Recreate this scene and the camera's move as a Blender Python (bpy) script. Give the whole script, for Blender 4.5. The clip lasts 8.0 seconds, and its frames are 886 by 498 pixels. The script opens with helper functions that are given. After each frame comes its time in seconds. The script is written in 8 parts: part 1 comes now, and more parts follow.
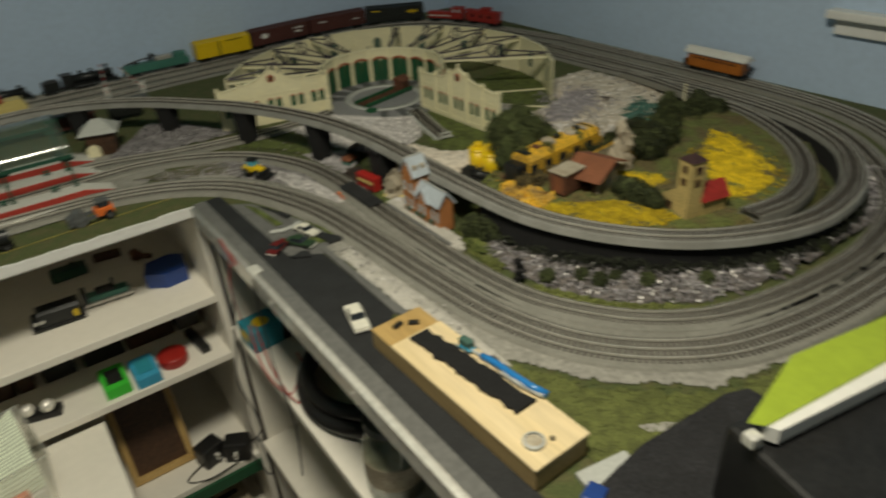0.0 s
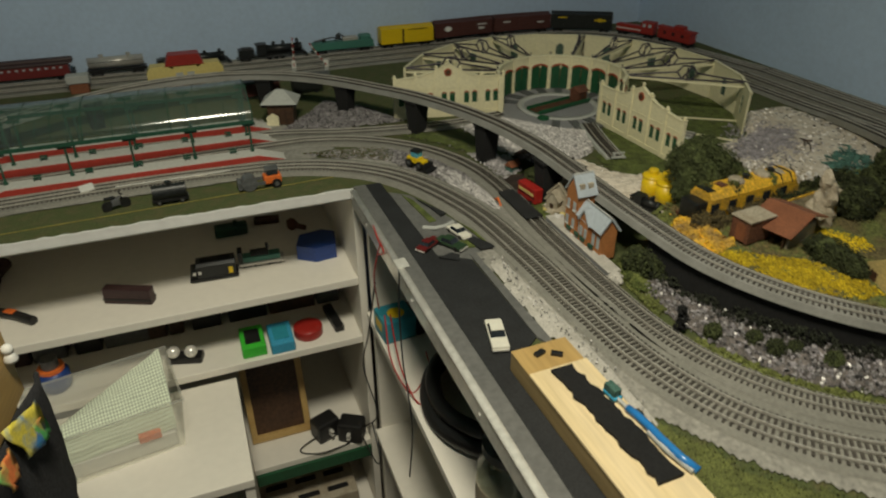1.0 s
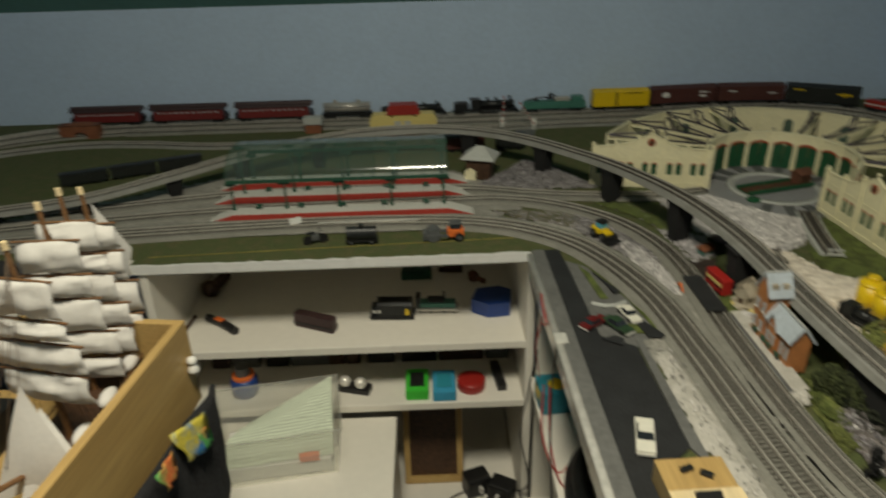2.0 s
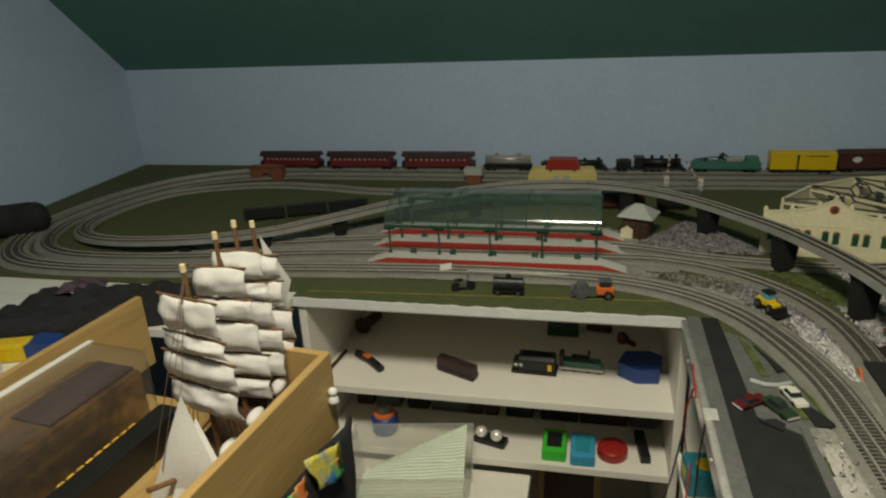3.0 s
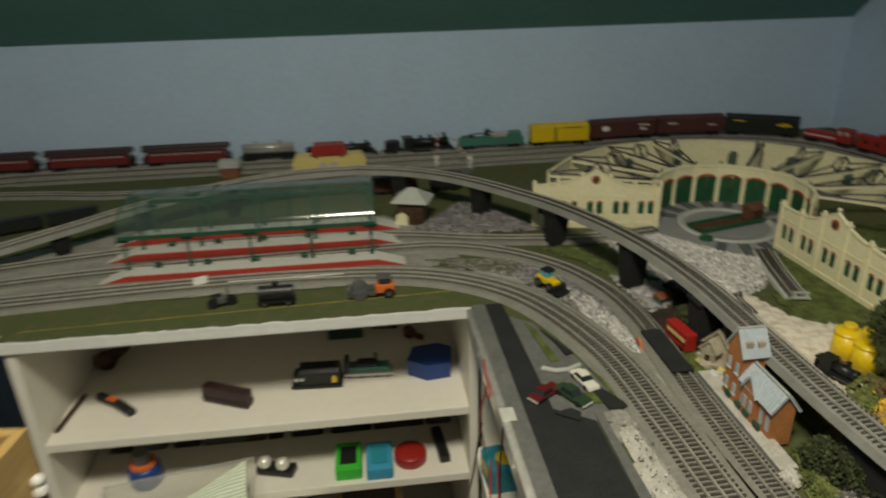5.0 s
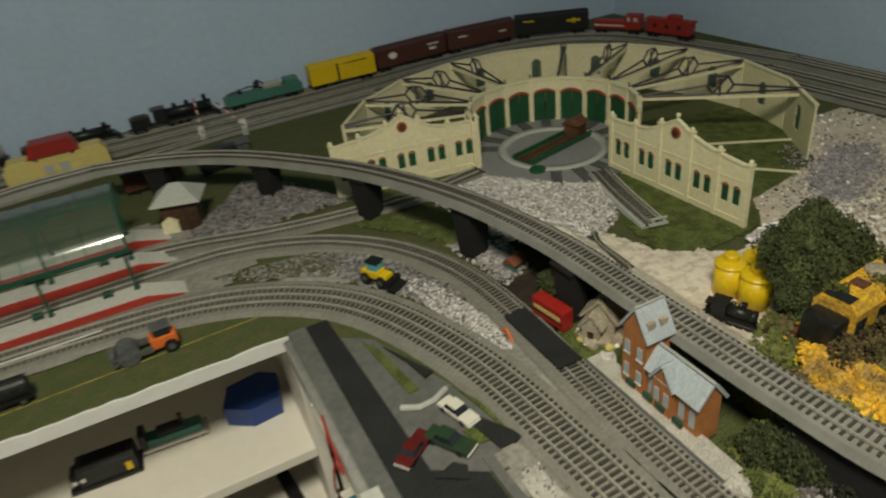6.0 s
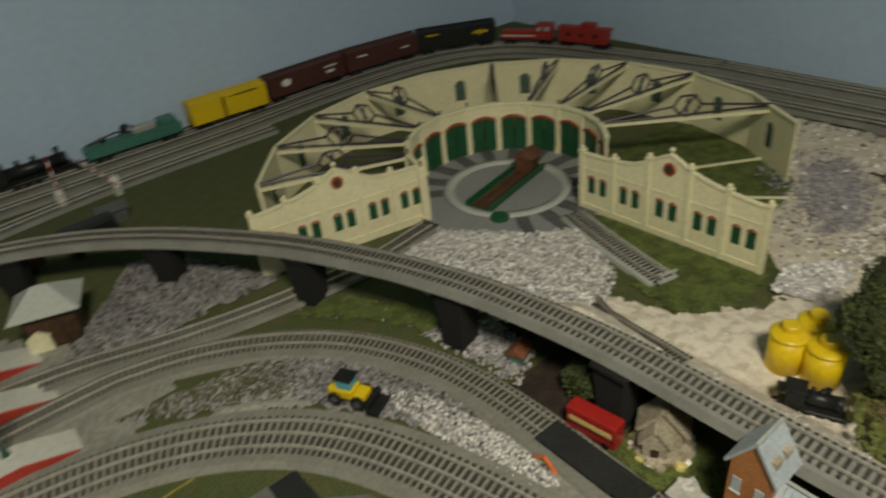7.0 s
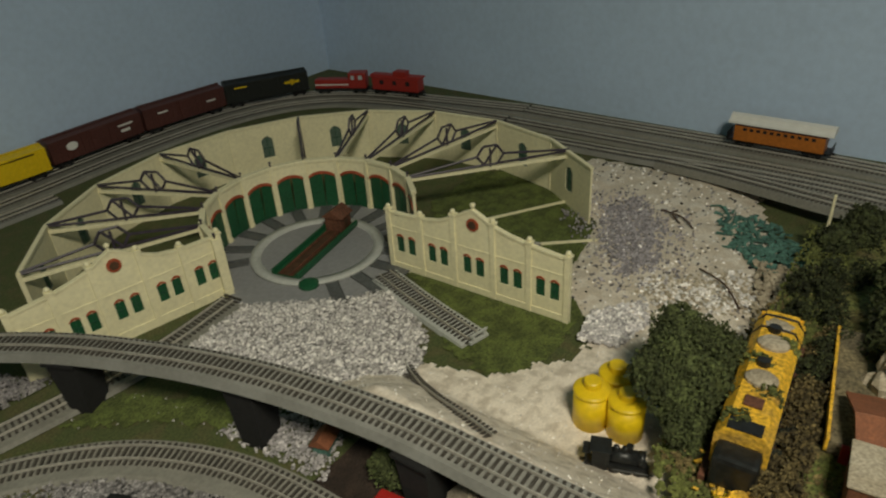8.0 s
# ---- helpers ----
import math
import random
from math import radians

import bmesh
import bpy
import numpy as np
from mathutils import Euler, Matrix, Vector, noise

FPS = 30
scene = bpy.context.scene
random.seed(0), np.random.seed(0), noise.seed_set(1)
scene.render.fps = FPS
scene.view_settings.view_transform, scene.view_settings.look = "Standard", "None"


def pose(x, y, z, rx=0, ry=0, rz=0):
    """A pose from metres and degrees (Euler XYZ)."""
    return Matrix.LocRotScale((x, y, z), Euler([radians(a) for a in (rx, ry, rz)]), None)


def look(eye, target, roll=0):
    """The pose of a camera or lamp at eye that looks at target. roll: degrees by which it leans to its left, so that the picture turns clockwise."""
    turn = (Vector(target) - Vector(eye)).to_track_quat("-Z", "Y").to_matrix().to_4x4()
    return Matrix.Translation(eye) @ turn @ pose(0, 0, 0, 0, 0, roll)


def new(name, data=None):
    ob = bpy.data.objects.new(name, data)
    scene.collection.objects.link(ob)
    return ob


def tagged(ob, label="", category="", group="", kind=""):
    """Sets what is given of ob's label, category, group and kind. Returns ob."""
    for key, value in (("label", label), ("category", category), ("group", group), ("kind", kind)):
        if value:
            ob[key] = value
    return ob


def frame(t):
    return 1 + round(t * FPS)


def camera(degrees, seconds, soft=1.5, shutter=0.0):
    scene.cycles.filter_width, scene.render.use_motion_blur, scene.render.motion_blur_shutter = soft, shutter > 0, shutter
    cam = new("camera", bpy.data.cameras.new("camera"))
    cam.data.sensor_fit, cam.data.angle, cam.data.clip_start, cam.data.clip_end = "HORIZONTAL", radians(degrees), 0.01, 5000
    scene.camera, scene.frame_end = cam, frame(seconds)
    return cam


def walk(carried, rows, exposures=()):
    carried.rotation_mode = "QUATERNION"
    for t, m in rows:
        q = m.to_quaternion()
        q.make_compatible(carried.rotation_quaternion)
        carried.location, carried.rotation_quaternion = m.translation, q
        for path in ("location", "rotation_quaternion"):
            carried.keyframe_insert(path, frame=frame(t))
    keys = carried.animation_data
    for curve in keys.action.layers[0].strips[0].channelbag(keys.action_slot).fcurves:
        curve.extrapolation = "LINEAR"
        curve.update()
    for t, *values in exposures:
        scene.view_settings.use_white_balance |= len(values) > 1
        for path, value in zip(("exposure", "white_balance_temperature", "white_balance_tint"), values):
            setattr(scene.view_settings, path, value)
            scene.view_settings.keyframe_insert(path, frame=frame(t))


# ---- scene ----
cam = camera(66.7, 8.0, 2.1, 0.5)
PATH = [
    (0, (-0.245, -1.166, 0.541), (0.717, 0.249, -0.495), -3.7),
    (0.5, (-0.286, -1.127, 0.531), (0.455, 0.426, -0.489), -2.1),
    (1, (-0.241, -1.108, 0.53), (0.371, 0.501, -0.487), -0.2),
    (1.5, (-0.186, -1.106, 0.541), (0.192, 0.598, -0.437), -0.6),
    (2, (-0.179, -1.098, 0.553), (-0.144, 0.694, -0.335), -1.5),
    (2.2, (-0.184, -1.094, 0.549), (-0.267, 0.715, -0.3), -1.2),
    (3.3, (-0.152, -1.098, 0.55), (-0.625, 0.719, -0.14), -3.0),
    (3.5, (-0.151, -1.099, 0.545), (-0.625, 0.727, -0.119), -2.6),
    (4, (-0.154, -1.098, 0.539), (-0.666, 0.736, -0.073), -3.9),
    (4.5, (-0.136, -1.068, 0.523), (-0.437, 0.794, -0.143), -4.2),
    (5, (-0.145, -0.953, 0.518), (0.058, 0.871, -0.277), -1.4),
    (5.2, (-0.154, -0.883, 0.507), (0.177, 0.901, -0.336), -2.9),
    (6.3, (-0.059, -0.634, 0.491), (0.682, 0.881, -0.584), -6.1),
    (6.5, (-0.064, -0.581, 0.49), (0.699, 0.91, -0.603), -5.0),
    (7, (-0.07, -0.444, 0.49), (0.929, 0.927, -0.569), -6.4),
    (7.5, (-0.019, -0.437, 0.494), (1.242, 0.723, -0.537), -3.8),
    (8, (0.019, -0.446, 0.494), (1.355, 0.654, -0.509), -4.0),
]
walk(cam, [(t, look(eye, target, roll)) for t, eye, target, roll in PATH], ((0.0, -0.12), (1.5, -0.2), (2.2, -0.2), (3.5, -0.05), (4.5, 0.0), (8.0, 0.0)))

# ---- world, light ----
world = bpy.data.worlds.new("world")
scene.world = world
world.use_nodes = True
world.node_tree.nodes["Background"].inputs[0].default_value = (0.5, 0.55, 0.6, 1)
world.node_tree.nodes["Background"].inputs[1].default_value = 0.05
LAMP = (-0.22, -0.92, 1.285)


def lamp(name, place, target, size, watts, colour):
    data = bpy.data.lights.new(name, "AREA")
    data.shape, data.size, data.energy, data.color = "DISK", size, watts, colour
    ob = new(name, data)
    ob.matrix_world = look(place, target)
    return ob


lamp("room_lamp", LAMP, (-0.22, -0.80, 0.0), 0.32, 24.5, (0.95, 0.89, 0.71))


# ---- materials ----
def material(name, colour, rough=0.6, metal=0.0, vary=0.15, scale=60.0, bump=0.15, second=None, spread=0.5, per_piece=0.0, spec=0.5, coords="Object", grain=None):
    """Principled paint with grain at two scales; second: a colour that shows in blotches."""
    m = bpy.data.materials.new(name)
    m.use_nodes = True
    t = m.node_tree
    b = t.nodes["Principled BSDF"]
    b.inputs["Roughness"].default_value, b.inputs["Metallic"].default_value = rough, metal
    b.inputs["Specular IOR Level"].default_value = spec
    tc = t.nodes.new("ShaderNodeTexCoord")
    big, fine = t.nodes.new("ShaderNodeTexNoise"), t.nodes.new("ShaderNodeTexNoise")
    place = tc.outputs[coords]
    if grain:
        draw = t.nodes.new("ShaderNodeVectorMath")
        draw.operation, draw.inputs[1].default_value = "MULTIPLY", grain
        t.links.new(place, draw.inputs[0])
        place = draw.outputs["Vector"]
    for n, k, d in ((big, scale * 0.2, 5.0), (fine, scale * 2.0, 6.0)):
        n.inputs["Scale"].default_value, n.inputs["Detail"].default_value = k, d
        t.links.new(place, n.inputs["Vector"])
    ramp = t.nodes.new("ShaderNodeValToRGB")
    ramp.color_ramp.elements[0].position, ramp.color_ramp.elements[1].position = spread - 0.1, spread + 0.1
    c2 = second or [c * (1 - vary) for c in colour]
    ramp.color_ramp.elements[0].color, ramp.color_ramp.elements[1].color = (*colour, 1), (*c2, 1)
    t.links.new(big.outputs["Fac"], ramp.inputs["Fac"])
    hsv = t.nodes.new("ShaderNodeHueSaturation")
    rng = t.nodes.new("ShaderNodeMapRange")
    rng.inputs["To Min"].default_value, rng.inputs["To Max"].default_value = 1 - vary * 1.6, 1 + vary * 1.6
    rng.inputs["From Min"].default_value, rng.inputs["From Max"].default_value = 0.3, 0.7
    t.links.new(fine.outputs["Fac"], rng.inputs["Value"])
    value = rng.outputs["Result"]
    if per_piece:
        info = t.nodes.new("ShaderNodeObjectInfo")
        isl = t.nodes.new("ShaderNodeNewGeometry")
        add = t.nodes.new("ShaderNodeMath")
        add.operation = "ADD"
        t.links.new(info.outputs["Random"], add.inputs[0])
        t.links.new(isl.outputs["Random Per Island"], add.inputs[1])
        r2 = t.nodes.new("ShaderNodeMapRange")
        r2.inputs["From Max"].default_value = 2.0
        r2.inputs["To Min"].default_value, r2.inputs["To Max"].default_value = 1 - per_piece * 2, 1 + per_piece * 2
        t.links.new(add.outputs[0], r2.inputs["Value"])
        mul = t.nodes.new("ShaderNodeMath")
        mul.operation = "MULTIPLY"
        t.links.new(value, mul.inputs[0])
        t.links.new(r2.outputs["Result"], mul.inputs[1])
        value = mul.outputs[0]
    t.links.new(value, hsv.inputs["Value"])
    t.links.new(ramp.outputs["Color"], hsv.inputs["Color"])
    t.links.new(hsv.outputs["Color"], b.inputs["Base Color"])
    if bump:
        bp = t.nodes.new("ShaderNodeBump")
        bp.inputs["Strength"].default_value, bp.inputs["Distance"].default_value = bump, 0.4 / scale
        t.links.new(fine.outputs["Fac"], bp.inputs["Height"])
        t.links.new(bp.outputs["Normal"], b.inputs["Normal"])
    return m


def glazed(name, tint, rough, milk=0.0, milk_colour=(0.8, 0.8, 0.76)):
    """Thin clear plastic: lets light through, shines at its Fresnel share; milk: how frosted it is."""
    m = bpy.data.materials.new(name)
    m.use_nodes = True
    t = m.node_tree
    t.nodes.remove(t.nodes["Principled BSDF"])
    out = t.nodes["Material Output"]
    see, shine, frost = t.nodes.new("ShaderNodeBsdfTransparent"), t.nodes.new("ShaderNodeBsdfGlossy"), t.nodes.new("ShaderNodeBsdfDiffuse")
    see.inputs["Color"].default_value, frost.inputs["Color"].default_value = (*tint, 1), (*milk_colour, 1)
    shine.inputs["Roughness"].default_value = rough
    edge, power, share = t.nodes.new("ShaderNodeLayerWeight"), t.nodes.new("ShaderNodeMath"), t.nodes.new("ShaderNodeMath")
    mix, body = t.nodes.new("ShaderNodeMixShader"), t.nodes.new("ShaderNodeMixShader")
    edge.inputs["Blend"].default_value = 0.5
    power.operation, power.inputs[1].default_value = "POWER", 4.0
    share.operation, share.inputs[1].default_value, share.inputs[2].default_value = "MULTIPLY_ADD", 0.55, 0.05
    t.links.new(edge.outputs["Facing"], power.inputs[0])
    t.links.new(power.outputs[0], share.inputs[0])
    body.inputs[0].default_value = milk
    t.links.new(see.outputs[0], body.inputs[1])
    t.links.new(frost.outputs[0], body.inputs[2])
    t.links.new(share.outputs[0], mix.inputs[0])
    t.links.new(body.outputs[0], mix.inputs[1])
    t.links.new(shine.outputs[0], mix.inputs[2])
    t.links.new(mix.outputs[0], out.inputs["Surface"])
    return m


WALL = material("wall_paint", (0.485, 0.61, 0.78), 0.8, vary=0.03, scale=40, bump=0.05)
CEIL = material("green_ceiling_paint", (0.105, 0.240, 0.212), 0.75, vary=0.05, scale=40, bump=0.05)
# pale tone for the unseen floor, chosen to bounce light into the shadows
BOUNCE_FLOOR = material("bounce_floor", (0.42, 0.38, 0.32), 0.95, vary=0.2, scale=80)
WHITE = material("white_laminate", (0.80, 0.765, 0.68), 0.45, vary=0.015, scale=30, bump=0.02)
TRIM = material("white_trim", (0.75, 0.75, 0.72), 0.5, vary=0.03, scale=30, bump=0.03)
GRASS = material("grass_mat", (0.068, 0.084, 0.026), 0.95, vary=0.3, scale=220, bump=0.5, second=(0.092, 0.088, 0.034), spread=0.55)
LAWN = material("lawn_green", (0.105, 0.132, 0.030), 0.95, vary=0.4, scale=260, bump=0.6)
CORK = material("grey_roadbed", (0.228, 0.221, 0.190), 0.9, vary=0.09, scale=120, bump=0.12, second=(0.200, 0.194, 0.166))
DECK = material("smooth_grey_deck", (0.25, 0.248, 0.225), 0.75, vary=0.05, scale=120, bump=0.06, second=(0.21, 0.207, 0.185))
TIE = material("brown_plastic_tie", (0.056, 0.049, 0.040), 0.7, vary=0.2, scale=200, bump=0.1, per_piece=0.15)
RAIL = material("nickel_rail", (0.62, 0.59, 0.52), 0.30, 0.45, vary=0.15, scale=300, bump=0.0)
BALLAST = material("ballast_stone", (0.38, 0.36, 0.36), 0.9, vary=0.25, scale=300, bump=0.3, per_piece=0.55)
BALLAST_BED = material("ballast_bed", (0.34, 0.32, 0.31), 0.95, vary=0.55, scale=420, bump=0.9, second=(0.19, 0.18, 0.175))
PALE = material("pale_stone", (0.76, 0.73, 0.70), 0.9, vary=0.15, scale=300, bump=0.3, per_piece=0.45)
SAND = material("pale_sand", (0.78, 0.70, 0.59), 0.95, vary=0.12, scale=400, bump=0.5, second=(0.55, 0.48, 0.39), spread=0.54)
CONCRETE = material("grey_plaster", (0.305, 0.293, 0.255), 0.9, vary=0.16, scale=90, bump=0.3, second=(0.25, 0.24, 0.21))
ROCKBED = material("river_bed", (0.16, 0.14, 0.13), 0.9, vary=0.5, scale=300, bump=0.8)
ASPHALT = material("black_road_sheet", (0.016, 0.017, 0.018), 0.75, vary=0.25, scale=150, bump=0.15)
GREY_SHEET = material("grey_sheet", (0.135, 0.135, 0.127), 0.6, vary=0.1, scale=60, bump=0.1)
STEEL = material("bright_metal_edge", (0.88, 0.86, 0.79), 0.25, 0.40, vary=0.08, scale=60, bump=0.02)
BLACK = material("black_plastic", (0.013, 0.013, 0.013), 0.45, vary=0.2, scale=100, bump=0.05)
MATT_BLACK = material("matt_black_foam", (0.008, 0.008, 0.008), 0.95, vary=0.2, scale=100, bump=0.1)
CREAM = material("cream_plastic", (0.79, 0.735, 0.485), 0.5, vary=0.05, scale=90, bump=0.05)
DOOR_GREEN = material("green_plastic", (0.012, 0.085, 0.035), 0.45, vary=0.12, scale=120, bump=0.1)
WINDOW_GREEN = material("dusty_green_pane", (0.10, 0.145, 0.115), 0.3, vary=0.15, scale=120, bump=0.03)
ARCH_RED = material("red_brick_arch", (0.36, 0.075, 0.03), 0.6, vary=0.15, scale=200, bump=0.1)
TRUSS = material("dark_plum_plastic", (0.050, 0.040, 0.055), 0.5, vary=0.15, scale=100, bump=0.05)
PIT_GREY = material("grey_plastic", (0.26, 0.26, 0.265), 0.6, vary=0.06, scale=90, bump=0.05)
PALE_GREY = material("pale_grey_plastic", (0.44, 0.45, 0.42), 0.6, vary=0.06, scale=90, bump=0.05)
RUST = material("rusty_track", (0.14, 0.055, 0.030), 0.7, vary=0.3, scale=150, bump=0.2)
RED = material("red_platform", (0.40, 0.045, 0.030), 0.55, vary=0.08, scale=80, bump=0.05)
PLATFORM = material("pale_platform_top", (0.58, 0.57, 0.52), 0.6, vary=0.06, scale=80, bump=0.05)
CAST_GREEN = material("dark_green_iron", (0.018, 0.075, 0.045), 0.45, vary=0.15, scale=100, bump=0.05)
GLAZE = glazed("misty_canopy_plastic", (0.86, 0.92, 0.90), 0.12, 0.06, (0.30, 0.37, 0.34))
GLAZE_CLEAR = glazed("clear_canopy_plastic", (0.92, 0.96, 0.94), 0.13, 0.04, (0.5, 0.56, 0.5))
PALE_YELLOW = material("faded_yellow_plastic", (0.68, 0.56, 0.20), 0.5, vary=0.06, scale=90, bump=0.03)
CHURCH = material("yellow_stone", (0.55, 0.42, 0.16), 0.8, vary=0.15, scale=150, bump=0.3)
BRICK = material("orange_brick", (0.45, 0.180, 0.058), 0.7, vary=0.15, scale=250, bump=0.2)
SLATE = material("blue_grey_slate", (0.46, 0.51, 0.55), 0.36, vary=0.1, scale=200, bump=0.15)
PANE = material("pale_window", (0.45, 0.50, 0.52), 0.2, vary=0.05, scale=60, bump=0.0)
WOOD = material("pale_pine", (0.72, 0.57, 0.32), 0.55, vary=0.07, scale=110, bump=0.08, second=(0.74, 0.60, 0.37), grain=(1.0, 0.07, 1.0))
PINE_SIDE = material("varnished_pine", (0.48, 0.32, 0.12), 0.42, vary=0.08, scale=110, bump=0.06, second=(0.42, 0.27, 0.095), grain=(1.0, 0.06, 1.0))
# darker timber tone: the shade on the block's sides is in the colour
SHADED_TIMBER = material("shaded_timber_side", (0.30, 0.215, 0.095), 0.6, vary=0.1, scale=110, bump=0.08, second=(0.24, 0.17, 0.07), grain=(1.0, 0.06, 1.0))
DARK_WOOD = material("dark_wood", (0.07, 0.035, 0.018), 0.5, vary=0.25, scale=60, bump=0.1)
YELLOW = material("bright_yellow_plastic", (0.75, 0.52, 0.01), 0.4, vary=0.06, scale=90, bump=0.03)
FLOWER = material("yellow_flower_foam", (0.62, 0.45, 0.012), 0.95, vary=0.3, scale=260, bump=0.6, per_piece=0.25)
LEAF = material("dark_foliage", (0.058, 0.072, 0.023), 0.95, vary=0.35, scale=260, bump=0.5, per_piece=0.4)
LEAF_TEAL = material("teal_foliage", (0.065, 0.150, 0.120), 0.9, vary=0.3, scale=200, bump=0.4, per_piece=0.3)
LEAF_LIGHT = material("light_grass_tuft", (0.12, 0.135, 0.035), 0.95, vary=0.3, scale=260, bump=0.5, per_piece=0.3)
MAROON = material("maroon_coach_paint", (0.16, 0.020, 0.018), 0.45, vary=0.1, scale=90, bump=0.03)
ROOF_DARK = material("dark_brown_roof", (0.045, 0.022, 0.022), 0.5, vary=0.15, scale=90, bump=0.05)
BOX_BROWN = material("brown_boxcar_paint", (0.085, 0.028, 0.022), 0.5, vary=0.12, scale=90, bump=0.05)
BOX_BLACK = material("black_boxcar_paint", (0.012, 0.014, 0.012), 0.45, vary=0.12, scale=90, bump=0.05)
ENGINE = material("dark_engine", (0.020, 0.022, 0.022), 0.4, 0.2, vary=0.25, scale=120, bump=0.1)
ENGINE_GREEN = material("sea_green_paint", (0.055, 0.19, 0.145), 0.5, vary=0.12, scale=100, bump=0.05)
SILVER = material("silver_tank", (0.50, 0.48, 0.44), 0.4, 0.35, vary=0.1, scale=100, bump=0.05)
ENGINE_RED = material("red_engine", (0.34, 0.028, 0.020), 0.45, vary=0.12, scale=90, bump=0.05)
ORANGE = material("orange_coach", (0.42, 0.135, 0.018), 0.5, vary=0.1, scale=90, bump=0.05)
RUST_ORANGE = material("weathered_orange", (0.74, 0.43, 0.03), 0.65, vary=0.3, scale=150, bump=0.4, second=(0.30, 0.19, 0.06), spread=0.60)
TRACTOR = material("orange_tractor_paint", (0.72, 0.16, 0.03), 0.4, vary=0.08, scale=90, bump=0.03)
GREY_METAL = material("dull_grey", (0.10, 0.105, 0.105), 0.5, vary=0.15, scale=90, bump=0.05)
WINDSCREEN = material("blue_window", (0.10, 0.38, 0.48), 0.15, vary=0.05, scale=60, bump=0.0)
CAR_WHITE = material("white_car_paint", (0.70, 0.68, 0.58), 0.3, vary=0.04, scale=60, bump=0.0)
CAR_RED = material("dark_red_car_paint", (0.11, 0.012, 0.012), 0.3, vary=0.1, scale=60, bump=0.0)
CAR_GREEN = material("dark_green_car_paint", (0.028, 0.055, 0.028), 0.3, vary=0.1, scale=60, bump=0.0)
GLASS_DARK = material("dark_glass", (0.02, 0.025, 0.03), 0.12, vary=0.05, scale=60, bump=0.0)
BUS_RED = material("bus_red", (0.36, 0.020, 0.016), 0.35, vary=0.06, scale=60, bump=0.0)
STONE = material("pale_rough_stone", (0.42, 0.37, 0.28), 0.85, vary=0.2, scale=200, bump=0.4, second=(0.33, 0.28, 0.20))
ROTTEN = material("rotten_grey_wood", (0.19, 0.155, 0.085), 0.95, vary=0.35, scale=160, bump=0.5, second=(0.12, 0.10, 0.06))
TERRACOTTA = material("terracotta_roof", (0.23, 0.082, 0.036), 0.7, vary=0.15, scale=200, bump=0.3)
SAIL = material("sail_cloth", (0.66, 0.64, 0.60), 0.85, vary=0.025, scale=90, bump=0.05)
ROPE = material("thin_rope", (0.12, 0.08, 0.05), 0.8, vary=0.1, scale=90, bump=0.0)
BRASS_WOOD = material("brown_spar", (0.20, 0.10, 0.04), 0.5, vary=0.15, scale=90, bump=0.05)
BLUE = material("blue_plastic", (0.015, 0.05, 0.22), 0.4, vary=0.08, scale=90, bump=0.03)
SKY_BLUE = material("sky_blue_plastic", (0.05, 0.33, 0.52), 0.4, vary=0.06, scale=90, bump=0.03)
LIME = material("lime_green_plastic", (0.05, 0.50, 0.04), 0.4, vary=0.06, scale=90, bump=0.03)
TAPE_RED = material("red_tape", (0.32, 0.020, 0.015), 0.35, vary=0.06, scale=90, bump=0.03)
TEAL_BOX = material("teal_battery", (0.03, 0.26, 0.34), 0.4, vary=0.06, scale=90, bump=0.03)
BIN = glazed("frosted_tub_plastic", (0.95, 0.95, 0.92), 0.10, 0.17)
FILM = glazed("clear_film", (0.93, 0.92, 0.88), 0.08, 0.04)
GINGHAM = material("green_check_cloth", (0.62, 0.68, 0.54), 0.9, vary=0.04, scale=60, bump=0.1)
weave = GINGHAM.node_tree
cells = []
for turned in ((150, 0, 0), (0, 150, 0)):
    band = weave.nodes.new("ShaderNodeTexWave")
    band.bands_direction = "X" if turned[0] else "Y"
    band.inputs["Scale"].default_value = 62.0
    weave.links.new(weave.nodes["Texture Coordinate"].outputs["Object"], band.inputs["Vector"])
    cells.append(band)
tone = weave.nodes.new("ShaderNodeMix")
tone.data_type, tone.blend_type = "RGBA", "MULTIPLY"
tone.inputs["Factor"].default_value = 0.45
both = weave.nodes.new("ShaderNodeMath")
both.operation = "ADD"
weave.links.new(cells[0].outputs["Fac"], both.inputs[0])
weave.links.new(cells[1].outputs["Fac"], both.inputs[1])
weave.links.new(weave.nodes["Hue/Saturation/Value"].outputs["Color"], tone.inputs[6])
weave.links.new(both.outputs[0], tone.inputs[7])
weave.links.new(tone.outputs[2], weave.nodes["Principled BSDF"].inputs["Base Color"])
PLUM_PRINT = material("dull_purple_print", (0.085, 0.055, 0.075), 0.6, vary=0.3, scale=80, bump=0.1)
FADED_YELLOW = material("faded_yellow_line", (0.26, 0.225, 0.05), 0.8, vary=0.25, scale=120, bump=0.05)
PRINTED_BROWN = material("printed_brown_card", (0.15, 0.075, 0.022), 0.35, vary=0.3, scale=40, bump=0.03, second=(0.05, 0.028, 0.012))
PAPER = material("white_paper", (0.72, 0.71, 0.66), 0.7, vary=0.03, scale=40, bump=0.03)
LIME_CARD = material("lime_card", (0.30, 0.39, 0.03), 0.5, vary=0.05, scale=40, bump=0.02)
MEADOW = material("meadow_green", (0.115, 0.132, 0.034), 0.95, vary=0.4, scale=120, bump=0.6, second=(0.115, 0.092, 0.036), spread=0.52)
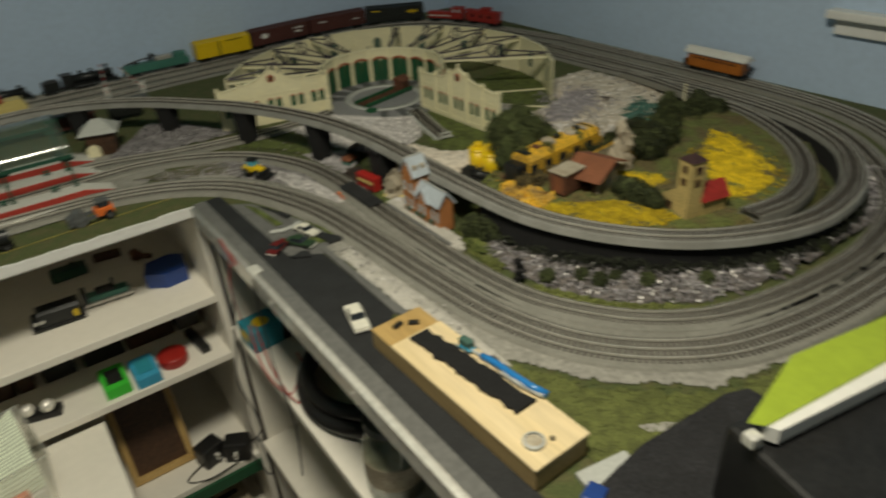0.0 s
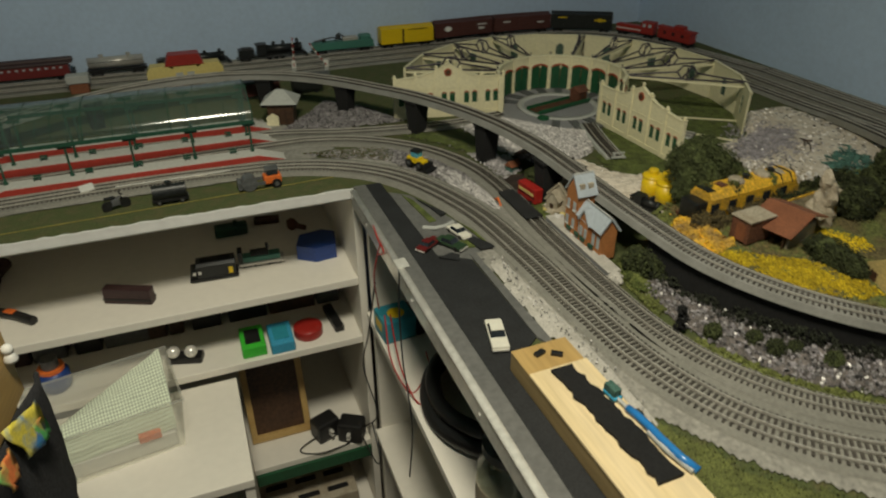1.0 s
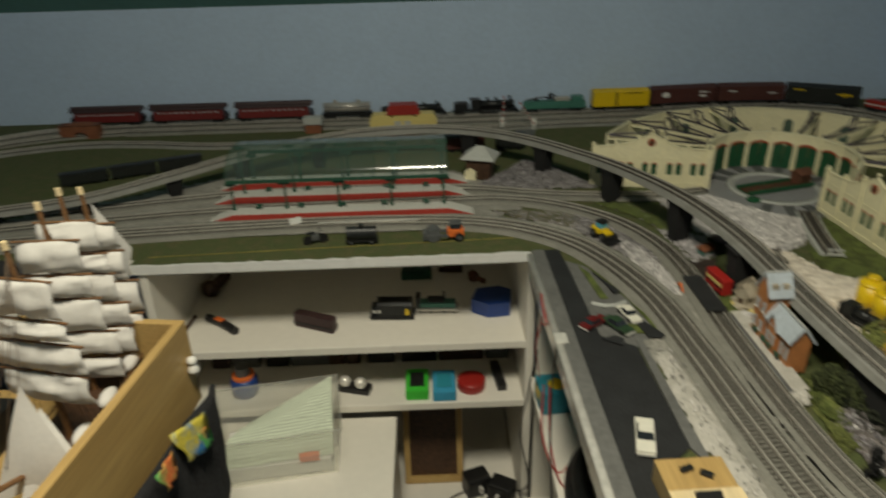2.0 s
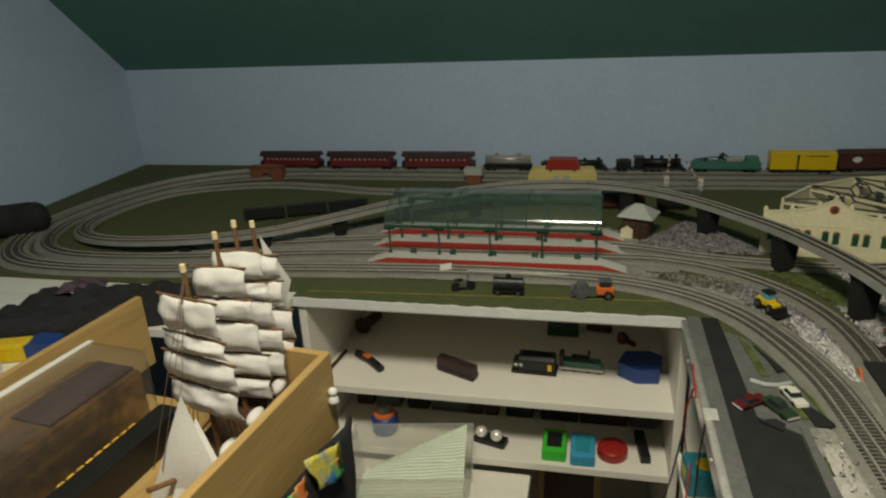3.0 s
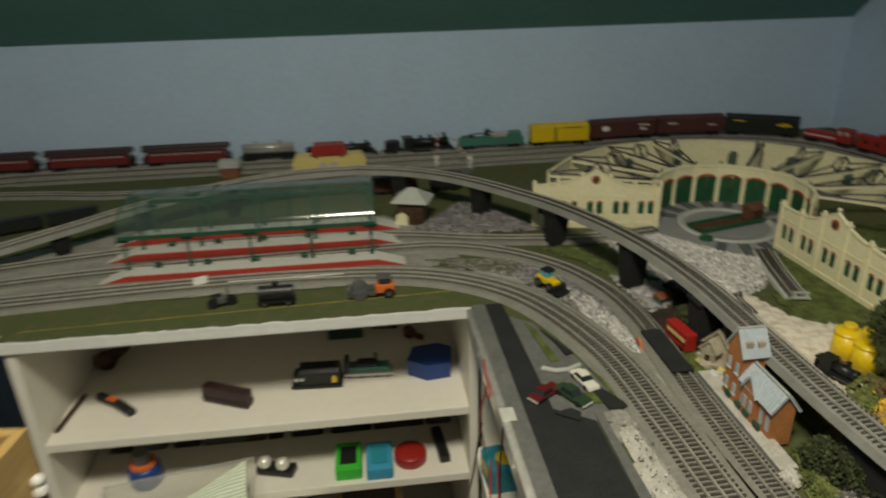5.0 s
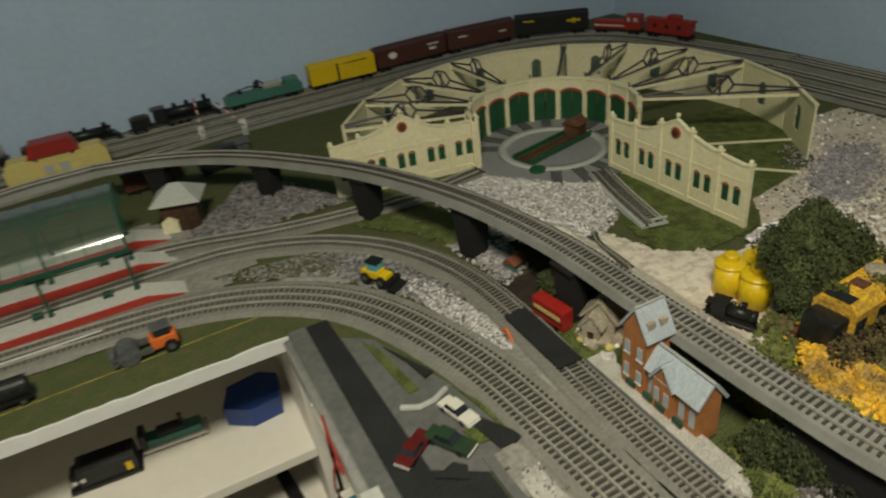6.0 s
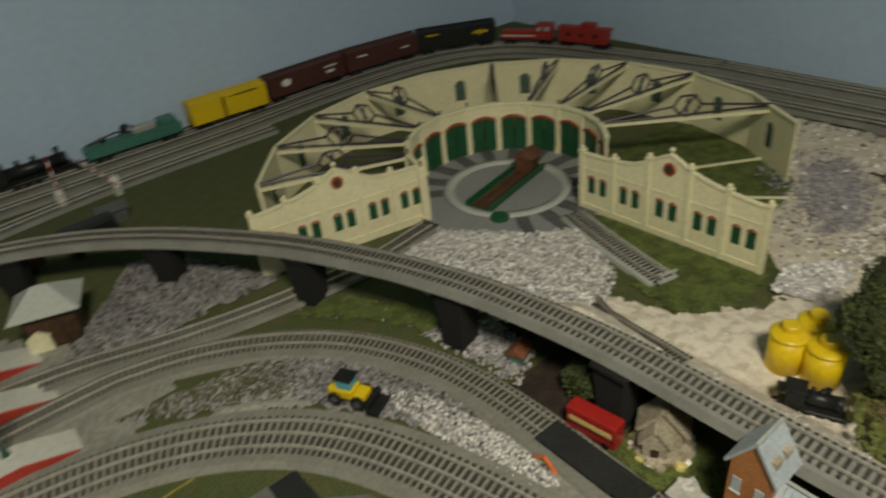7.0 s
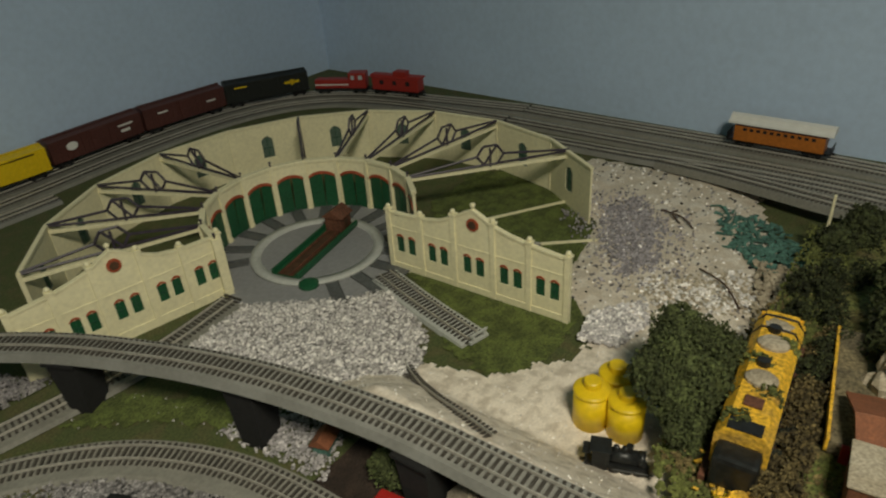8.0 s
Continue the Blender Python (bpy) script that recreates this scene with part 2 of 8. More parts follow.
PLASTER = material("crumbly_plaster", (0.50, 0.475, 0.425), 0.95, vary=0.16, scale=300, bump=0.7, second=(0.42, 0.40, 0.35))
EARTH = material("tan_earth", (0.56, 0.485, 0.385), 0.95, vary=0.14, scale=300, bump=0.5, second=(0.66, 0.60, 0.51), spread=0.55)
DARK_GRAVEL = material("dark_gravel_stone", (0.22, 0.205, 0.215), 0.9, vary=0.25, scale=300, bump=0.3, per_piece=0.6)
BROWN_WEED = material("brown_undergrowth", (0.15, 0.115, 0.045), 0.95, vary=0.35, scale=240, bump=0.5, per_piece=0.45)
SOIL = material("dark_brown_soil", (0.035, 0.022, 0.015), 0.95, vary=0.35, scale=260, bump=0.6)
DARK_GROWTH = material("dark_growth", (0.022, 0.026, 0.014), 0.95, vary=0.4, scale=260, bump=0.5, per_piece=0.5)
DARK_CLOTH = material("dark_cloth", (0.020, 0.020, 0.022), 0.95, vary=0.3, scale=120, bump=0.3)
MULTI = material("tie_dye_cloth", (0.04, 0.20, 0.45), 0.9, vary=0.1, scale=150, bump=0.1, second=(0.62, 0.52, 0.06), spread=0.5)
MULTI_GREEN = material("tie_dye_green", (0.08, 0.38, 0.10), 0.9, vary=0.1, scale=150, bump=0.1, second=(0.60, 0.16, 0.04), spread=0.55)
TOOTH = material("clear_blue_handle", (0.025, 0.19, 0.50), 0.25, vary=0.05, scale=60, bump=0.0)
RED_WIRE = material("red_wire", (0.40, 0.02, 0.015), 0.4, vary=0.05, scale=60, bump=0.0)


# ---- mesh helpers ----
class Mesh:
    """Collects simple solids into one mesh."""

    def __init__(self):
        self.v, self.f = [], []

    def add(self, verts, faces, m=None):
        k = len(self.v)
        self.v += [tuple(m @ Vector(p)) if m is not None else tuple(p) for p in verts]
        self.f += [tuple(k + i for i in f) for f in faces]
        return self

    def box(self, x0, x1, y0, y1, z0, z1, m=None, c=0.0):
        """A box; c: its edges' chamfer."""
        c = min(c, 0.45 * min(x1 - x0, y1 - y0, z1 - z0))
        if c <= 0:
            return self.add([(x, y, z) for z in (z0, z1) for y in (y0, y1) for x in (x0, x1)],
                            [(0, 2, 3, 1), (4, 5, 7, 6), (0, 1, 5, 4), (2, 6, 7, 3), (0, 4, 6, 2), (1, 3, 7, 5)], m)
        bm = bmesh.new()
        bmesh.ops.create_cube(bm, size=1)
        for v in bm.verts:
            v.co = ((x0 + x1) / 2 + v.co.x * (x1 - x0), (y0 + y1) / 2 + v.co.y * (y1 - y0), (z0 + z1) / 2 + v.co.z * (z1 - z0))
        bmesh.ops.bevel(bm, geom=list(bm.edges), offset=c, segments=2, profile=0.6, affect="EDGES")
        bm.verts.index_update()
        self.add([v.co.copy() for v in bm.verts], [[v.index for v in f.verts] for f in bm.faces], m)
        bm.free()
        return self

    def cyl(self, x, y, z, r, h, axis="z", r2=None, seg=16, m=None):
        """A cylinder or cone from (x, y, z) for h along axis."""
        r2 = r if r2 is None else r2
        def at(a, rr, d):
            u, w = rr * math.cos(a), rr * math.sin(a)
            return {"z": (x + u, y + w, z + d), "x": (x + d, y + u, z + w), "y": (x + w, y + d, z + u)}[axis]
        ring = [2 * math.pi * i / seg for i in range(seg)]
        vs = [at(a, r, 0) for a in ring] + [at(a, r2, h) for a in ring]
        fs = [(i, (i + 1) % seg, seg + (i + 1) % seg, seg + i) for i in range(seg)]
        fs += [tuple(range(seg - 1, -1, -1)), tuple(range(seg, 2 * seg))]
        return self.add(vs, fs, m)

    def lathe(self, x, y, z, profile, seg=16, m=None):
        """A solid turned about the upright through (x, y): profile of (radius, height)."""
        vs = [(x + r * math.cos(2 * math.pi * i / seg), y + r * math.sin(2 * math.pi * i / seg), z + h) for r, h in profile for i in range(seg)]
        fs = [(k * seg + i, k * seg + (i + 1) % seg, (k + 1) * seg + (i + 1) % seg, (k + 1) * seg + i) for k in range(len(profile) - 1) for i in range(seg)]
        fs += [tuple(range(seg - 1, -1, -1)), tuple(range((len(profile) - 1) * seg, len(profile) * seg))]
        return self.add(vs, fs, m)

    def prism(self, poly, a, b, axis="y", m=None):
        """A flat outline drawn out from a to b along axis ('y': outline in x, z; 'x': in y, z; 'z': in x, y)."""
        def at(p, d):
            return {"y": (p[0], d, p[1]), "x": (d, p[0], p[1]), "z": (p[0], p[1], d)}[axis]
        n = len(poly)
        vs = [at(p, a) for p in poly] + [at(p, b) for p in poly]
        fs = [(i, (i + 1) % n, n + (i + 1) % n, n + i) for i in range(n)] + [tuple(range(n - 1, -1, -1)), tuple(range(n, 2 * n))]
        return self.add(vs, fs, m)

    def tube(self, pts, r, seg=6, m=None):
        """A round bar or cable along pts."""
        pts = [Vector(p) for p in pts]
        vs, fs = [], []
        for i, p in enumerate(pts):
            d = (pts[min(i + 1, len(pts) - 1)] - pts[max(i - 1, 0)]).normalized()
            u = d.orthogonal().normalized() if abs(d.z) > 0.95 else d.cross(Vector((0, 0, 1))).normalized()
            w = d.cross(u)
            vs += [p + r * (math.cos(2 * math.pi * k / seg) * u + math.sin(2 * math.pi * k / seg) * w) for k in range(seg)]
        for i in range(len(pts) - 1):
            fs += [(i * seg + k, i * seg + (k + 1) % seg, (i + 1) * seg + (k + 1) % seg, (i + 1) * seg + k) for k in range(seg)]
        fs += [tuple(range(seg - 1, -1, -1)), tuple(range((len(pts) - 1) * seg, len(pts) * seg))]
        return self.add(vs, fs, m)

    def ball(self, x, y, z, r, squash=1.0, seg=12, rough=0.0, m=None):
        bm = bmesh.new()
        bmesh.ops.create_uvsphere(bm, u_segments=seg, v_segments=max(6, seg // 2), radius=1)
        for v in bm.verts:
            k = 1 + rough * noise.noise(v.co * 2.3 + Vector((x * 37, y * 41, z * 29)))
            v.co = (x + v.co.x * r * k, y + v.co.y * r * k, z + v.co.z * r * k * squash)
        bm.verts.index_update()
        self.add([v.co.copy() for v in bm.verts], [[v.index for v in f.verts] for f in bm.faces], m)
        bm.free()
        return self

    def data(self, name):
        me = bpy.data.meshes.new(name)
        me.from_pydata(self.v, [], self.f)
        bm = bmesh.new()
        bm.from_mesh(me)
        bmesh.ops.recalc_face_normals(bm, faces=bm.faces)
        bm.to_mesh(me)
        bm.free()
        return me


def part(name, mesh, mat, parent, label="", smooth=False):
    me = mesh.data(name)
    me.materials.append(mat)
    if smooth:
        me.shade_smooth()
    ob = new(name, me)
    ob.parent = parent
    if label:
        tagged(ob, label)
    return ob


def thing(name, m, label, category, group="", kind=""):
    ob = new(name)
    ob.empty_display_size = 0.02
    ob.matrix_basis = m
    return tagged(ob, label, category, group, kind)


def single(name, mesh, mat, label, category, m=None, group="", kind="", smooth=False):
    """A thing that is one mesh."""
    ob = part(name, mesh, mat, None, label, smooth)
    if m is not None:
        ob.matrix_basis = m
    return tagged(ob, label, category, group, kind)


def spline(pts, step):
    """Even steps along a smooth line through pts; each gives place and direction."""
    pts = [Vector(p) for p in pts]
    pts = [2 * pts[0] - pts[1]] + pts + [2 * pts[-1] - pts[-2]]
    fine = []
    for i in range(1, len(pts) - 2):
        a, b, c, d = pts[i - 1:i + 3]
        for k in range(24):
            t = k / 24
            fine.append(0.5 * (2 * b + (c - a) * t + (2 * a - 5 * b + 4 * c - d) * t ** 2 + (3 * b - a - 3 * c + d) * t ** 3))
    fine.append(pts[-2])
    out, left = [], 0.0
    for p, q in zip(fine, fine[1:]):
        d = (q - p).length
        while left < d:
            out.append((p.lerp(q, left / d), (q - p).normalized()))
            left += step
        left -= d
    return out


def sweep(mesh, line, outline):
    """Draw a closed outline of (sideways, up) along a spline's line."""
    n, vs, fs = len(outline), [], []
    for p, d in line:
        side = Vector((d.y, -d.x, 0)).normalized()
        vs += [p + side * s + Vector((0, 0, u)) for s, u in outline]
    for i in range(len(line) - 1):
        fs += [(i * n + k, i * n + (k + 1) % n, (i + 1) * n + (k + 1) % n, (i + 1) * n + k) for k in range(n)]
    fs += [tuple(range(n)), tuple(range((len(line) - 1) * n, len(line) * n))]
    return mesh.add(vs, fs)


def inside(x, y, poly):
    hit = False
    for (x0, y0), (x1, y1) in zip(poly, poly[1:] + poly[:1]):
        if (y0 > y) != (y1 > y) and x < (x1 - x0) * (y - y0) / (y1 - y0) + x0:
            hit = not hit
    return hit


def edge_distance(x, y, poly):
    best = 9.0
    for (x0, y0), (x1, y1) in zip(poly, poly[1:] + poly[:1]):
        dx, dy = x1 - x0, y1 - y0
        t = max(0, min(1, ((x - x0) * dx + (y - y0) * dy) / (dx * dx + dy * dy)))
        best = min(best, math.hypot(x - x0 - t * dx, y - y0 - t * dy))
    return best


def patch(name, poly, mat, label, height, step=0.008, rough=0.3, base=0.0, ragged=0.012, ramp=0.03, lift=None, category="scenery"):
    """A low mound of scenery with a ragged edge inside an outline; lift(x, y) adds a slope of its own."""
    xs, ys = [p[0] for p in poly], [p[1] for p in poly]
    mesh, index = Mesh(), {}
    nx, ny = int((max(xs) - min(xs)) / step) + 2, int((max(ys) - min(ys)) / step) + 2
    def vert(i, j):
        if (i, j) not in index:
            x, y = min(xs) + i * step, min(ys) + j * step
            e = min(1.0, edge_distance(x, y, poly) / ramp) if inside(x, y, poly) else 0.0
            z = base + 0.0025 + height * e * (1 + rough * noise.noise(Vector((x * 40, y * 40, 1)))) + height * rough * 0.4 * e * noise.noise(Vector((x * 160, y * 160, 3)))
            if lift:
                z += lift(x, y)
            index[i, j] = len(mesh.v)
            mesh.v.append((x + 0.3 * step * noise.noise(Vector((x * 90, y * 90, 5))), y + 0.3 * step * noise.noise(Vector((x * 90, y * 90, 9))), z))
        return index[i, j]
    for i in range(nx):
        for j in range(ny):
            x, y = min(xs) + (i + 0.5) * step, min(ys) + (j + 0.5) * step
            wx = x + ragged * noise.noise(Vector((x * 60, y * 60, 7)))
            wy = y + ragged * noise.noise(Vector((x * 60, y * 60, 11)))
            if inside(wx, wy, poly):
                mesh.f.append((vert(i, j), vert(i + 1, j), vert(i + 1, j + 1), vert(i, j + 1)))
    me = bpy.data.meshes.new(name)
    me.from_pydata(mesh.v, [], mesh.f)
    me.materials.append(mat)
    me.shade_smooth()
    ob = new(name, me)
    return tagged(ob, label, category, kind="structure")


def crest(poly, height, rough=0.3, ramp=0.03):
    """How high a mound of scenery stands at a place."""
    def lift(x, y):
        e = min(1.0, edge_distance(x, y, poly) / ramp)
        return height * e * (1 + rough * noise.noise(Vector((x * 40, y * 40, 1))))
    return lift


def stones(name, poly, mat, label, count, size, seed, z=0.004, lift=None, category="gravel", long=1.0):
    """Loose chipped stones strewn inside an outline; long stretches them into splinters."""
    rnd = random.Random(seed)
    xs, ys = [p[0] for p in poly], [p[1] for p in poly]
    mesh, made = Mesh(), 0
    sides = [(0, 2, 3, 1), (4, 5, 7, 6), (0, 1, 5, 4), (2, 6, 7, 3), (0, 4, 6, 2), (1, 3, 7, 5)]
    for _ in range(count * 6):
        if made >= count:
            break
        x, y = rnd.uniform(min(xs), max(xs)), rnd.uniform(min(ys), max(ys))
        if not inside(x, y, poly):
            continue
        if edge_distance(x, y, poly) < 0.012 and rnd.random() < 0.55:
            continue
        made += 1
        r = size * rnd.uniform(0.45, 1.0) * (1.35 if rnd.random() < 0.12 else 1.0)
        turn = (rnd.uniform(0, 360), rnd.uniform(0, 360)) if long == 1.0 else (rnd.uniform(-25, 25), rnd.uniform(-25, 25))
        m = pose(x, y, z + (lift(x, y) if lift else 0) + r * 0.1, *turn, rnd.uniform(0, 360)) @ Matrix.Diagonal((r * 0.8 * long, r * rnd.uniform(0.5, 0.75), r * rnd.uniform(0.4, 0.65), 1))
        vs = [tuple(c * rnd.uniform(0.45, 1.1) for c in (i, j, k)) for i in (-1, 1) for j in (-1, 1) for k in (-1, 1)]
        mesh.add(vs, sides, m)
    me = bpy.data.meshes.new(name)
    me.from_pydata(mesh.v, [], mesh.f)
    me.materials.append(mat)
    return tagged(new(name, me), label, category, kind="stuff")


def clumps(blobs, leaf, seed, per=260):
    """Foliage: many small leaves over the skins of blobs (x, y, z, r)."""
    rnd, mesh = random.Random(seed), Mesh()
    for x, y, z, r in blobs:
        for _ in range(per):
            a, u = rnd.uniform(0, 2 * math.pi), rnd.uniform(-0.75, 1)
            s = math.sqrt(1 - u * u)
            n = Vector((s * math.cos(a), s * math.sin(a), u))
            k = r * (0.78 + 0.3 * rnd.random() + 0.25 * noise.noise(n * 2.2 + Vector((x * 50, y * 50, z * 50))))
            p = Vector((x, y, z)) + n * k
            m = Matrix.Translation(p) @ Euler([rnd.uniform(0, 6.28) for _ in range(3)]).to_matrix().to_4x4() @ Matrix.Scale(leaf * rnd.uniform(0.6, 1.3), 4)
            mesh.add([(-1, 0, 0), (0, -0.6, 0.25), (1, 0, 0), (0, 0.6, -0.25), (0, 0, 0.5)], [(0, 1, 4), (1, 2, 4), (2, 3, 4), (3, 0, 4), (3, 2, 1, 0)], m)
    return mesh


# ---- the room ----
XL, XR, YB, YF, ZF, ZC = -1.735, 1.308, 0.985, -3.2, -1.0, 1.42
EAVE = 0.330
YC = YB - (ZC - EAVE) / 0.856
# floor out of view, kept pale as a reflector
single("floor", Mesh().box(XL - 0.1, XR + 0.1, YF - 0.1, YB + 0.1, ZF - 0.1, ZF), BOUNCE_FLOOR, "unseen attic floor, pale to bounce lamp light", "floor", kind="structure")
single("wall_north", Mesh().box(XL - 0.1, XR + 0.1, YB, YB + 0.1, ZF, EAVE + 0.1), WALL, "pale blue painted knee wall behind the layout", "wall", kind="structure")
gable = [(YB, ZF), (YB, EAVE), (YC, ZC), (YF, ZC), (YF, ZF)]
single("wall_west", Mesh().prism(gable, XL - 0.1, XL, "x"), WALL, "pale blue painted gable wall", "wall", kind="structure")
single("wall_east", Mesh().prism(gable, XR, XR + 0.1, "x"), WALL, "pale blue painted gable wall", "wall", kind="structure")
single("wall_south", Mesh().box(XL - 0.1, XR + 0.1, YF - 0.1, YF, ZF, ZC), WALL, "pale blue painted wall", "wall", kind="structure")
single("ceiling", Mesh().prism([(YB, EAVE), (YC, ZC), (YF, ZC), (YF, ZC + 0.1), (YC, ZC + 0.1), (YB + 0.05, EAVE + 0.08)], XL, XR, "x"),
       CEIL, "dark green painted sloping attic ceiling", "ceiling", kind="structure")
fixture = thing("ceiling_light", pose(LAMP[0], LAMP[1], ZC), "round ceiling light with a white shade", "ceiling light")
part("base", Mesh().cyl(0, 0, -0.03, 0.09, 0.03, seg=24), TRIM, fixture)
part("shade", Mesh().lathe(0, 0, -0.11, [(0.16, 0.0), (0.165, 0.01), (0.12, 0.08), (0.1, 0.08), (0.155, 0.012), (0.155, 0.0)], 32), TRIM, fixture)
sill = thing("window_1", pose(XR, -0.525, 0.160), "white painted window trim on the blue wall", "window trim", kind="structure")
part("window_sill", Mesh().box(-0.035, 0, -0.34, 0.09, 0.012, 0.03, c=0.004), TRIM, sill)
part("window_frame", Mesh().box(-0.014, 0, -0.33, 0.075, -0.022, 0.012, c=0.003), TRIM, sill)


# ---- the layout's tables and the shelves below ----
single("layout_table", Mesh().box(XL, XR, 0.022, YB, -0.018, 0.0).box(-0.724, 0.0035, -0.006, 0.022, -0.018, 0.0), GRASS, "model railway baseboard covered with olive grass mat", "table", kind="structure")
single("layout_table", Mesh().box(0.004, XR, -1.45, 0.0218, -0.018, 0.0), GRASS, "model railway baseboard covered with olive grass mat", "table", kind="structure")
single("layout_table", Mesh().box(XL, -0.725, -0.16, 0.0215, -0.018, -0.003).box(XL, -1.02, -0.75, -0.16, -0.018, -0.003), WHITE, "white board at the layout's open end", "table", kind="structure")

case = thing("bookcase", pose(0, 0, -0.018), "white laminate bookcase with shelves below the railway", "bookcase")
part("top", Mesh().box(-0.70, -0.001, 0.0, 0.42, -0.008, 0.0, c=0.002), WHITE, case)
part("side_panel", Mesh().box(-0.716, -0.70, -0.003, 0.42, ZF + 0.018, 0.0, c=0.002), WHITE, case)
part("side_panel", Mesh().box(0.0, 0.016, -0.003, 0.42, ZF + 0.018, 0.0, c=0.002), WHITE, case)
part("back_panel", Mesh().box(-0.70, 0.0, 0.40, 0.41, ZF + 0.018, -0.008), WHITE, case)
for z, x0 in ((-0.180, -0.70), (-0.325, -0.70), (-0.625, -0.70)):
    part("shelf", Mesh().box(x0, 0.0, 0.0, 0.40, z - 0.017, z, c=0.002), WHITE, case)
rnd = random.Random(12)
torn = [(-0.722 + 0.0145 * k, 0.0008 + rnd.uniform(-0.0016, 0.0012)) for k in range(51)]
single("fascia_strip", Mesh().prism([(-0.722, -0.0175)] + [(0.003, -0.0175)] + torn[::-1], -0.0105, -0.0064, "y"), TRIM, "torn white paper edge along the baseboard", "edge strip", kind="structure")

side = thing("side_bookcase", pose(0.004, 0, -0.02), "white laminate shelf unit below the road side of the railway", "bookcase")
part("side_panel", Mesh().box(0.014, 0.30, -0.036, -0.02, ZF + 0.02, -0.002, c=0.002), WHITE, side)
part("side_panel", Mesh().box(0.0, 0.30, -1.216, -1.20, ZF + 0.02, -0.002, c=0.002), WHITE, side)
part("back_panel", Mesh().box(0.29, 0.30, -1.20, -0.036, ZF + 0.02, -0.002), WHITE, side)
for z in (-0.238, -0.56):
    part("shelf", Mesh().box(0.0, 0.29, -1.20, -0.036, z - 0.017, z, c=0.002), WHITE, side)

desk = thing("white_desk", pose(0, 0, -0.37), "white laminate desk top in front of the bookcase", "desk")
part("desk_top", Mesh().box(-1.25, -0.262, -0.275, -0.004, -0.018, 0.0, c=0.002), WHITE, desk)
part("side_panel", Mesh().box(-0.28, -0.264, -0.27, -0.005, ZF + 0.37, -0.018), WHITE, desk)
part("side_panel", Mesh().box(-1.25, -1.234, -0.27, -0.005, ZF + 0.37, -0.018), WHITE, desk)

edge = thing("metal_edge_strip", pose(0, 0, 0), "bright metal angle strip along the road edge", "edge strip")
lip = [(-0.005, -0.004)] + [(0.0062 * math.cos(math.radians(q)) - 0.0004, 0.0042 * math.sin(math.radians(q))) for q in range(180, -1, -15)][1:-1] + [(0.0042, 0.0)]
lip_mesh = Mesh().prism(lip, -1.45, -0.02, "y")
part("top_lip", lip_mesh, STEEL, edge, "rounded bright lip", True)
part("face", Mesh().box(-0.0046, -0.0015, -1.45, -0.02, -0.03, -0.0042, c=0.0005), STEEL, edge)
for k in range(6):
    part("screw", Mesh().cyl(-0.0058, -0.12 - 0.24 * k, -0.018, 0.003, 0.0012, "x", seg=10), SILVER, edge)
single("grey_verge", Mesh().box(0.0045, 0.026, -1.45, -0.004, 0.0003, 0.0025), GREY_SHEET, "grey plastic sheet verge beside the road", "verge", kind="structure")


# ---- scenery ----
def bank(x, y):
    """The sand slopes up to the bridge's level towards the line."""
    return 0.064 * max(0.0, min(1.0, (0.43 - x) / 0.08)) * max(0.0, min(1.0, (0.02 - y) / 0.10))


YARD = [(-1.15, 0.17), (-0.62, 0.105), (-0.1, 0.10), (0.03, 0.21), (-0.02, 0.30), (-0.12, 0.44), (-0.66, 0.44)]
patch("plaster_yard", YARD, CONCRETE, "grey plaster yard round the station platforms", 0.0006, 0.014, ragged=0.006)
HEAP = [(-0.06, 0.185), (0.09, 0.165), (0.17, 0.09), (0.215, -0.02), (0.222, -0.17), (0.205, -0.18), (0.165, -0.03), (0.10, 0.07), (0.02, 0.13)]
patch("gravel_heap", HEAP, BALLAST_BED, "grey and white stone ballast between the curves", 0.008, rough=0.5)
EASTERN = [(0.085, 0.135), (0.125, 0.145), (0.17, 0.09), (0.215, -0.02), (0.222, -0.17), (0.205, -0.18), (0.165, -0.03), (0.105, 0.065)]
stones("gravel", EASTERN, BALLAST, "loose grey and white ballast stones", 3000, 0.0028, 1, 0.0028, crest(HEAP, 0.008, 0.5))
WEEDY = [(-0.06, 0.185), (0.02, 0.176), (0.09, 0.165), (0.125, 0.140), (0.105, 0.075), (0.02, 0.13)]
stones("weeds", WEEDY, BROWN_WEED, "thin brown-green weeds on the ballast", 350, 0.0024, 131, 0.0030, crest(HEAP, 0.008, 0.5), category="weeds")
stones("weeds", WEEDY, GRASS, "thin green scatter on the ballast", 1100, 0.0022, 132, 0.0030, crest(HEAP, 0.008, 0.5), category="weeds")
stones("gravel", WEEDY, BALLAST, "sparse ballast stones among weeds", 700, 0.0026, 133, 0.0028, crest(HEAP, 0.008, 0.5))
patch("plaster_smear", [(0.035, 0.128), (0.075, 0.105), (0.118, 0.060), (0.108, 0.056), (0.06, 0.090), (0.02, 0.112)], CONCRETE, "pale grey plaster smear beside the outer line", 0.0092, 0.004, ragged=0.004)
POWDER = [(0.165, 0.02), (0.20, -0.02), (0.222, -0.12), (0.215, -0.185), (0.195, -0.17), (0.17, -0.05)]
stones("gravel", POWDER, PALE, "loose white ballast stones beside the crossing", 2400, 0.0023, 2, 0.0030, crest(HEAP, 0.008, 0.5))
HEAP2 = [(-0.09, 0.31), (0.0, 0.42), (0.06, 0.50), (0.14, 0.42), (0.20, 0.29), (0.10, 0.30), (0.02, 0.285)]
patch("gravel_heap", HEAP2, BALLAST_BED, "grey stone ballast under the viaduct", 0.008, rough=0.6)
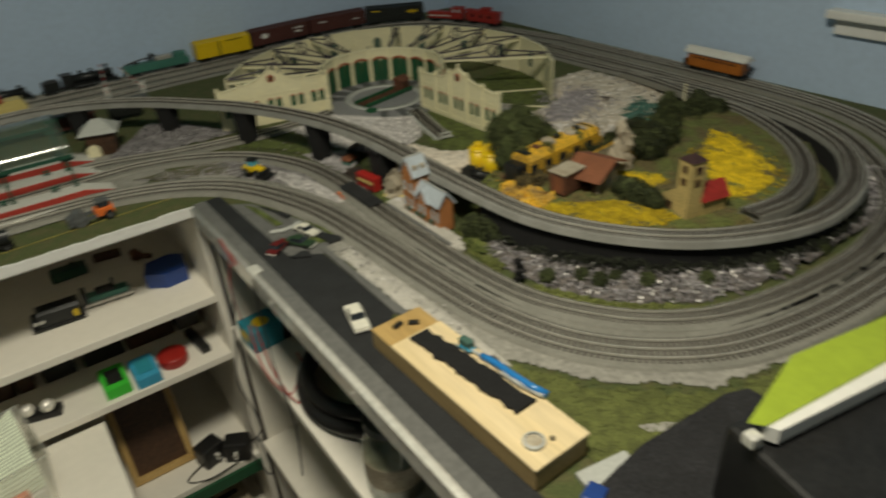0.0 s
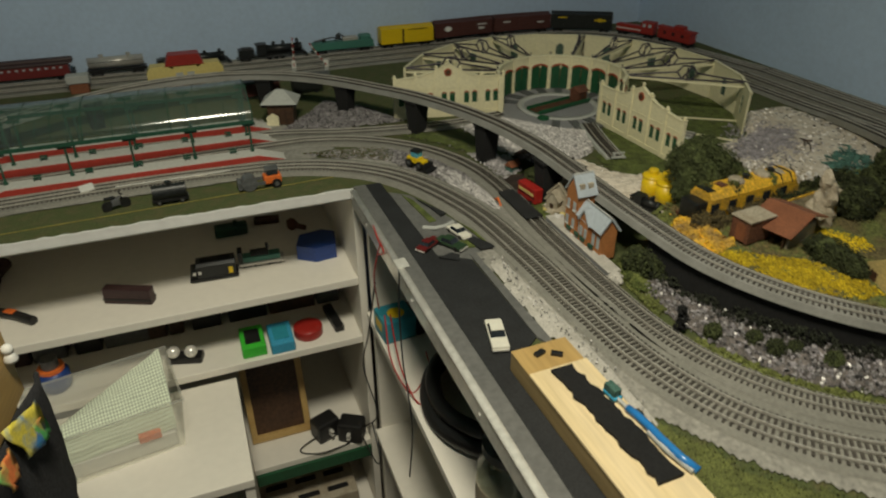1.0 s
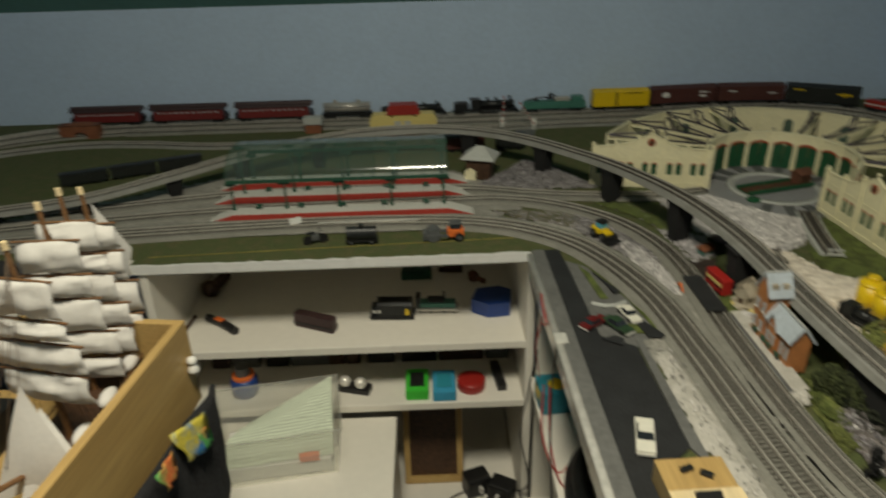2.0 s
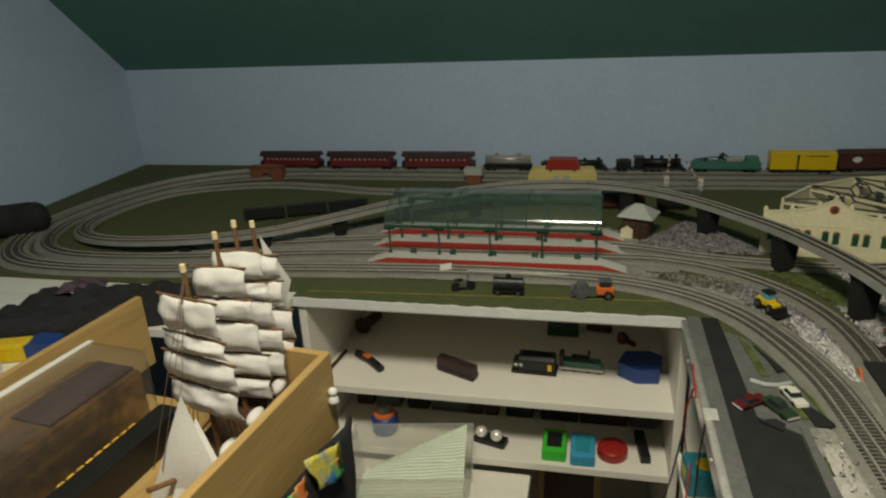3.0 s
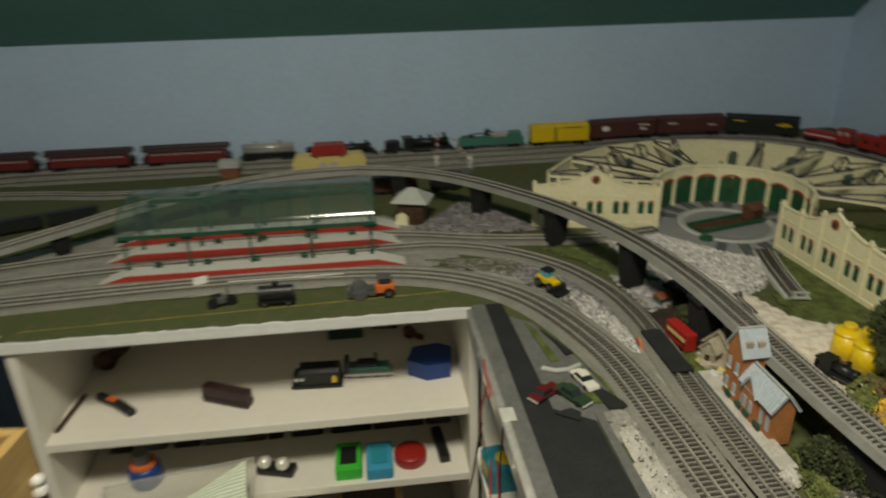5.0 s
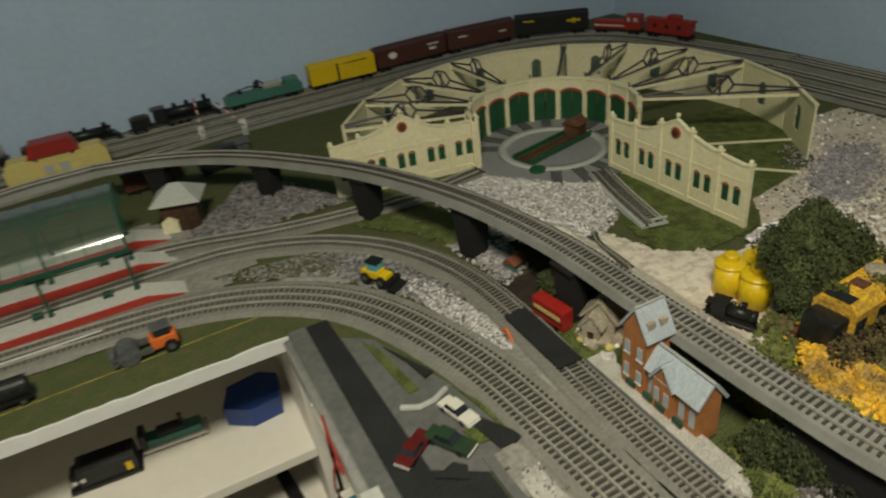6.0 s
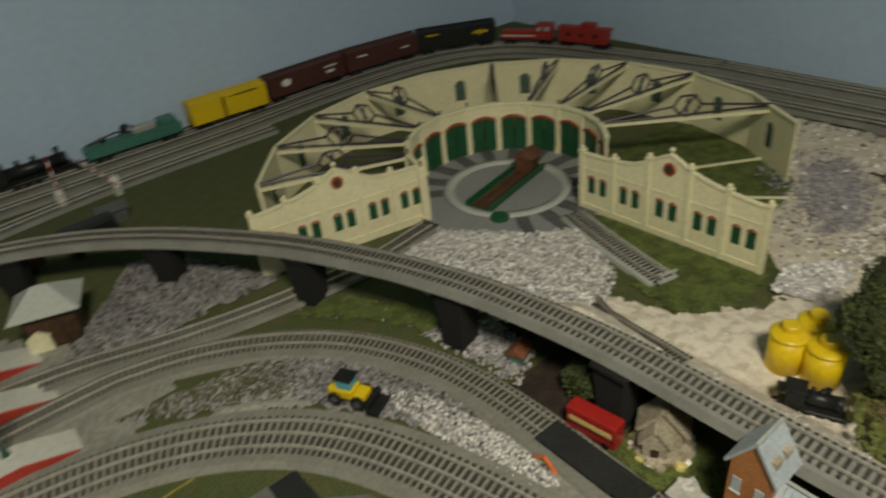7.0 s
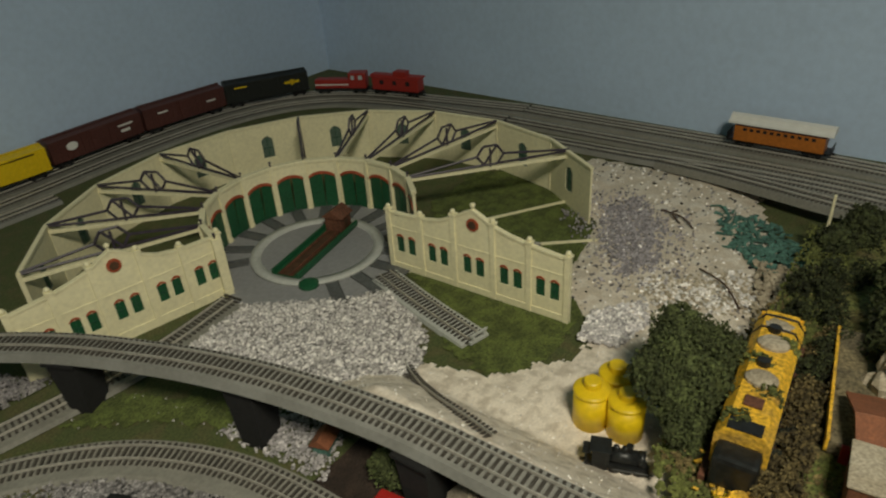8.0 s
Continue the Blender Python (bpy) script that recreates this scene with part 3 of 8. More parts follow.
stones("gravel", HEAP2, BALLAST, "loose grey ballast stones under the viaduct", 2300, 0.0027, 3, 0.0028, crest(HEAP2, 0.008, 0.6))
stones("gravel", HEAP2, DARK_GRAVEL, "dark brownish stones under the viaduct", 1500, 0.0028, 134, 0.0028, crest(HEAP2, 0.008, 0.6))
HEAP3 = [(0.30, 0.22), (0.42, 0.235), (0.50, 0.13), (0.56, 0.085), (0.50, -0.02), (0.42, -0.06), (0.36, -0.03), (0.325, 0.06)]
patch("gravel_heap", HEAP3, BALLAST_BED, "white and grey ballast before the turntable", 0.007, rough=0.5)
stones("gravel", HEAP3, PALE, "loose white ballast stones before the turntable", 5200, 0.0026, 4, 0.0028, crest(HEAP3, 0.007, 0.5))
stones("gravel", HEAP3, BALLAST, "loose grey ballast stones before the turntable", 1300, 0.0027, 44, 0.0028, crest(HEAP3, 0.007, 0.5))
patch("lawn", [(0.335, 0.185), (0.375, 0.165), (0.405, 0.135), (0.395, 0.105), (0.350, 0.120), (0.325, 0.155)], LAWN, "thin green patch in the ballast", 0.0075, 0.004, ragged=0.03, category="lawn")
MEAD = [(0.16, 0.215), (0.235, 0.205), (0.285, 0.10), (0.300, 0.035), (0.268, 0.050), (0.235, 0.125)]
patch("lawn", MEAD, LAWN, "thin yellow-green lawn below the viaduct", 0.0012, 0.005, ragged=0.012, category="lawn")
stones("gravel", MEAD, PALE, "a few white grains on the lawn", 120, 0.0016, 135, 0.0016)
HEAP4 = [(0.255, 0.065), (0.29, 0.06), (0.335, 0.02), (0.325, -0.05), (0.275, -0.075)]
stones("gravel", HEAP4, BALLAST, "loose ballast stones at a pier's foot", 1000, 0.0029, 5, 0.003)
TAN = [(0.325, 0.0), (0.345, 0.03), (0.39, 0.0), (0.46, -0.045), (0.48, -0.12), (0.56, -0.18), (0.63, -0.19), (0.60, -0.27), (0.50, -0.36), (0.330, -0.37)]
patch("sand_bank", TAN, SAND, "pale sand bank sloping up to the viaduct", 0.003, 0.0045, lift=bank)
stones("gravel", TAN, PALE, "pale sand grains and pebbles", 500, 0.0013, 6, 0.0055, lift=bank)
SPREAD = [(0.60, -0.20), (0.68, -0.09), (0.86, -0.06), (0.93, 0.06), (1.08, 0.06), (1.10, -0.22), (0.92, -0.30), (0.70, -0.33), (0.58, -0.27)]
patch("gravel_spread", SPREAD, EARTH, "tan and grey gravel spread beside the roundhouse", 0.005, 0.005, rough=0.5)
stones("gravel", SPREAD, BALLAST, "loose gravel beside the roundhouse", 550, 0.0030, 7, 0.0028, crest(SPREAD, 0.005, 0.5))
stones("gravel", SPREAD, PALE, "loose pale gravel beside the roundhouse", 380, 0.0030, 8, 0.0028, crest(SPREAD, 0.005, 0.5))
COAL = [(0.905, -0.045), (0.965, -0.080), (0.895, -0.155), (0.770, -0.190), (0.728, -0.155), (0.800, -0.090)]
stones("gravel", COAL, DARK_GRAVEL, "spread of dark grey gravel beside the roundhouse", 1700, 0.0036, 71, 0.0028, crest(SPREAD, 0.005, 0.5))
stones("gravel", [(0.86, 0.02), (1.00, -0.04), (0.93, -0.19), (0.76, -0.235), (0.69, -0.16), (0.76, -0.09)], DARK_GRAVEL, "thin scatter of dark gravel", 700, 0.0032, 79, 0.0028, crest(SPREAD, 0.005, 0.5))
CHIPS = [(0.745, -0.177), (0.82, -0.278), (0.817, -0.324), (0.766, -0.343), (0.714, -0.290), (0.682, -0.237), (0.706, -0.186)]
stones("gravel", CHIPS, STONE, "tan stone chips on the gravel path", 420, 0.0040, 83, 0.0028, crest(SPREAD, 0.005, 0.5))
stones("gravel", CHIPS, PALE, "coarse white stone chips on the gravel path", 430, 0.0042, 72, 0.0028, crest(SPREAD, 0.005, 0.5))
FAN = [(0.641, -0.158), (0.700, -0.205), (0.655, -0.228), (0.595, -0.215), (0.585, -0.170)]
stones("gravel", FAN, BALLAST, "grey and white ballast at the end of the lawn", 900, 0.0036, 73, 0.0075)
stones("gravel", FAN, PALE, "white ballast at the end of the lawn", 500, 0.0036, 74, 0.0075)
GREEN = [(0.828, -0.043), (0.837, -0.092), (0.752, -0.160), (0.722, -0.196), (0.677, -0.190), (0.629, -0.150), (0.559, -0.158), (0.500, -0.144), (0.480, -0.101), (0.500, -0.050), (0.545, 0.043), (0.600, 0.090), (0.730, 0.150), (0.780, 0.200), (0.935, 0.208), (1.000, 0.058)]
patch("lawn", GREEN, LAWN, "green scatter lawn round the roundhouse front", 0.0008, 0.004, ragged=0.012, category="lawn")
stones("grass_tufts", GREEN, LAWN, "fine green scatter on the lawn", 2600, 0.0014, 75, 0.0034, category="grass")
FLANK = [(0.128, -0.33), (0.150, -0.33), (0.165, -0.56), (0.160, -0.72), (0.135, -0.60), (0.118, -0.45)]
patch("stone_verge", FLANK, PLASTER, "crumbly whitish plaster verge beside the outer line", 0.008, 0.006, rough=0.6, ragged=0.006)
stones("gravel", FLANK, PALE, "loose pale stones on the verge", 160, 0.0018, 9, 0.009)
ROAD = [(0.0262, -0.006), (0.054, -0.006), (0.058, -0.15), (0.061, -0.288), (0.106, -0.318), (0.108, -0.52), (0.060, -0.56), (0.056, -1.45), (0.0262, -1.45)]
single("road", Mesh().prism(ROAD, 0.0006, 0.003, "z"), ASPHALT, "black sheet road along the table edge", "road", kind="structure")
single("car_park", Mesh().prism([(0.0562, -0.05), (0.088, -0.075), (0.135, -0.21), (0.146, -0.295), (0.140, -0.330), (0.1068, -0.3175), (0.0616, -0.2870), (0.0588, -0.15)], 0.0006, 0.0024, "z"), GREY_SHEET, "grey card car park with painted lawns", "car park", kind="structure")
single("kerb_strip", Mesh().prism([(0.1085, -0.30), (0.118, -0.30), (0.124, -0.56), (0.1085, -0.52)], 0.0006, 0.004, "z"), GREY_SHEET, "grey kerb strip beside the road", "kerb", kind="structure")
for poly in ([(0.075, -0.075), (0.087, -0.10), (0.098, -0.185), (0.086, -0.185)], [(0.115, -0.285), (0.128, -0.287), (0.120, -0.262), (0.108, -0.262)], [(0.130, -0.20), (0.142, -0.235), (0.150, -0.285), (0.147, -0.288)]):
    single("lawn_strip", Mesh().prism(poly, 0.0025, 0.0045, "z"), LAWN, "small strip of olive lawn in the car park", "lawn", kind="structure")

SHOULDER = [(0.120, -0.30), (0.168, -0.30), (0.172, -0.50), (0.195, -0.64), (0.25, -0.755), (0.35, -0.845), (0.46, -0.89), (0.44, -0.906), (0.31, -0.872), (0.218, -0.785), (0.160, -0.68), (0.130, -0.55)]
patch("worn_grass", [(0.128, -0.650), (0.150, -0.680), (0.205, -0.790), (0.305, -0.882), (0.44, -0.915), (0.47, -1.05), (0.128, -1.05)], LEAF_LIGHT, "bright yellow-green worn grass at the table corner", 0.0006, 0.005, ragged=0.012, category="grass")
patch("worn_spot", [(0.175, -0.83), (0.23, -0.86), (0.27, -0.90), (0.24, -0.915), (0.19, -0.88)], CONCRETE, "grey worn spot in the grass", 0.0014, 0.005, ragged=0.02, category="ground")
patch("plaster_shoulder", SHOULDER, CONCRETE, "grey plaster shoulder of the outer line", 0.0015, 0.0045, ragged=0.006)
MEDIAN = [(0.170, -0.10), (0.235, -0.13), (0.236, -0.48), (0.25, -0.60), (0.30, -0.70), (0.40, -0.80), (0.56, -0.845), (0.72, -0.85), (0.72, -0.88), (0.55, -0.875), (0.40, -0.84), (0.28, -0.75), (0.215, -0.62), (0.195, -0.40), (0.185, -0.22)]
patch("plaster_median", MEDIAN, CONCRETE, "grey plaster strip between the two lines", 0.0012, 0.008, ragged=0.004)

# the raised quarry ground inside the loop, and the stony stream outside it
PLATEAU = [(0.352, -0.375), (0.353, -0.43), (0.371, -0.535), (0.425, -0.622), (0.502, -0.697), (0.607, -0.745), (0.71, -0.754), (0.83, -0.725), (0.943, -0.642), (1.013, -0.49), (1.04, -0.38), (0.95, -0.375), (0.80, -0.37), (0.62, -0.38), (0.50, -0.375)]
patch("quarry_ground", PLATEAU, MEADOW, "raised grassy ground inside the railway loop", 0.040, 0.012, rough=0.10, ragged=0.0, ramp=0.022)
stones("grass_tufts", PLATEAU, MEADOW, "short olive grass tufts on the raised ground", 5200, 0.0030, 81, 0.0015, crest(PLATEAU, 0.040, 0.10, 0.022), category="grass")
STREAM = [(0.285, -0.48), (0.325, -0.47), (0.338, -0.54), (0.393, -0.645), (0.475, -0.725), (0.60, -0.780), (0.80, -0.775), (0.96, -0.70), (1.06, -0.55), (1.10, -0.60), (1.0, -0.74), (0.82, -0.808), (0.58, -0.805), (0.44, -0.77), (0.345, -0.70), (0.300, -0.60)]
BANK_LINE = [(0.957, -0.66), (0.836, -0.748), (0.71, -0.778), (0.60, -0.768), (0.49, -0.716), (0.408, -0.638), (0.352, -0.54), (0.333, -0.43)]


def shore(x, y):
    """The stream's bank climbs towards the retaining wall."""
    best = 9.0
    for (x0, y0), (x1, y1) in zip(BANK_LINE, BANK_LINE[1:]):
        dx, dy = x1 - x0, y1 - y0
        t = max(0, min(1, ((x - x0) * dx + (y - y0) * dy) / (dx * dx + dy * dy)))
        best = min(best, math.hypot(x - x0 - t * dx, y - y0 - t * dy))
    return 0.014 * max(0.0, min(1.0, (0.055 - best) / 0.038))


def stream_crest(x, y):
    return crest(STREAM, 0.004, 0.8)(x, y) + shore(x, y)


patch("stream_bed", STREAM, ROCKBED, "dark stony stream bed below the curved bank", 0.004, 0.008, rough=0.8, lift=shore)
stones("river_stones", STREAM, BALLAST, "grey and white stones in the stream bed", 1700, 0.0042, 11, 0.0030, stream_crest)
stones("river_stones", STREAM, DARK_GRAVEL, "dark stones in the stream bed", 900, 0.0040, 143, 0.0030, stream_crest)
stones("river_stones", STREAM, PALE, "white stones in the stream bed", 130, 0.0038, 12, 0.0034, stream_crest)
FIELD = [(0.865, -0.468), (0.857, -0.525), (0.816, -0.603), (0.785, -0.645), (0.736, -0.672), (0.673, -0.674), (0.635, -0.648), (0.684, -0.593), (0.751, -0.530)]
stones("flower_field", FIELD, FLOWER, "bright yellow flower field of foam crumbs", 6000, 0.0027, 13, 0.043, category="flowers")
stones("flower_field", [(0.880, -0.490), (0.870, -0.560), (0.820, -0.640), (0.760, -0.690), (0.650, -0.695), (0.620, -0.650), (0.740, -0.500)], FLOWER, "thin scatter of yellow crumbs round the flower field", 800, 0.0026, 15, 0.043, category="flowers")
stones("flower_field", [(0.560, -0.500), (0.600, -0.480), (0.635, -0.530), (0.620, -0.565), (0.580, -0.555)], FLOWER, "yellow crumbs between shed and church", 520, 0.0027, 16, 0.043, category="flowers")
FRONT = [(0.395, -0.490), (0.412, -0.550), (0.445, -0.605), (0.500, -0.645), (0.535, -0.648), (0.545, -0.600), (0.510, -0.550), (0.465, -0.515), (0.420, -0.475)]
stones("flower_field", FRONT, FLOWER, "strip of yellow flower crumbs along the loop", 4200, 0.0027, 14, 0.043, category="flowers")


patch("lawn", [(0.288, -0.405), (0.315, -0.400), (0.328, -0.470), (0.300, -0.505), (0.280, -0.480)], LEAF_LIGHT, "bright green mossy mound at the platform's end", 0.009, 0.004, ragged=0.006, ramp=0.015, category="lawn")
stones("grass_tufts", [(0.288, -0.405), (0.315, -0.400), (0.328, -0.470), (0.300, -0.505), (0.280, -0.480)], LAWN, "green tufts on the mossy mound", 700, 0.0022, 141, 0.0100, category="grass")
stones("grass_tufts", [(0.128, -0.640), (0.152, -0.670), (0.208, -0.780), (0.308, -0.874), (0.44, -0.908), (0.47, -1.05), (0.128, -1.05)], LEAF_LIGHT, "fine yellow-green tufts at the table corner", 3600, 0.0018, 142, 0.0030, category="grass")


# ---- tracks ----
def tie_size(gauge):
    """Half the width and half the length of a cross tie."""
    return (0.0016 if gauge > 0.012 else 0.0013), (0.0230 if gauge > 0.012 else 0.0150)


TIES = {}


def track(pts, label, bed=0.062, high=0.006, ties=True, bed_label="", legs=False, bed_mat=None, near=None, pitch=0.0066, gauge=0.0083, far=None):
    """One line of track: bed, rails and cross ties; the wide gauge has a third rail in the middle; far: the bed's half width on the right of its run."""
    ob = thing("railway_track", pose(0, 0, 0), label, "track", "tracks of the layout")
    line = spline(pts, 0.008)
    w = bed / 2
    v = far or w
    if bed:
        part("roadbed", sweep(Mesh(), line, [(-w, -high), (-w * 0.86, 0), (v * 0.93, 0), (v, -high)]), bed_mat or CORK, ob, bed_label)
    thick = 0.0011 if gauge > 0.012 else 0.0007
    for s in ((-1, 0, 1) if gauge > 0.012 else (-1, 1)):
        part("rail", sweep(Mesh(), line, [(s * gauge - thick, 0.0016), (s * gauge - thick * 0.8, 0.0044), (s * gauge + thick * 0.8, 0.0044), (s * gauge + thick, 0.0016)]), RAIL, ob)
    h, half = tie_size(gauge)
    if (h, half) not in TIES:
        TIES[h, half] = Mesh().box(-h, h, -half, half, 0.0001, 0.0018).data("tie")
        TIES[h, half].materials.append(TIE)
    m = Mesh()
    for p, d in spline(pts, pitch):
        f = Matrix.Translation(p) @ d.to_track_quat("X", "Z").to_matrix().to_4x4()
        if near and 0.10 < p.x < 0.34 and near[0] < p.y < near[1]:
            one = new("tie", TIES[h, half])
            one.parent, one.matrix_basis = ob, f
            continue
        m.box(-h, h, -half, half, 0.0001, 0.0018, f)
    tagged(part("ties", m, TIE, ob, "brown plastic cross ties"), kind="stuff")
    return ob


H = 0.0065
OUTER = [(XR - 0.055, 0.3), (XR - 0.055, -0.35), (1.19, -0.62), (1.02, -0.80), (0.80, -0.882), (0.60, -0.888), (0.43, -0.862), (0.33, -0.815), (0.25, -0.73), (0.208, -0.62), (0.193, -0.48),
         (0.185, -0.34), (0.168, -0.18), (0.115, -0.03), (0.04, 0.06), (-0.07, 0.118), (-0.22, 0.141), (-0.46, 0.143), (-0.80, 0.118), (-1.10, 0.083), (-1.33, 0.075), (-1.48, 0.115), (-1.57, 0.24), (-1.59, 0.42),
         (-1.55, 0.62), (-1.45, 0.78), (-1.28, 0.88), (-1.05, 0.917)]
MAIN = [(-1.05, 0.917), (-0.5, 0.917), (0.2, 0.921), (0.5, 0.932), (0.70, 0.944), (0.88, 0.936), (1.02, 0.893), (1.12, 0.81), (1.18, 0.69), (1.215, 0.52), (XR - 0.055, 0.3)]
INNER = [(1.175, 0.3), (1.175, -0.3), (1.13, -0.55), (1.02, -0.70), (0.88, -0.80), (0.72, -0.838), (0.56, -0.832), (0.43, -0.800), (0.345, -0.742), (0.290, -0.665), (0.262, -0.590), (0.250, -0.48),
         (0.247, -0.30), (0.252, -0.14), (0.244, -0.03), (0.218, 0.055), (0.172, 0.130), (0.097, 0.196), (0.0, 0.238), (-0.12, 0.246), (-0.60, 0.225), (-0.9, 0.185), (-1.12, 0.150), (-1.33, 0.145), (-1.45, 0.19), (-1.515, 0.29), (-1.53, 0.42),
         (-1.49, 0.60), (-1.40, 0.73), (-1.25, 0.81), (-1.05, 0.85)]
SECOND = [(-1.05, 0.85), (-0.5, 0.852), (0.3, 0.856), (0.62, 0.880), (0.84, 0.876), (0.98, 0.838), (1.07, 0.77), (1.125, 0.67), (1.157, 0.52), (1.175, 0.3)]
BRIDGE = [(1.115, 0.25, H), (1.11, 0.0, 0.012), (1.085, -0.25, 0.030), (1.035, -0.50, 0.042), (0.957, -0.66, 0.047), (0.836, -0.748, 0.050), (0.71, -0.778, 0.052), (0.60, -0.768, 0.057), (0.49, -0.716, 0.061), (0.408, -0.638, 0.066), (0.352, -0.54, 0.072),
          (0.333, -0.43, 0.077), (0.323, -0.28, 0.082), (0.314, -0.15, 0.087), (0.294, -0.04, 0.090), (0.272, 0.045, 0.0895), (0.245, 0.125, 0.0875), (0.203, 0.225, 0.084), (0.148, 0.320, 0.080), (0.083, 0.402, 0.080), (0.010, 0.470, 0.080), (-0.075, 0.520, 0.080), (-0.17, 0.548, 0.080)]
RAMP = [(-0.17, 0.548, 0.080), (-0.30, 0.54, 0.080), (-0.45, 0.505, 0.074), (-0.62, 0.425, 0.062), (-0.75, 0.335, 0.052), (-0.90, 0.240, 0.042), (-1.08, 0.20, 0.033), (-1.27, 0.20, 0.025), (-1.40, 0.255, 0.018), (-1.46, 0.37, 0.012), (-1.45, 0.53, 0.008),
        (-1.36, 0.66, H), (-1.15, 0.735, H), (-0.95, 0.725, H), (-0.72, 0.69, H), (-0.3, 0.73, H), (0.1, 0.79, H), (0.45, 0.80, H)]
BRANCH = [(-1.0, 0.235, H), (-0.62, 0.315, H), (-0.35, 0.33, H), (-0.10, 0.31, H), (0.05, 0.268, H), (0.17, 0.245, H), (0.30, 0.235, H), (0.42, 0.25, H)]
for pts, label in ((OUTER, "outer three-rail main line on a wide grey roadbed"), (MAIN, "three-rail main line along the wall"), (INNER, "inner line on grey roadbed past the brick house"), (SECOND, "second line beside the wall")):
    wide = pts in (OUTER, MAIN)
    track([(x, y, H) for x, y in pts], label, 0.074 if wide else 0.062, near=(-0.78, -0.02) if pts in (OUTER, INNER) else None, pitch=0.0074 if wide else 0.0066, gauge=0.0160 if wide else 0.0083, far=0.0195 if pts is INNER else None)
track(BRIDGE, "curved viaduct line on a grey deck", 0.046, 0.009, bed_mat=DECK, near=(-0.42, 0.34), far=0.0185)
track(RAMP, "ramp line curving down into the far loop", 0.046, 0.009, bed_mat=DECK)
track(BRANCH, "branch line passing under the viaduct", 0.036, 0.005, far=0.0270)
track([(1.104, -0.06, 0.0165), (1.078, -0.16, 0.0250), (1.035, -0.30, 0.0350), (0.985, -0.47, 0.044), (0.91, -0.60, 0.046), (0.81, -0.685, 0.049), (0.70, -0.722, 0.051), (0.60, -0.715, 0.054)], "second line inside the raised loop", 0.040, 0.012)

# dark bank below the raised loop
wall_line = [(p, d) for p, d in spline(BRIDGE[3:12], 0.02)]
wm = Mesh()
for s in (-1,):
    vs, fs = [], []
    for p, d in wall_line:
        side_way = Vector((d.y, -d.x, 0)).normalized()
        for off, zz in ((-0.015, 0.0), (-0.015, p.z - 0.0115), (0.015, p.z - 0.0115), (0.015, 0.0)):
            q = p + side_way * off
            vs.append((q.x, q.y, zz))
    for i in range(len(wall_line) - 1):
        fs += [(i * 4 + k, i * 4 + (k + 1) % 4, i * 4 + 4 + (k + 1) % 4, i * 4 + 4 + k) for k in range(4)]
    fs += [(0, 1, 2, 3), tuple(len(vs) - 4 + k for k in range(4))]
    wm.add(vs, fs)
single("retaining_wall", wm, MATT_BLACK, "black foam retaining wall below the raised loop", "retaining wall", kind="structure")


growth = []
rnd = random.Random(91)
for p, d in spline(BRIDGE[4:12], 0.011):
    out = Vector((d.y, -d.x, 0)).normalized()
    if out.dot(Vector((0.68 - p.x, -0.45 - p.y, 0))) > 0:
        out = -out
    q = p + out * rnd.uniform(0.014, 0.021)
    growth.append((q.x, q.y, rnd.uniform(0.010, 0.026), rnd.uniform(0.006, 0.012)))
tagged(single("undergrowth", clumps(growth, 0.0022, 92, 130), DARK_GROWTH, "dark ragged growth along the foot of the retaining wall", "undergrowth"), kind="stuff")


def pier(x, y, top, turn, w=0.034):
    ob = thing("viaduct_pier", pose(x, y, 0, 0, 0, turn), "black tapering viaduct pier under the grey deck", "pier", "viaduct piers")
    part("shaft", Mesh().add([(-0.012, -w / 2 * 0.80, 0), (0.012, -w / 2 * 0.80, 0), (0.012, w / 2 * 0.80, 0), (-0.012, w / 2 * 0.80, 0), (-0.017, -w / 2, top), (0.017, -w / 2, top), (0.017, w / 2, top), (-0.017, w / 2, top)],
                             [(3, 2, 1, 0), (4, 5, 6, 7), (0, 1, 5, 4), (1, 2, 6, 5), (2, 3, 7, 6), (3, 0, 4, 7)]), MATT_BLACK, ob)
    part("cap", Mesh().box(-0.019, 0.019, -w / 2 - 0.003, w / 2 + 0.003, top, top + 0.0045, c=0.001), MATT_BLACK, ob)


for x, y, top, turn in ((0.090, 0.396, 0.0645, -45), (0.205, 0.220, 0.0685, -65), (0.281, 0.022, 0.0742, -75), (0.311, -0.17, 0.0708, -88), (-0.075, 0.52, 0.0645, -20)):
    pier(x, y, top, turn, 0.038)
for x, y, top, turn in ((-0.62, 0.425, 0.048, 30), (-0.75, 0.335, 0.0385, 35), (-0.90, 0.24, 0.0285, 25), (-1.08, 0.20, 0.0195, 8), (-0.45, 0.505, 0.060, 20)):
    pier(x, y, top, turn, 0.028)


def goods_wagon(m, L, mat, label, group):
    w = thing("goods_wagon", m, label, "goods wagon", group)
    part("body", Mesh().box(-L / 2, L / 2, -0.015, 0.015, 0.010, 0.040, c=0.001), mat, w)
    part("roof", Mesh().prism([(-0.016, 0.040), (0.016, 0.040), (0.010, 0.0445), (-0.010, 0.0445)], -L / 2 - 0.001, L / 2 + 0.001, "x"), BLACK, w)
    part("door", Mesh().box(-0.012, 0.012, -0.0162, -0.0150, 0.012, 0.037), mat, w)
    for a in (-L * 0.3, L * 0.3):
        part("wheelset", Mesh().cyl(a, -0.0095, 0.0055, 0.0055, 0.003, "y", seg=14).cyl(a, 0.0065, 0.0055, 0.0055, 0.003, "y", seg=14).cyl(a, -0.009, 0.0055, 0.0012, 0.018, "y", seg=6).box(a - 0.004, a + 0.004, -0.010, 0.010, 0.0075, 0.0105), BLACK, w)


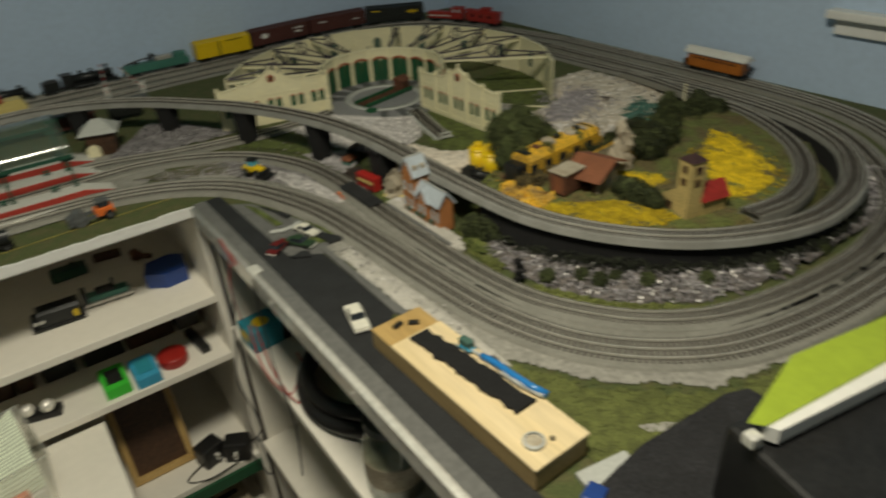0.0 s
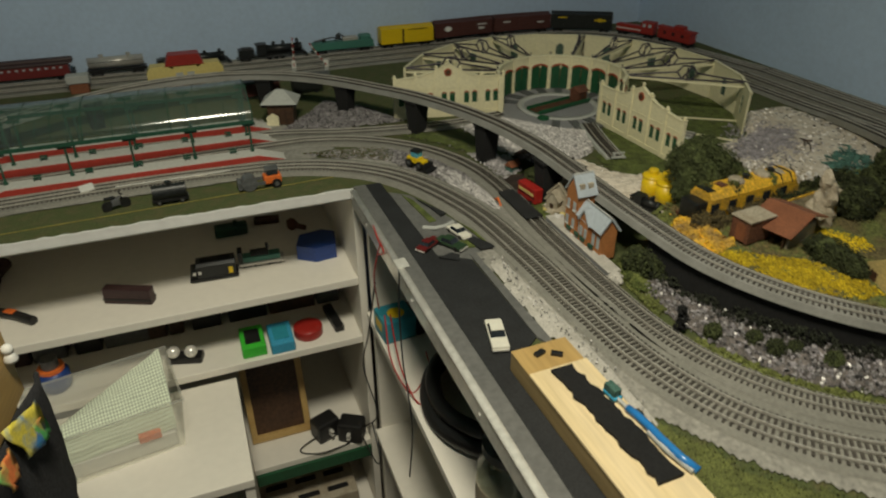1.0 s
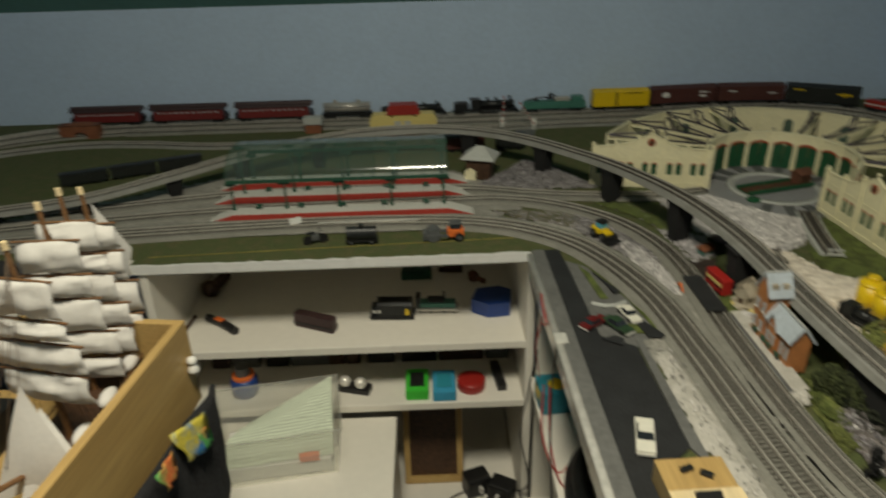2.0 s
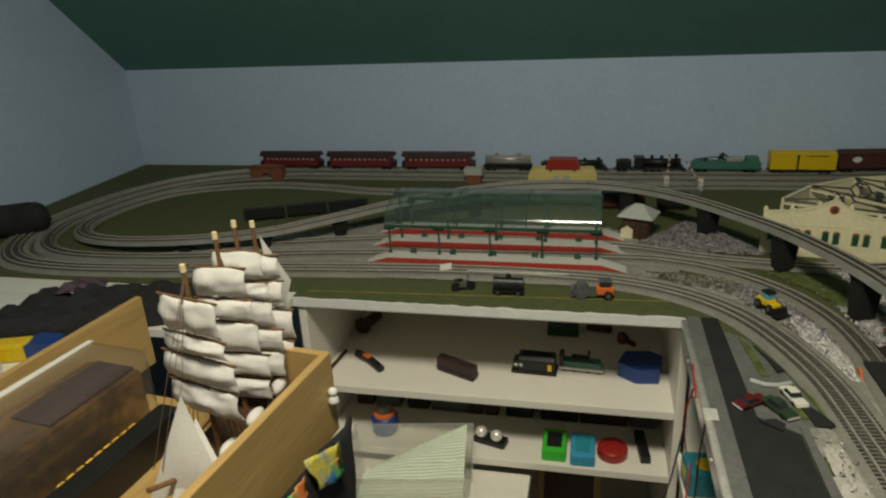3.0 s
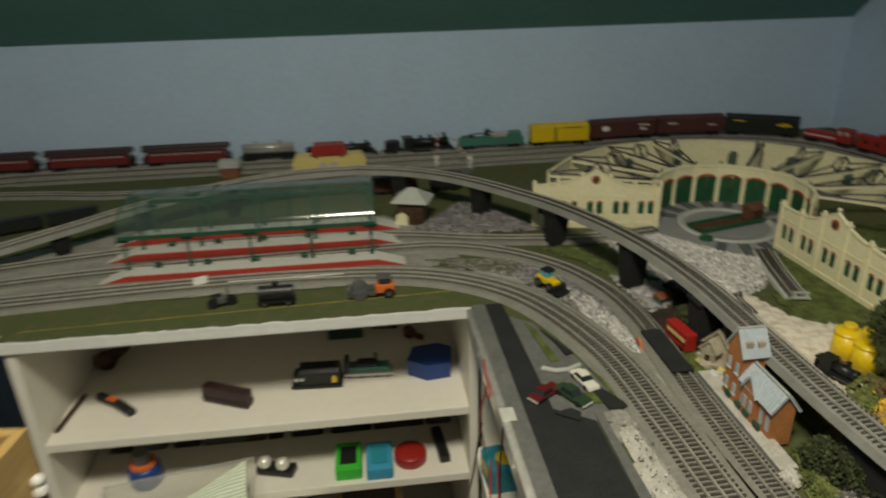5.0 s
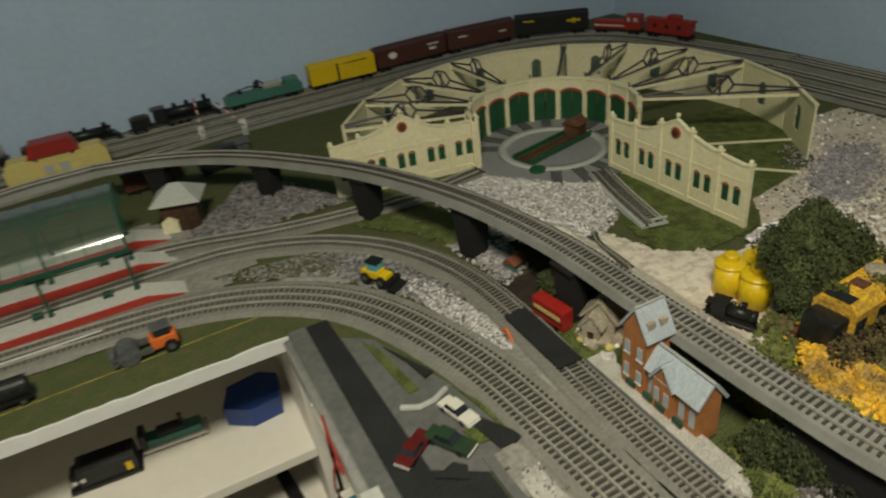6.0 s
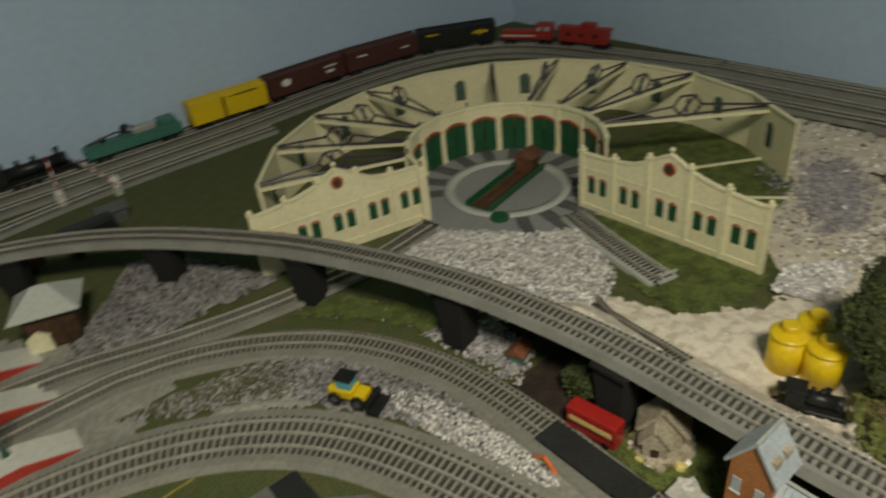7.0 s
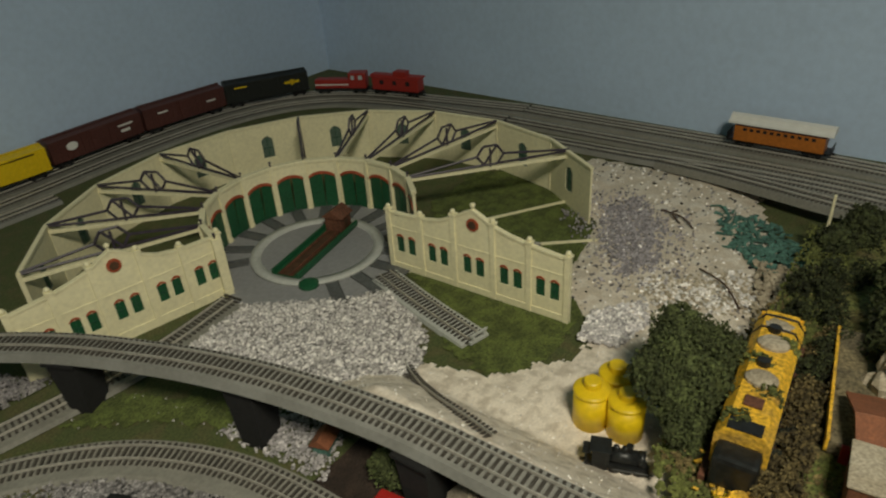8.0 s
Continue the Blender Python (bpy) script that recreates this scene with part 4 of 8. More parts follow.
goods_wagon(pose(-0.085, 0.590, 0.0005, 0, 0, 3), 0.105, BOX_BROWN, "dark maroon goods wagon standing below the viaduct ramp", "goods wagons below the ramp")
goods_wagon(pose(0.036, 0.590, 0.0005, 0, 0, 3), 0.075, BOX_BLACK, "black goods wagon standing below the viaduct ramp", "goods wagons below the ramp")
for x, y in ((-0.995, 0.435), (-0.895, 0.478), (-0.795, 0.518)):
    goods_wagon(pose(x, y, 0.0005, 0, 0, 22) @ Matrix.Diagonal((1, 1, 0.72, 1)), 0.102, BOX_BLACK, "low black wagon standing on the grass in the far loop", "black wagons inside the far loop")


# ---- roundhouse and turntable ----
CX, CY = 0.573, 0.250


def polar(r, deg, z=0.0):
    return Vector((r * math.cos(radians(deg)), r * math.sin(radians(deg)), z))


def between(p, q, z=0.0):
    """The pose at p with x along the way to q."""
    d = Vector(q) - Vector(p)
    return Matrix.Translation((p[0], p[1], z)) @ pose(0, 0, 0, 0, 0, math.degrees(math.atan2(d.y, d.x))), d.length


house = thing("roundhouse", pose(CX, CY, 0.0), "cream plastic model roundhouse without a roof, open dark trusses", "model building")
V = [153 - 20.4 * i for i in range(-1, 11)]
OUT = Vector((0.002, -0.035, 0.0))
W = [151.5 - 19.5 * i for i in range(11)]
for i in range(10):
    m, w = between(polar(0.384, W[i]) + OUT, polar(0.384, W[i + 1]) + OUT)
    c, hw, lo, hi = w / 2, 0.0105, 0.028, 0.062
    arch = [(c - hw + 2 * hw * k / 8, hi + 0.007 * math.sin(math.pi * k / 8)) for k in range(9)]
    wall = part("outer_wall", Mesh().box(0, w, -0.0015, 0.0015, 0, lo, m).box(0, c - hw, -0.0015, 0.0015, lo, hi, m).box(c + hw, w, -0.0015, 0.0015, lo, hi, m)
                .prism([(0, hi)] + arch + [(w, hi), (w, 0.092), (0, 0.092)], -0.0015, 0.0015, "y", m).box(0, w, -0.003, 0.003, 0.090, 0.0935, m).box(-0.002, 0.002, -0.003, 0.003, 0, 0.091, m), CREAM, house)
    pane = part("window", Mesh().prism([(c - hw, lo)] + arch + [(c + hw, lo)], -0.0006, 0.0006, "y", m), WINDOW_GREEN, wall, "dusty grey-green window")
    part("glazing_bar", Mesh().box(c - hw, c + hw, -0.0016, 0.0016, 0.046, 0.0472, m).box(c - 0.0006, c + 0.0006, -0.0016, 0.0016, lo, hi + 0.006, m), CAST_GREEN, pane)
for i in range(11):
    m, w = between(polar(0.149, V[i]), polar(0.149, V[i + 1]))
    d0, d1, zs, zt = 0.005, w - 0.005, 0.056, 0.0635
    arch = [(d0 + (d1 - d0) * k / 10, zs + (zt - zs) * math.sin(math.pi * k / 10) ** 0.7) for k in range(11)]
    bay = part("door_bay", Mesh().box(0, d0, -0.002, 0.002, 0, zs, m).box(d1, w, -0.002, 0.002, 0, zs, m).prism([(0, zs)] + arch + [(w, zs), (w, 0.086), (0, 0.086)], -0.002, 0.002, "y", m)
               .box(0, w, -0.004, 0.004, 0.084, 0.089, m).box(-0.003, 0.003, -0.005, 0.005, 0, 0.087, m).box(-0.004, 0.004, -0.006, 0.006, 0, 0.010, m), CREAM, house)
    part("arch", Mesh().prism(arch + [(x, z + 0.0045) for x, z in reversed(arch)], -0.0035, 0.0035, "y", m), ARCH_RED, bay, "red brick arch")
    for s in (0, 1):
        a, b = (d0, w / 2 - 0.0004) if s == 0 else (w / 2 + 0.0004, d1)
        half = [p for p in arch if a - 1e-6 <= p[0] <= b + 1e-6]
        leaf = Mesh().prism([(b, 0.001), (b, half[-1][1]) if s == 0 else (b, zs)] + [p for p in reversed(half)][1 if s == 0 else 0:] + [(a, 0.001)], -0.0008, 0.0008, "y", m)
        leaf.box(a + 0.002, b - 0.002, -0.0016, 0.0016, 0.008, 0.010, m).box(a + 0.002, b - 0.002, -0.0016, 0.0016, 0.028, 0.030, m)
        part("door_leaf", leaf, DOOR_GREEN, bay, "green boarded door leaf")
    part("finial", Mesh().cyl(0, 0, 0.089, 0.0012, 0.005, m=m, seg=8).ball(0, 0, 0.095, 0.0022, m=m, seg=8), TRUSS, bay)
for i in range(1, 11):
    if i == 5:
        continue
    a, b = polar(0.151, V[i], 0.082), polar(0.382, W[i - 1] if i < 10 else W[9] - 8, 0.082) + OUT
    m, w = between(a, b)
    part("tie_beam", Mesh().box(0, w, -0.0022, 0.0022, 0.080, 0.0845, m), CREAM, house, "cream tie beam")
    apex, t = (0.50 * w, 0.116), Mesh()
    ring = [(apex[0] + 0.021 * math.cos(k * math.pi / 3), apex[1] - 0.013 + 0.017 * math.sin(k * math.pi / 3)) for k in range(7)]
    bars = list(zip(ring, ring[1:])) + [((0.0, 0.088), ring[3]), ((w, 0.093), ring[0]), ((0.0, 0.086), ring[4]), ((w, 0.091), ring[5]), (ring[1], ring[4]), ((apex[0], 0.083), (apex[0], 0.114))]
    for p, q in bars:
        t.tube([m @ Vector((p[0], 0, p[1])), m @ Vector((q[0], 0, q[1]))], 0.0020, 5)
    part("truss", t, TRUSS, house, "dark plum roof truss")
part("post", Mesh().tube([polar(0.379, W[5], 0.0) + OUT, polar(0.379, W[5], 0.093) + OUT], 0.002, 6), TRUSS, house, "dark post")
for deg in (-42, -62):
    m, w = between(polar(0.152, deg), polar(0.380, deg + 10) + OUT)
    part("floor_sill", Mesh().box(0, w, -0.002, 0.002, 0.0, 0.006, m), CREAM, house, "cream floor sill")


def facade(m, flip, label, L=0.250):
    """A gabled end wall with five pairs of arched windows."""
    ob = thing("roundhouse_end_wall", m, label, "model building", "roundhouse end walls")
    def U(u):
        return (1 - u) * L if flip else u * L
    top = [(0, 0.088), (0.20, 0.089), (0.31, 0.094), (0.40, 0.105), (0.46, 0.115), (0.515, 0.122), (0.57, 0.115), (0.62, 0.107), (0.71, 0.100), (0.81, 0.095), (1.0, 0.090)]
    holes = []
    for b in range(5):
        c = (0.10, 0.30, 0.51, 0.715, 0.905)[b] * L
        holes += [(c - 0.0155, c - 0.0035), (c + 0.0035, c + 0.0155)]
    wall, z0, z1, x = Mesh(), 0.030, 0.054, 0.0
    for a, b in holes:
        wall.box(x, a, -0.0015, 0.0015, z0, z1)
        x = b
    wall.box(x, L, -0.0015, 0.0015, z0, z1).box(0, L, -0.0015, 0.0015, 0, z0).box(0, L, -0.0028, 0.0028, 0, 0.012).box(0, L, -0.0022, 0.0022, 0.066, 0.0685)
    wall.prism([(0, z1), (L, z1)] + [(u * L, z) for u, z in reversed(top)], -0.0015, 0.0015, "y")
    for (u0, h0), (u1, h1) in zip(top, top[1:]):
        wall.prism([(u0 * L, h0 - 0.001), (u1 * L, h1 - 0.001), (u1 * L, h1 + 0.002), (u0 * L, h0 + 0.002)], -0.003, 0.003, "y")
    turn = Matrix.Translation((L, 0, 0)) @ Matrix.Diagonal((-1, 1, 1, 1)) if flip else Matrix()
    wall.v = [tuple(turn @ Vector(v)) for v in wall.v]
    part("wall", wall, CREAM, ob)
    heights = dict(top)
    for u in (0.0, 0.20, 0.40, 0.62, 0.81, 1.0):
        h = heights[u]
        pil = part("pilaster", Mesh().box(U(u) - 0.0035, U(u) + 0.0035, -0.0035, 0.0035, 0, h + 0.003).box(U(u) - 0.0045, U(u) + 0.0045, -0.0045, 0.0045, h + 0.003, h + 0.006), CREAM, ob)
        part("finial", Mesh().ball(U(u), 0, h + 0.0085, 0.0035, seg=10), CREAM, pil)
    part("finial", Mesh().cyl(U(0.515), 0, 0.1225, 0.002, 0.005, seg=8).ball(U(0.515), 0, 0.129, 0.0035, seg=10), CREAM, ob)
    part("medallion", Mesh().cyl(U(0.515), -0.0035, 0.103, 0.0085, 0.007, "y", seg=24), ARCH_RED, ob, "round red medallion")
    part("medallion_centre", Mesh().cyl(U(0.515), -0.0042, 0.103, 0.0055, 0.0084, "y", seg=20), DARK_WOOD, ob, "dark round centre")
    for a, b in holes:
        a, b = (L - b, L - a) if flip else (a, b)
        win = part("window", Mesh().box(a, b, -0.0004, 0.0004, z0, z1), DOOR_GREEN, ob, "dark green window")
        part("window_bar", Mesh().box(a, b, -0.0012, 0.0012, (z0 + z1) / 2 - 0.0005, (z0 + z1) / 2 + 0.0005).box((a + b) / 2 - 0.0004, (a + b) / 2 + 0.0004, -0.0012, 0.0012, z0, z1), CAST_GREEN, win)
        part("arch", Mesh().prism([(a - 0.001, z1 - 0.001), (a + 0.002, z1 + 0.003), ((a + b) / 2, z1 + 0.0045), (b - 0.002, z1 + 0.003), (b + 0.001, z1 - 0.001), ((a + b) / 2, z1 + 0.0015)], -0.0022, 0.0022, "y"), ARCH_RED, win, "red brick arch")
    return ob


lm, _ = between((0.186, 0.316), (0.434, 0.272))
facade(lm, True, "cream gabled roundhouse end wall with green arched windows")
rm, _ = between((0.602, 0.124), (0.613, -0.141))
facade(rm, False, "cream gabled roundhouse end wall standing on the lawn", 0.265)

table = thing("turntable", pose(CX, CY, 0.0), "grey model turntable with a green bridge and brown hut", "turntable")
part("base_plate", Mesh().prism([tuple(polar(0.160, a)[:2]) for a in range(150, -60, -10)] + [tuple(polar(0.155, a)[:2]) for a in range(-60, -211, -15)], 0.0005, 0.0035, "z"), PIT_GREY, table)
part("pit_rim", Mesh().lathe(0, 0, 0.0036, [(0.083, 0), (0.083, 0.0035), (0.098, 0.0035), (0.099, 0)], 48), PALE_GREY, table, "pale grey pit rim", True)
part("pit_floor", Mesh().cyl(0, 0, 0.0036, 0.0825, 0.0006, seg=48), PIT_GREY, table)
bm_ = pose(0, 0, 0, 0, 0, 14.5)
deck = part("bridge", Mesh().box(-0.083, 0.083, -0.021, 0.021, 0.0044, 0.009, bm_, c=0.001).box(-0.083, 0.083, -0.0225, -0.0185, 0.006, 0.015, bm_, c=0.001).box(-0.083, 0.083, 0.0185, 0.0225, 0.006, 0.015, bm_, c=0.001), DOOR_GREEN, table, "green plate girder bridge")
part("bridge_deck", Mesh().box(-0.083, 0.083, -0.0125, 0.0125, 0.009, 0.0102, bm_), DARK_WOOD, deck, "dark brown deck")
for y in (-0.00825, 0.00825):
    part("bridge_rail", Mesh().box(-0.083, 0.083, y - 0.00075, y + 0.00075, 0.0102, 0.0125, bm_), RUST, deck, "rusty brown rail")
hut = part("hut", Mesh().box(0.048, 0.078, -0.014, 0.014, 0.009, 0.033, bm_, c=0.001), RUST, table, "brown wooden turntable hut")
part("hut_roof", Mesh().prism([(-0.018, 0.032), (0.018, 0.032), (0.0, 0.044)], 0.045, 0.081, "x", bm_), RUST, hut, "rusty brown gable roof")
part("hut_door", Mesh().box(0.058, 0.068, -0.0148, -0.0138, 0.012, 0.026, bm_), DARK_WOOD, hut)
part("motor_disc", Mesh().lathe(-0.075, -0.062, 0.0037, [(0.014, 0), (0.014, 0.004), (0.011, 0.005), (0.002, 0.0055)], 24), DOOR_GREEN, table, "green motor cover")
for i in range(14):
    a = 142.8 - 20.4 * i
    m, w = between(polar(0.100, a), polar(0.158, a))
    part("lead_rail", Mesh().box(0, w, -0.009, 0.009, 0.0036, 0.0046, m).box(0, w, -0.0089, -0.0075, 0.0046, 0.0064, m).box(0, w, 0.0075, 0.0089, 0.0046, 0.0064, m), GREY_METAL, table, "dark lead track")
track([(0.572, 0.115, 0.006), (0.547, 0.03, 0.006), (0.522, -0.075, 0.006)], "short stub track from the turntable ending at a buffer", 0.044, 0.0055, bed_mat=PALE_GREY)
track([(0.655, 0.095, 0.006), (0.71, 0.02, 0.006), (0.745, -0.03, 0.006)], "short stub track on the lawn behind the end wall", 0.042, 0.0055, bed_mat=PALE_GREY)
buffer = thing("buffer_stop", pose(0.5215, -0.0765, 0.0060, 0, 0, -103), "small pale grey buffer stop at the end of the stub track", "buffer stop")
part("sleeper", Mesh().box(-0.002, 0.002, -0.014, 0.014, 0.0018, 0.0052), PALE_GREY, buffer)
for q in (-0.0083, 0.0083):
    part("upright", Mesh().box(-0.0015, 0.0015, q - 0.0015, q + 0.0015, 0.0044, 0.0110), PALE_GREY, buffer)
part("beam", Mesh().box(-0.0012, 0.0012, -0.013, 0.013, 0.0110, 0.0140, c=0.0004), PALE_GREY, buffer)
track([(0.533, 0.10, 0.0025), (0.472, 0.030, 0.0045), (0.428, -0.040, 0.0055), (0.392, -0.102, 0.0305), (0.368, -0.162, 0.0515), (0.350, -0.205, 0.0665)], "half buried siding climbing through the ballast", 0)


# ---- station ----
def platform(y0, y1, x0, x1, z):
    ob = thing("platform", pose(0, 0, 0), "station platform with pale top and red side", "platform", "station platforms")
    e = 0.055
    def slab(i, a, b):
        return Mesh().add([(x0, y0 + i, a), (x1, y0 + i, a), (x1, y1 - i, a), (x0, y1 - i, a), (x0 + e, y0 + i, b), (x1 - e, y0 + i, b), (x1 - e, y1 - i, b), (x0 + e, y1 - i, b)],
                          [(3, 2, 1, 0), (4, 5, 6, 7), (0, 1, 5, 4), (1, 2, 6, 5), (2, 3, 7, 6), (3, 0, 4, 7)])
    part("side", slab(0.0, 0.0012, z - 0.002), RED, ob, "red side")
    a, y1 = y0 + 0.0025, y1 - 0.001
    part("top", Mesh().add([(x0 + 0.004, a, 0.0030), (x1 - 0.004, a, 0.0030), (x1 - 0.004, y1, 0.0030), (x0 + 0.004, y1, 0.0030), (x0 + e, a, z), (x1 - e, a, z), (x1 - e, y1, z), (x0 + e, y1, z)],
                           [(3, 2, 1, 0), (4, 5, 6, 7), (0, 1, 5, 4), (1, 2, 6, 5), (2, 3, 7, 6), (3, 0, 4, 7)]), PLATFORM, ob, "pale platform top")


platform(0.168, 0.206, -0.635, -0.085, 0.019)
platform(0.266, 0.306, -0.650, -0.085, 0.019)
platform(0.348, 0.392, -0.660, -0.085, 0.019)

canopy = thing("station_canopy", pose(0, 0, 0), "arched clear plastic station canopy on dark green posts", "canopy")
YA, YZ, ZA, ZR = 0.190, 0.385, 0.083, 0.127
arc = [(YA + (YZ - YA) * (0.5 - 0.5 * math.cos(math.pi * k / 28)), ZA + (ZR - ZA) * math.sin(math.pi * k / 28) ** 0.8) for k in range(29)]
for k in range(9):
    x0 = -0.588 + 0.448 * k / 9
    x1 = x0 + 0.448 / 9
    n = len(arc)
    pane_mesh = Mesh()
    for drop, flip in ((0.0, False), (0.0012, True)):
        pane_mesh.add([(x, y, z - drop) for x in (x0, x1) for y, z in arc], [(i, i + n, i + n + 1, i + 1) if flip else (i, i + 1, i + n + 1, i + n) for i in range(n - 1)])
    for x in (x0, x1):
        pane_mesh.add([(x, y, z) for y, z in arc] + [(x, y, z - 0.0012) for y, z in arc], [(i, i + 1, i + n + 1, i + n) for i in range(n - 1)])
    pane = part("glazing", pane_mesh, GLAZE if k < 6 else GLAZE_CLEAR, canopy, "misty curved glazing" if k < 6 else "clear curved glazing", True)
    pane.visible_shadow = False
    part("rib", Mesh().tube([(x0, y, z + 0.0006) for y, z in arc], 0.0010 if k % 3 == 0 else 0.0006, 5), CAST_GREEN, canopy)
    part("rib", Mesh().tube([((x0 + x1) / 2, y, z - 0.0015) for y, z in arc], 0.0005, 5), CAST_GREEN, canopy)
part("rib", Mesh().tube([(-0.141, y, z + 0.0006) for y, z in arc], 0.0010, 5), CAST_GREEN, canopy)
for k in (8, 14):
    part("purlin", Mesh().tube([(-0.588, arc[k][0], arc[k][1] + 0.0006), (-0.140, arc[k][0], arc[k][1] + 0.0006)], 0.0004, 4), CAST_GREEN, canopy)
for y in (YA, YZ):
    part("valance", Mesh().box(-0.589, -0.139, y - 0.0012, y + 0.0012, ZA - 0.006, ZA + 0.001), CAST_GREEN, canopy, "dark green valance")
for k in range(5):
    x = -0.581 + 0.432 * k / 4
    for y in (YA + 0.005, 0.288, YZ - 0.005):
        top = ZA - 0.006 if y != 0.288 else ZR - 0.002
        part("post", Mesh().cyl(x, y, 0.0192, 0.0022, top - 0.0192, seg=8).cyl(x, y, 0.0192, 0.0045, 0.006, r2=0.003, seg=8).box(x - 0.012, x + 0.012, y - 0.0008, y + 0.0008, top - 0.006, top), CAST_GREEN, canopy)
for y in (0.192, 0.290):
    for k in range(5):
        x = -0.53 + 0.086 * k
        b = thing("station_bench", pose(x, y + 0.002, 0.0192) @ Matrix.Diagonal((0.6, 1, 0.8, 1)), "tiny dark green platform bench", "bench", "platform benches")
        part("seat", Mesh().box(-0.011, 0.011, -0.003, 0.003, 0.005, 0.0063), CAST_GREEN, b)
        part("backrest", Mesh().box(-0.011, 0.011, 0.003, 0.004, 0.007, 0.012), CAST_GREEN, b)
        for s in (-0.009, 0.009):
            part("leg", Mesh().box(s - 0.0008, s + 0.0008, -0.0025, 0.0025, 0, 0.005), CAST_GREEN, b)

yard_house = thing("station_house", pose(-0.245, 0.768, 0) @ Matrix.Diagonal((1, 1, 1.3, 1)), "yellow toy station house with a red roof", "model building")
part("wing", Mesh().prism([(-0.095, 0), (-0.03, 0), (-0.03, 0.034), (-0.045, 0.042), (-0.085, 0.042), (-0.095, 0.030)], 0, 0.036, "y"), PALE_YELLOW, yard_house)
part("wing", Mesh().prism([(0.03, 0), (0.095, 0), (0.095, 0.030), (0.085, 0.042), (0.045, 0.042), (0.03, 0.034)], 0, 0.036, "y"), PALE_YELLOW, yard_house)
part("body", Mesh().box(-0.03, 0.03, 0.002, 0.036, 0, 0.040), PALE_YELLOW, yard_house)
part("roof", Mesh().prism([(-0.048, 0.041), (0.048, 0.041), (0.038, 0.062), (-0.038, 0.062)], -0.002, 0.040, "y"), ENGINE_RED, yard_house, "red hipped roof")
for x in (-0.016, 0.012):
    part("window", Mesh().box(x - 0.009, x + 0.009, -0.0005, 0.0022, 0.014, 0.027), PALE_GREY, yard_house)

shed = thing("signal_cabin", pose(-0.058, 0.392, 0, 0, 0, -18), "dark signal cabin with a pale grey hipped roof", "model building")
part("base", Mesh().box(-0.026, 0.028, -0.024, 0.026, 0.0025, 0.030, c=0.001), DARK_WOOD, shed, "dark lower storey")
part("gable_end", Mesh().prism([(-0.030, 0.0025), (-0.004, 0.0025), (-0.004, 0.022), (-0.017, 0.030), (-0.030, 0.022)], -0.030, -0.0242, "y"), CREAM, shed, "cream gable end")
part("upper_storey", Mesh().box(-0.028, 0.030, -0.025, 0.027, 0.030, 0.052, c=0.001), DARK_WOOD, shed)
part("roof", Mesh().add([(-0.040, -0.036, 0.052), (0.040, -0.036, 0.052), (0.040, 0.036, 0.052), (-0.040, 0.036, 0.052), (-0.008, 0, 0.077), (0.008, 0, 0.077)], [(3, 2, 1, 0), (0, 1, 5, 4), (1, 2, 5), (2, 3, 4, 5), (3, 0, 4)]), PALE_GREY, shed, "pale grey hipped roof")

kiosk = thing("brick_arch_building", pose(-1.175, 0.808, 0), "low red brick building with an arch", "model building")
part("wall", Mesh().prism([(-0.055, 0), (-0.015, 0), (-0.015, 0.014), (-0.005, 0.020), (0.010, 0.020), (0.020, 0.012), (0.020, 0), (0.055, 0), (0.055, 0.038), (0.02, 0.044), (-0.02, 0.044), (-0.055, 0.038)], 0, 0.03, "y"), TERRACOTTA, kiosk)
part("roof", Mesh().box(-0.057, 0.057, -0.002, 0.032, 0.0385, 0.041), RUST, kiosk)
kiosk = thing("lineside_hut", pose(-0.505, 0.792, 0), "small red hut with a grey roof", "model building")
part("wall", Mesh().box(-0.022, 0.022, 0, 0.03, 0, 0.026, c=0.001), TERRACOTTA, kiosk)
part("roof", Mesh().box(-0.027, 0.027, -0.004, 0.032, 0.026, 0.046, c=0.003), PALE_GREY, kiosk, "grey roof")

for x, y, tilt in ((0.036, 0.775, 2), (0.122, 0.755, -34)):
    g = thing("crossing_gate", pose(x, y, 0), "raised red and white crossing gate", "crossing gate", "crossing gates")
    part("post", Mesh().box(-0.006, 0.006, -0.005, 0.005, 0, 0.028, c=0.001).cyl(0, 0, 0.028, 0.005, 0.010, seg=10), PALE_GREY, g)
    part("counterweight", Mesh().box(-0.006, 0.006, -0.007, -0.001, 0.016, 0.036, c=0.001), PAPER, g, "white counterweight")
    for k in range(9):
        part("arm_band", Mesh().box(-0.0014, 0.0014, -0.009, -0.007, 0.0085 * k, 0.0085 * (k + 1), pose(0, 0, 0.022, 0, tilt, 0)), PAPER if k % 2 else ENGINE_RED, g)
hutm = pose(0.085, 0.66, 0)
g = thing("crossing_hut", hutm, "small dark crossing hut with a pale roof panel", "model building")
part("wall", Mesh().box(-0.022, 0.022, -0.014, 0.014, 0, 0.022), GREY_METAL, g)
part("roof", Mesh().prism([(-0.018, 0.022), (0.018, 0.022), (0.0, 0.032)], -0.025, 0.025, "x"), GREY_METAL, g)


# ---- rolling stock ----
def wheels(ob, xs, r=0.0052):
    for x in xs:
        tr = part("truck", Mesh().box(x - 0.016, x + 0.016, -0.0095, 0.0095, 0.0035, 0.009, c=0.001), BLACK, ob)
        for dx in (-0.0105, 0.0105):
            part("wheelset", Mesh().cyl(x + dx, -0.0088, r, r, 0.002, "y", seg=14).cyl(x + dx, 0.0068, r, r, 0.002, "y", seg=14).cyl(x + dx, -0.0085, r, 0.0012, 0.017, "y", seg=6), BLACK, tr)


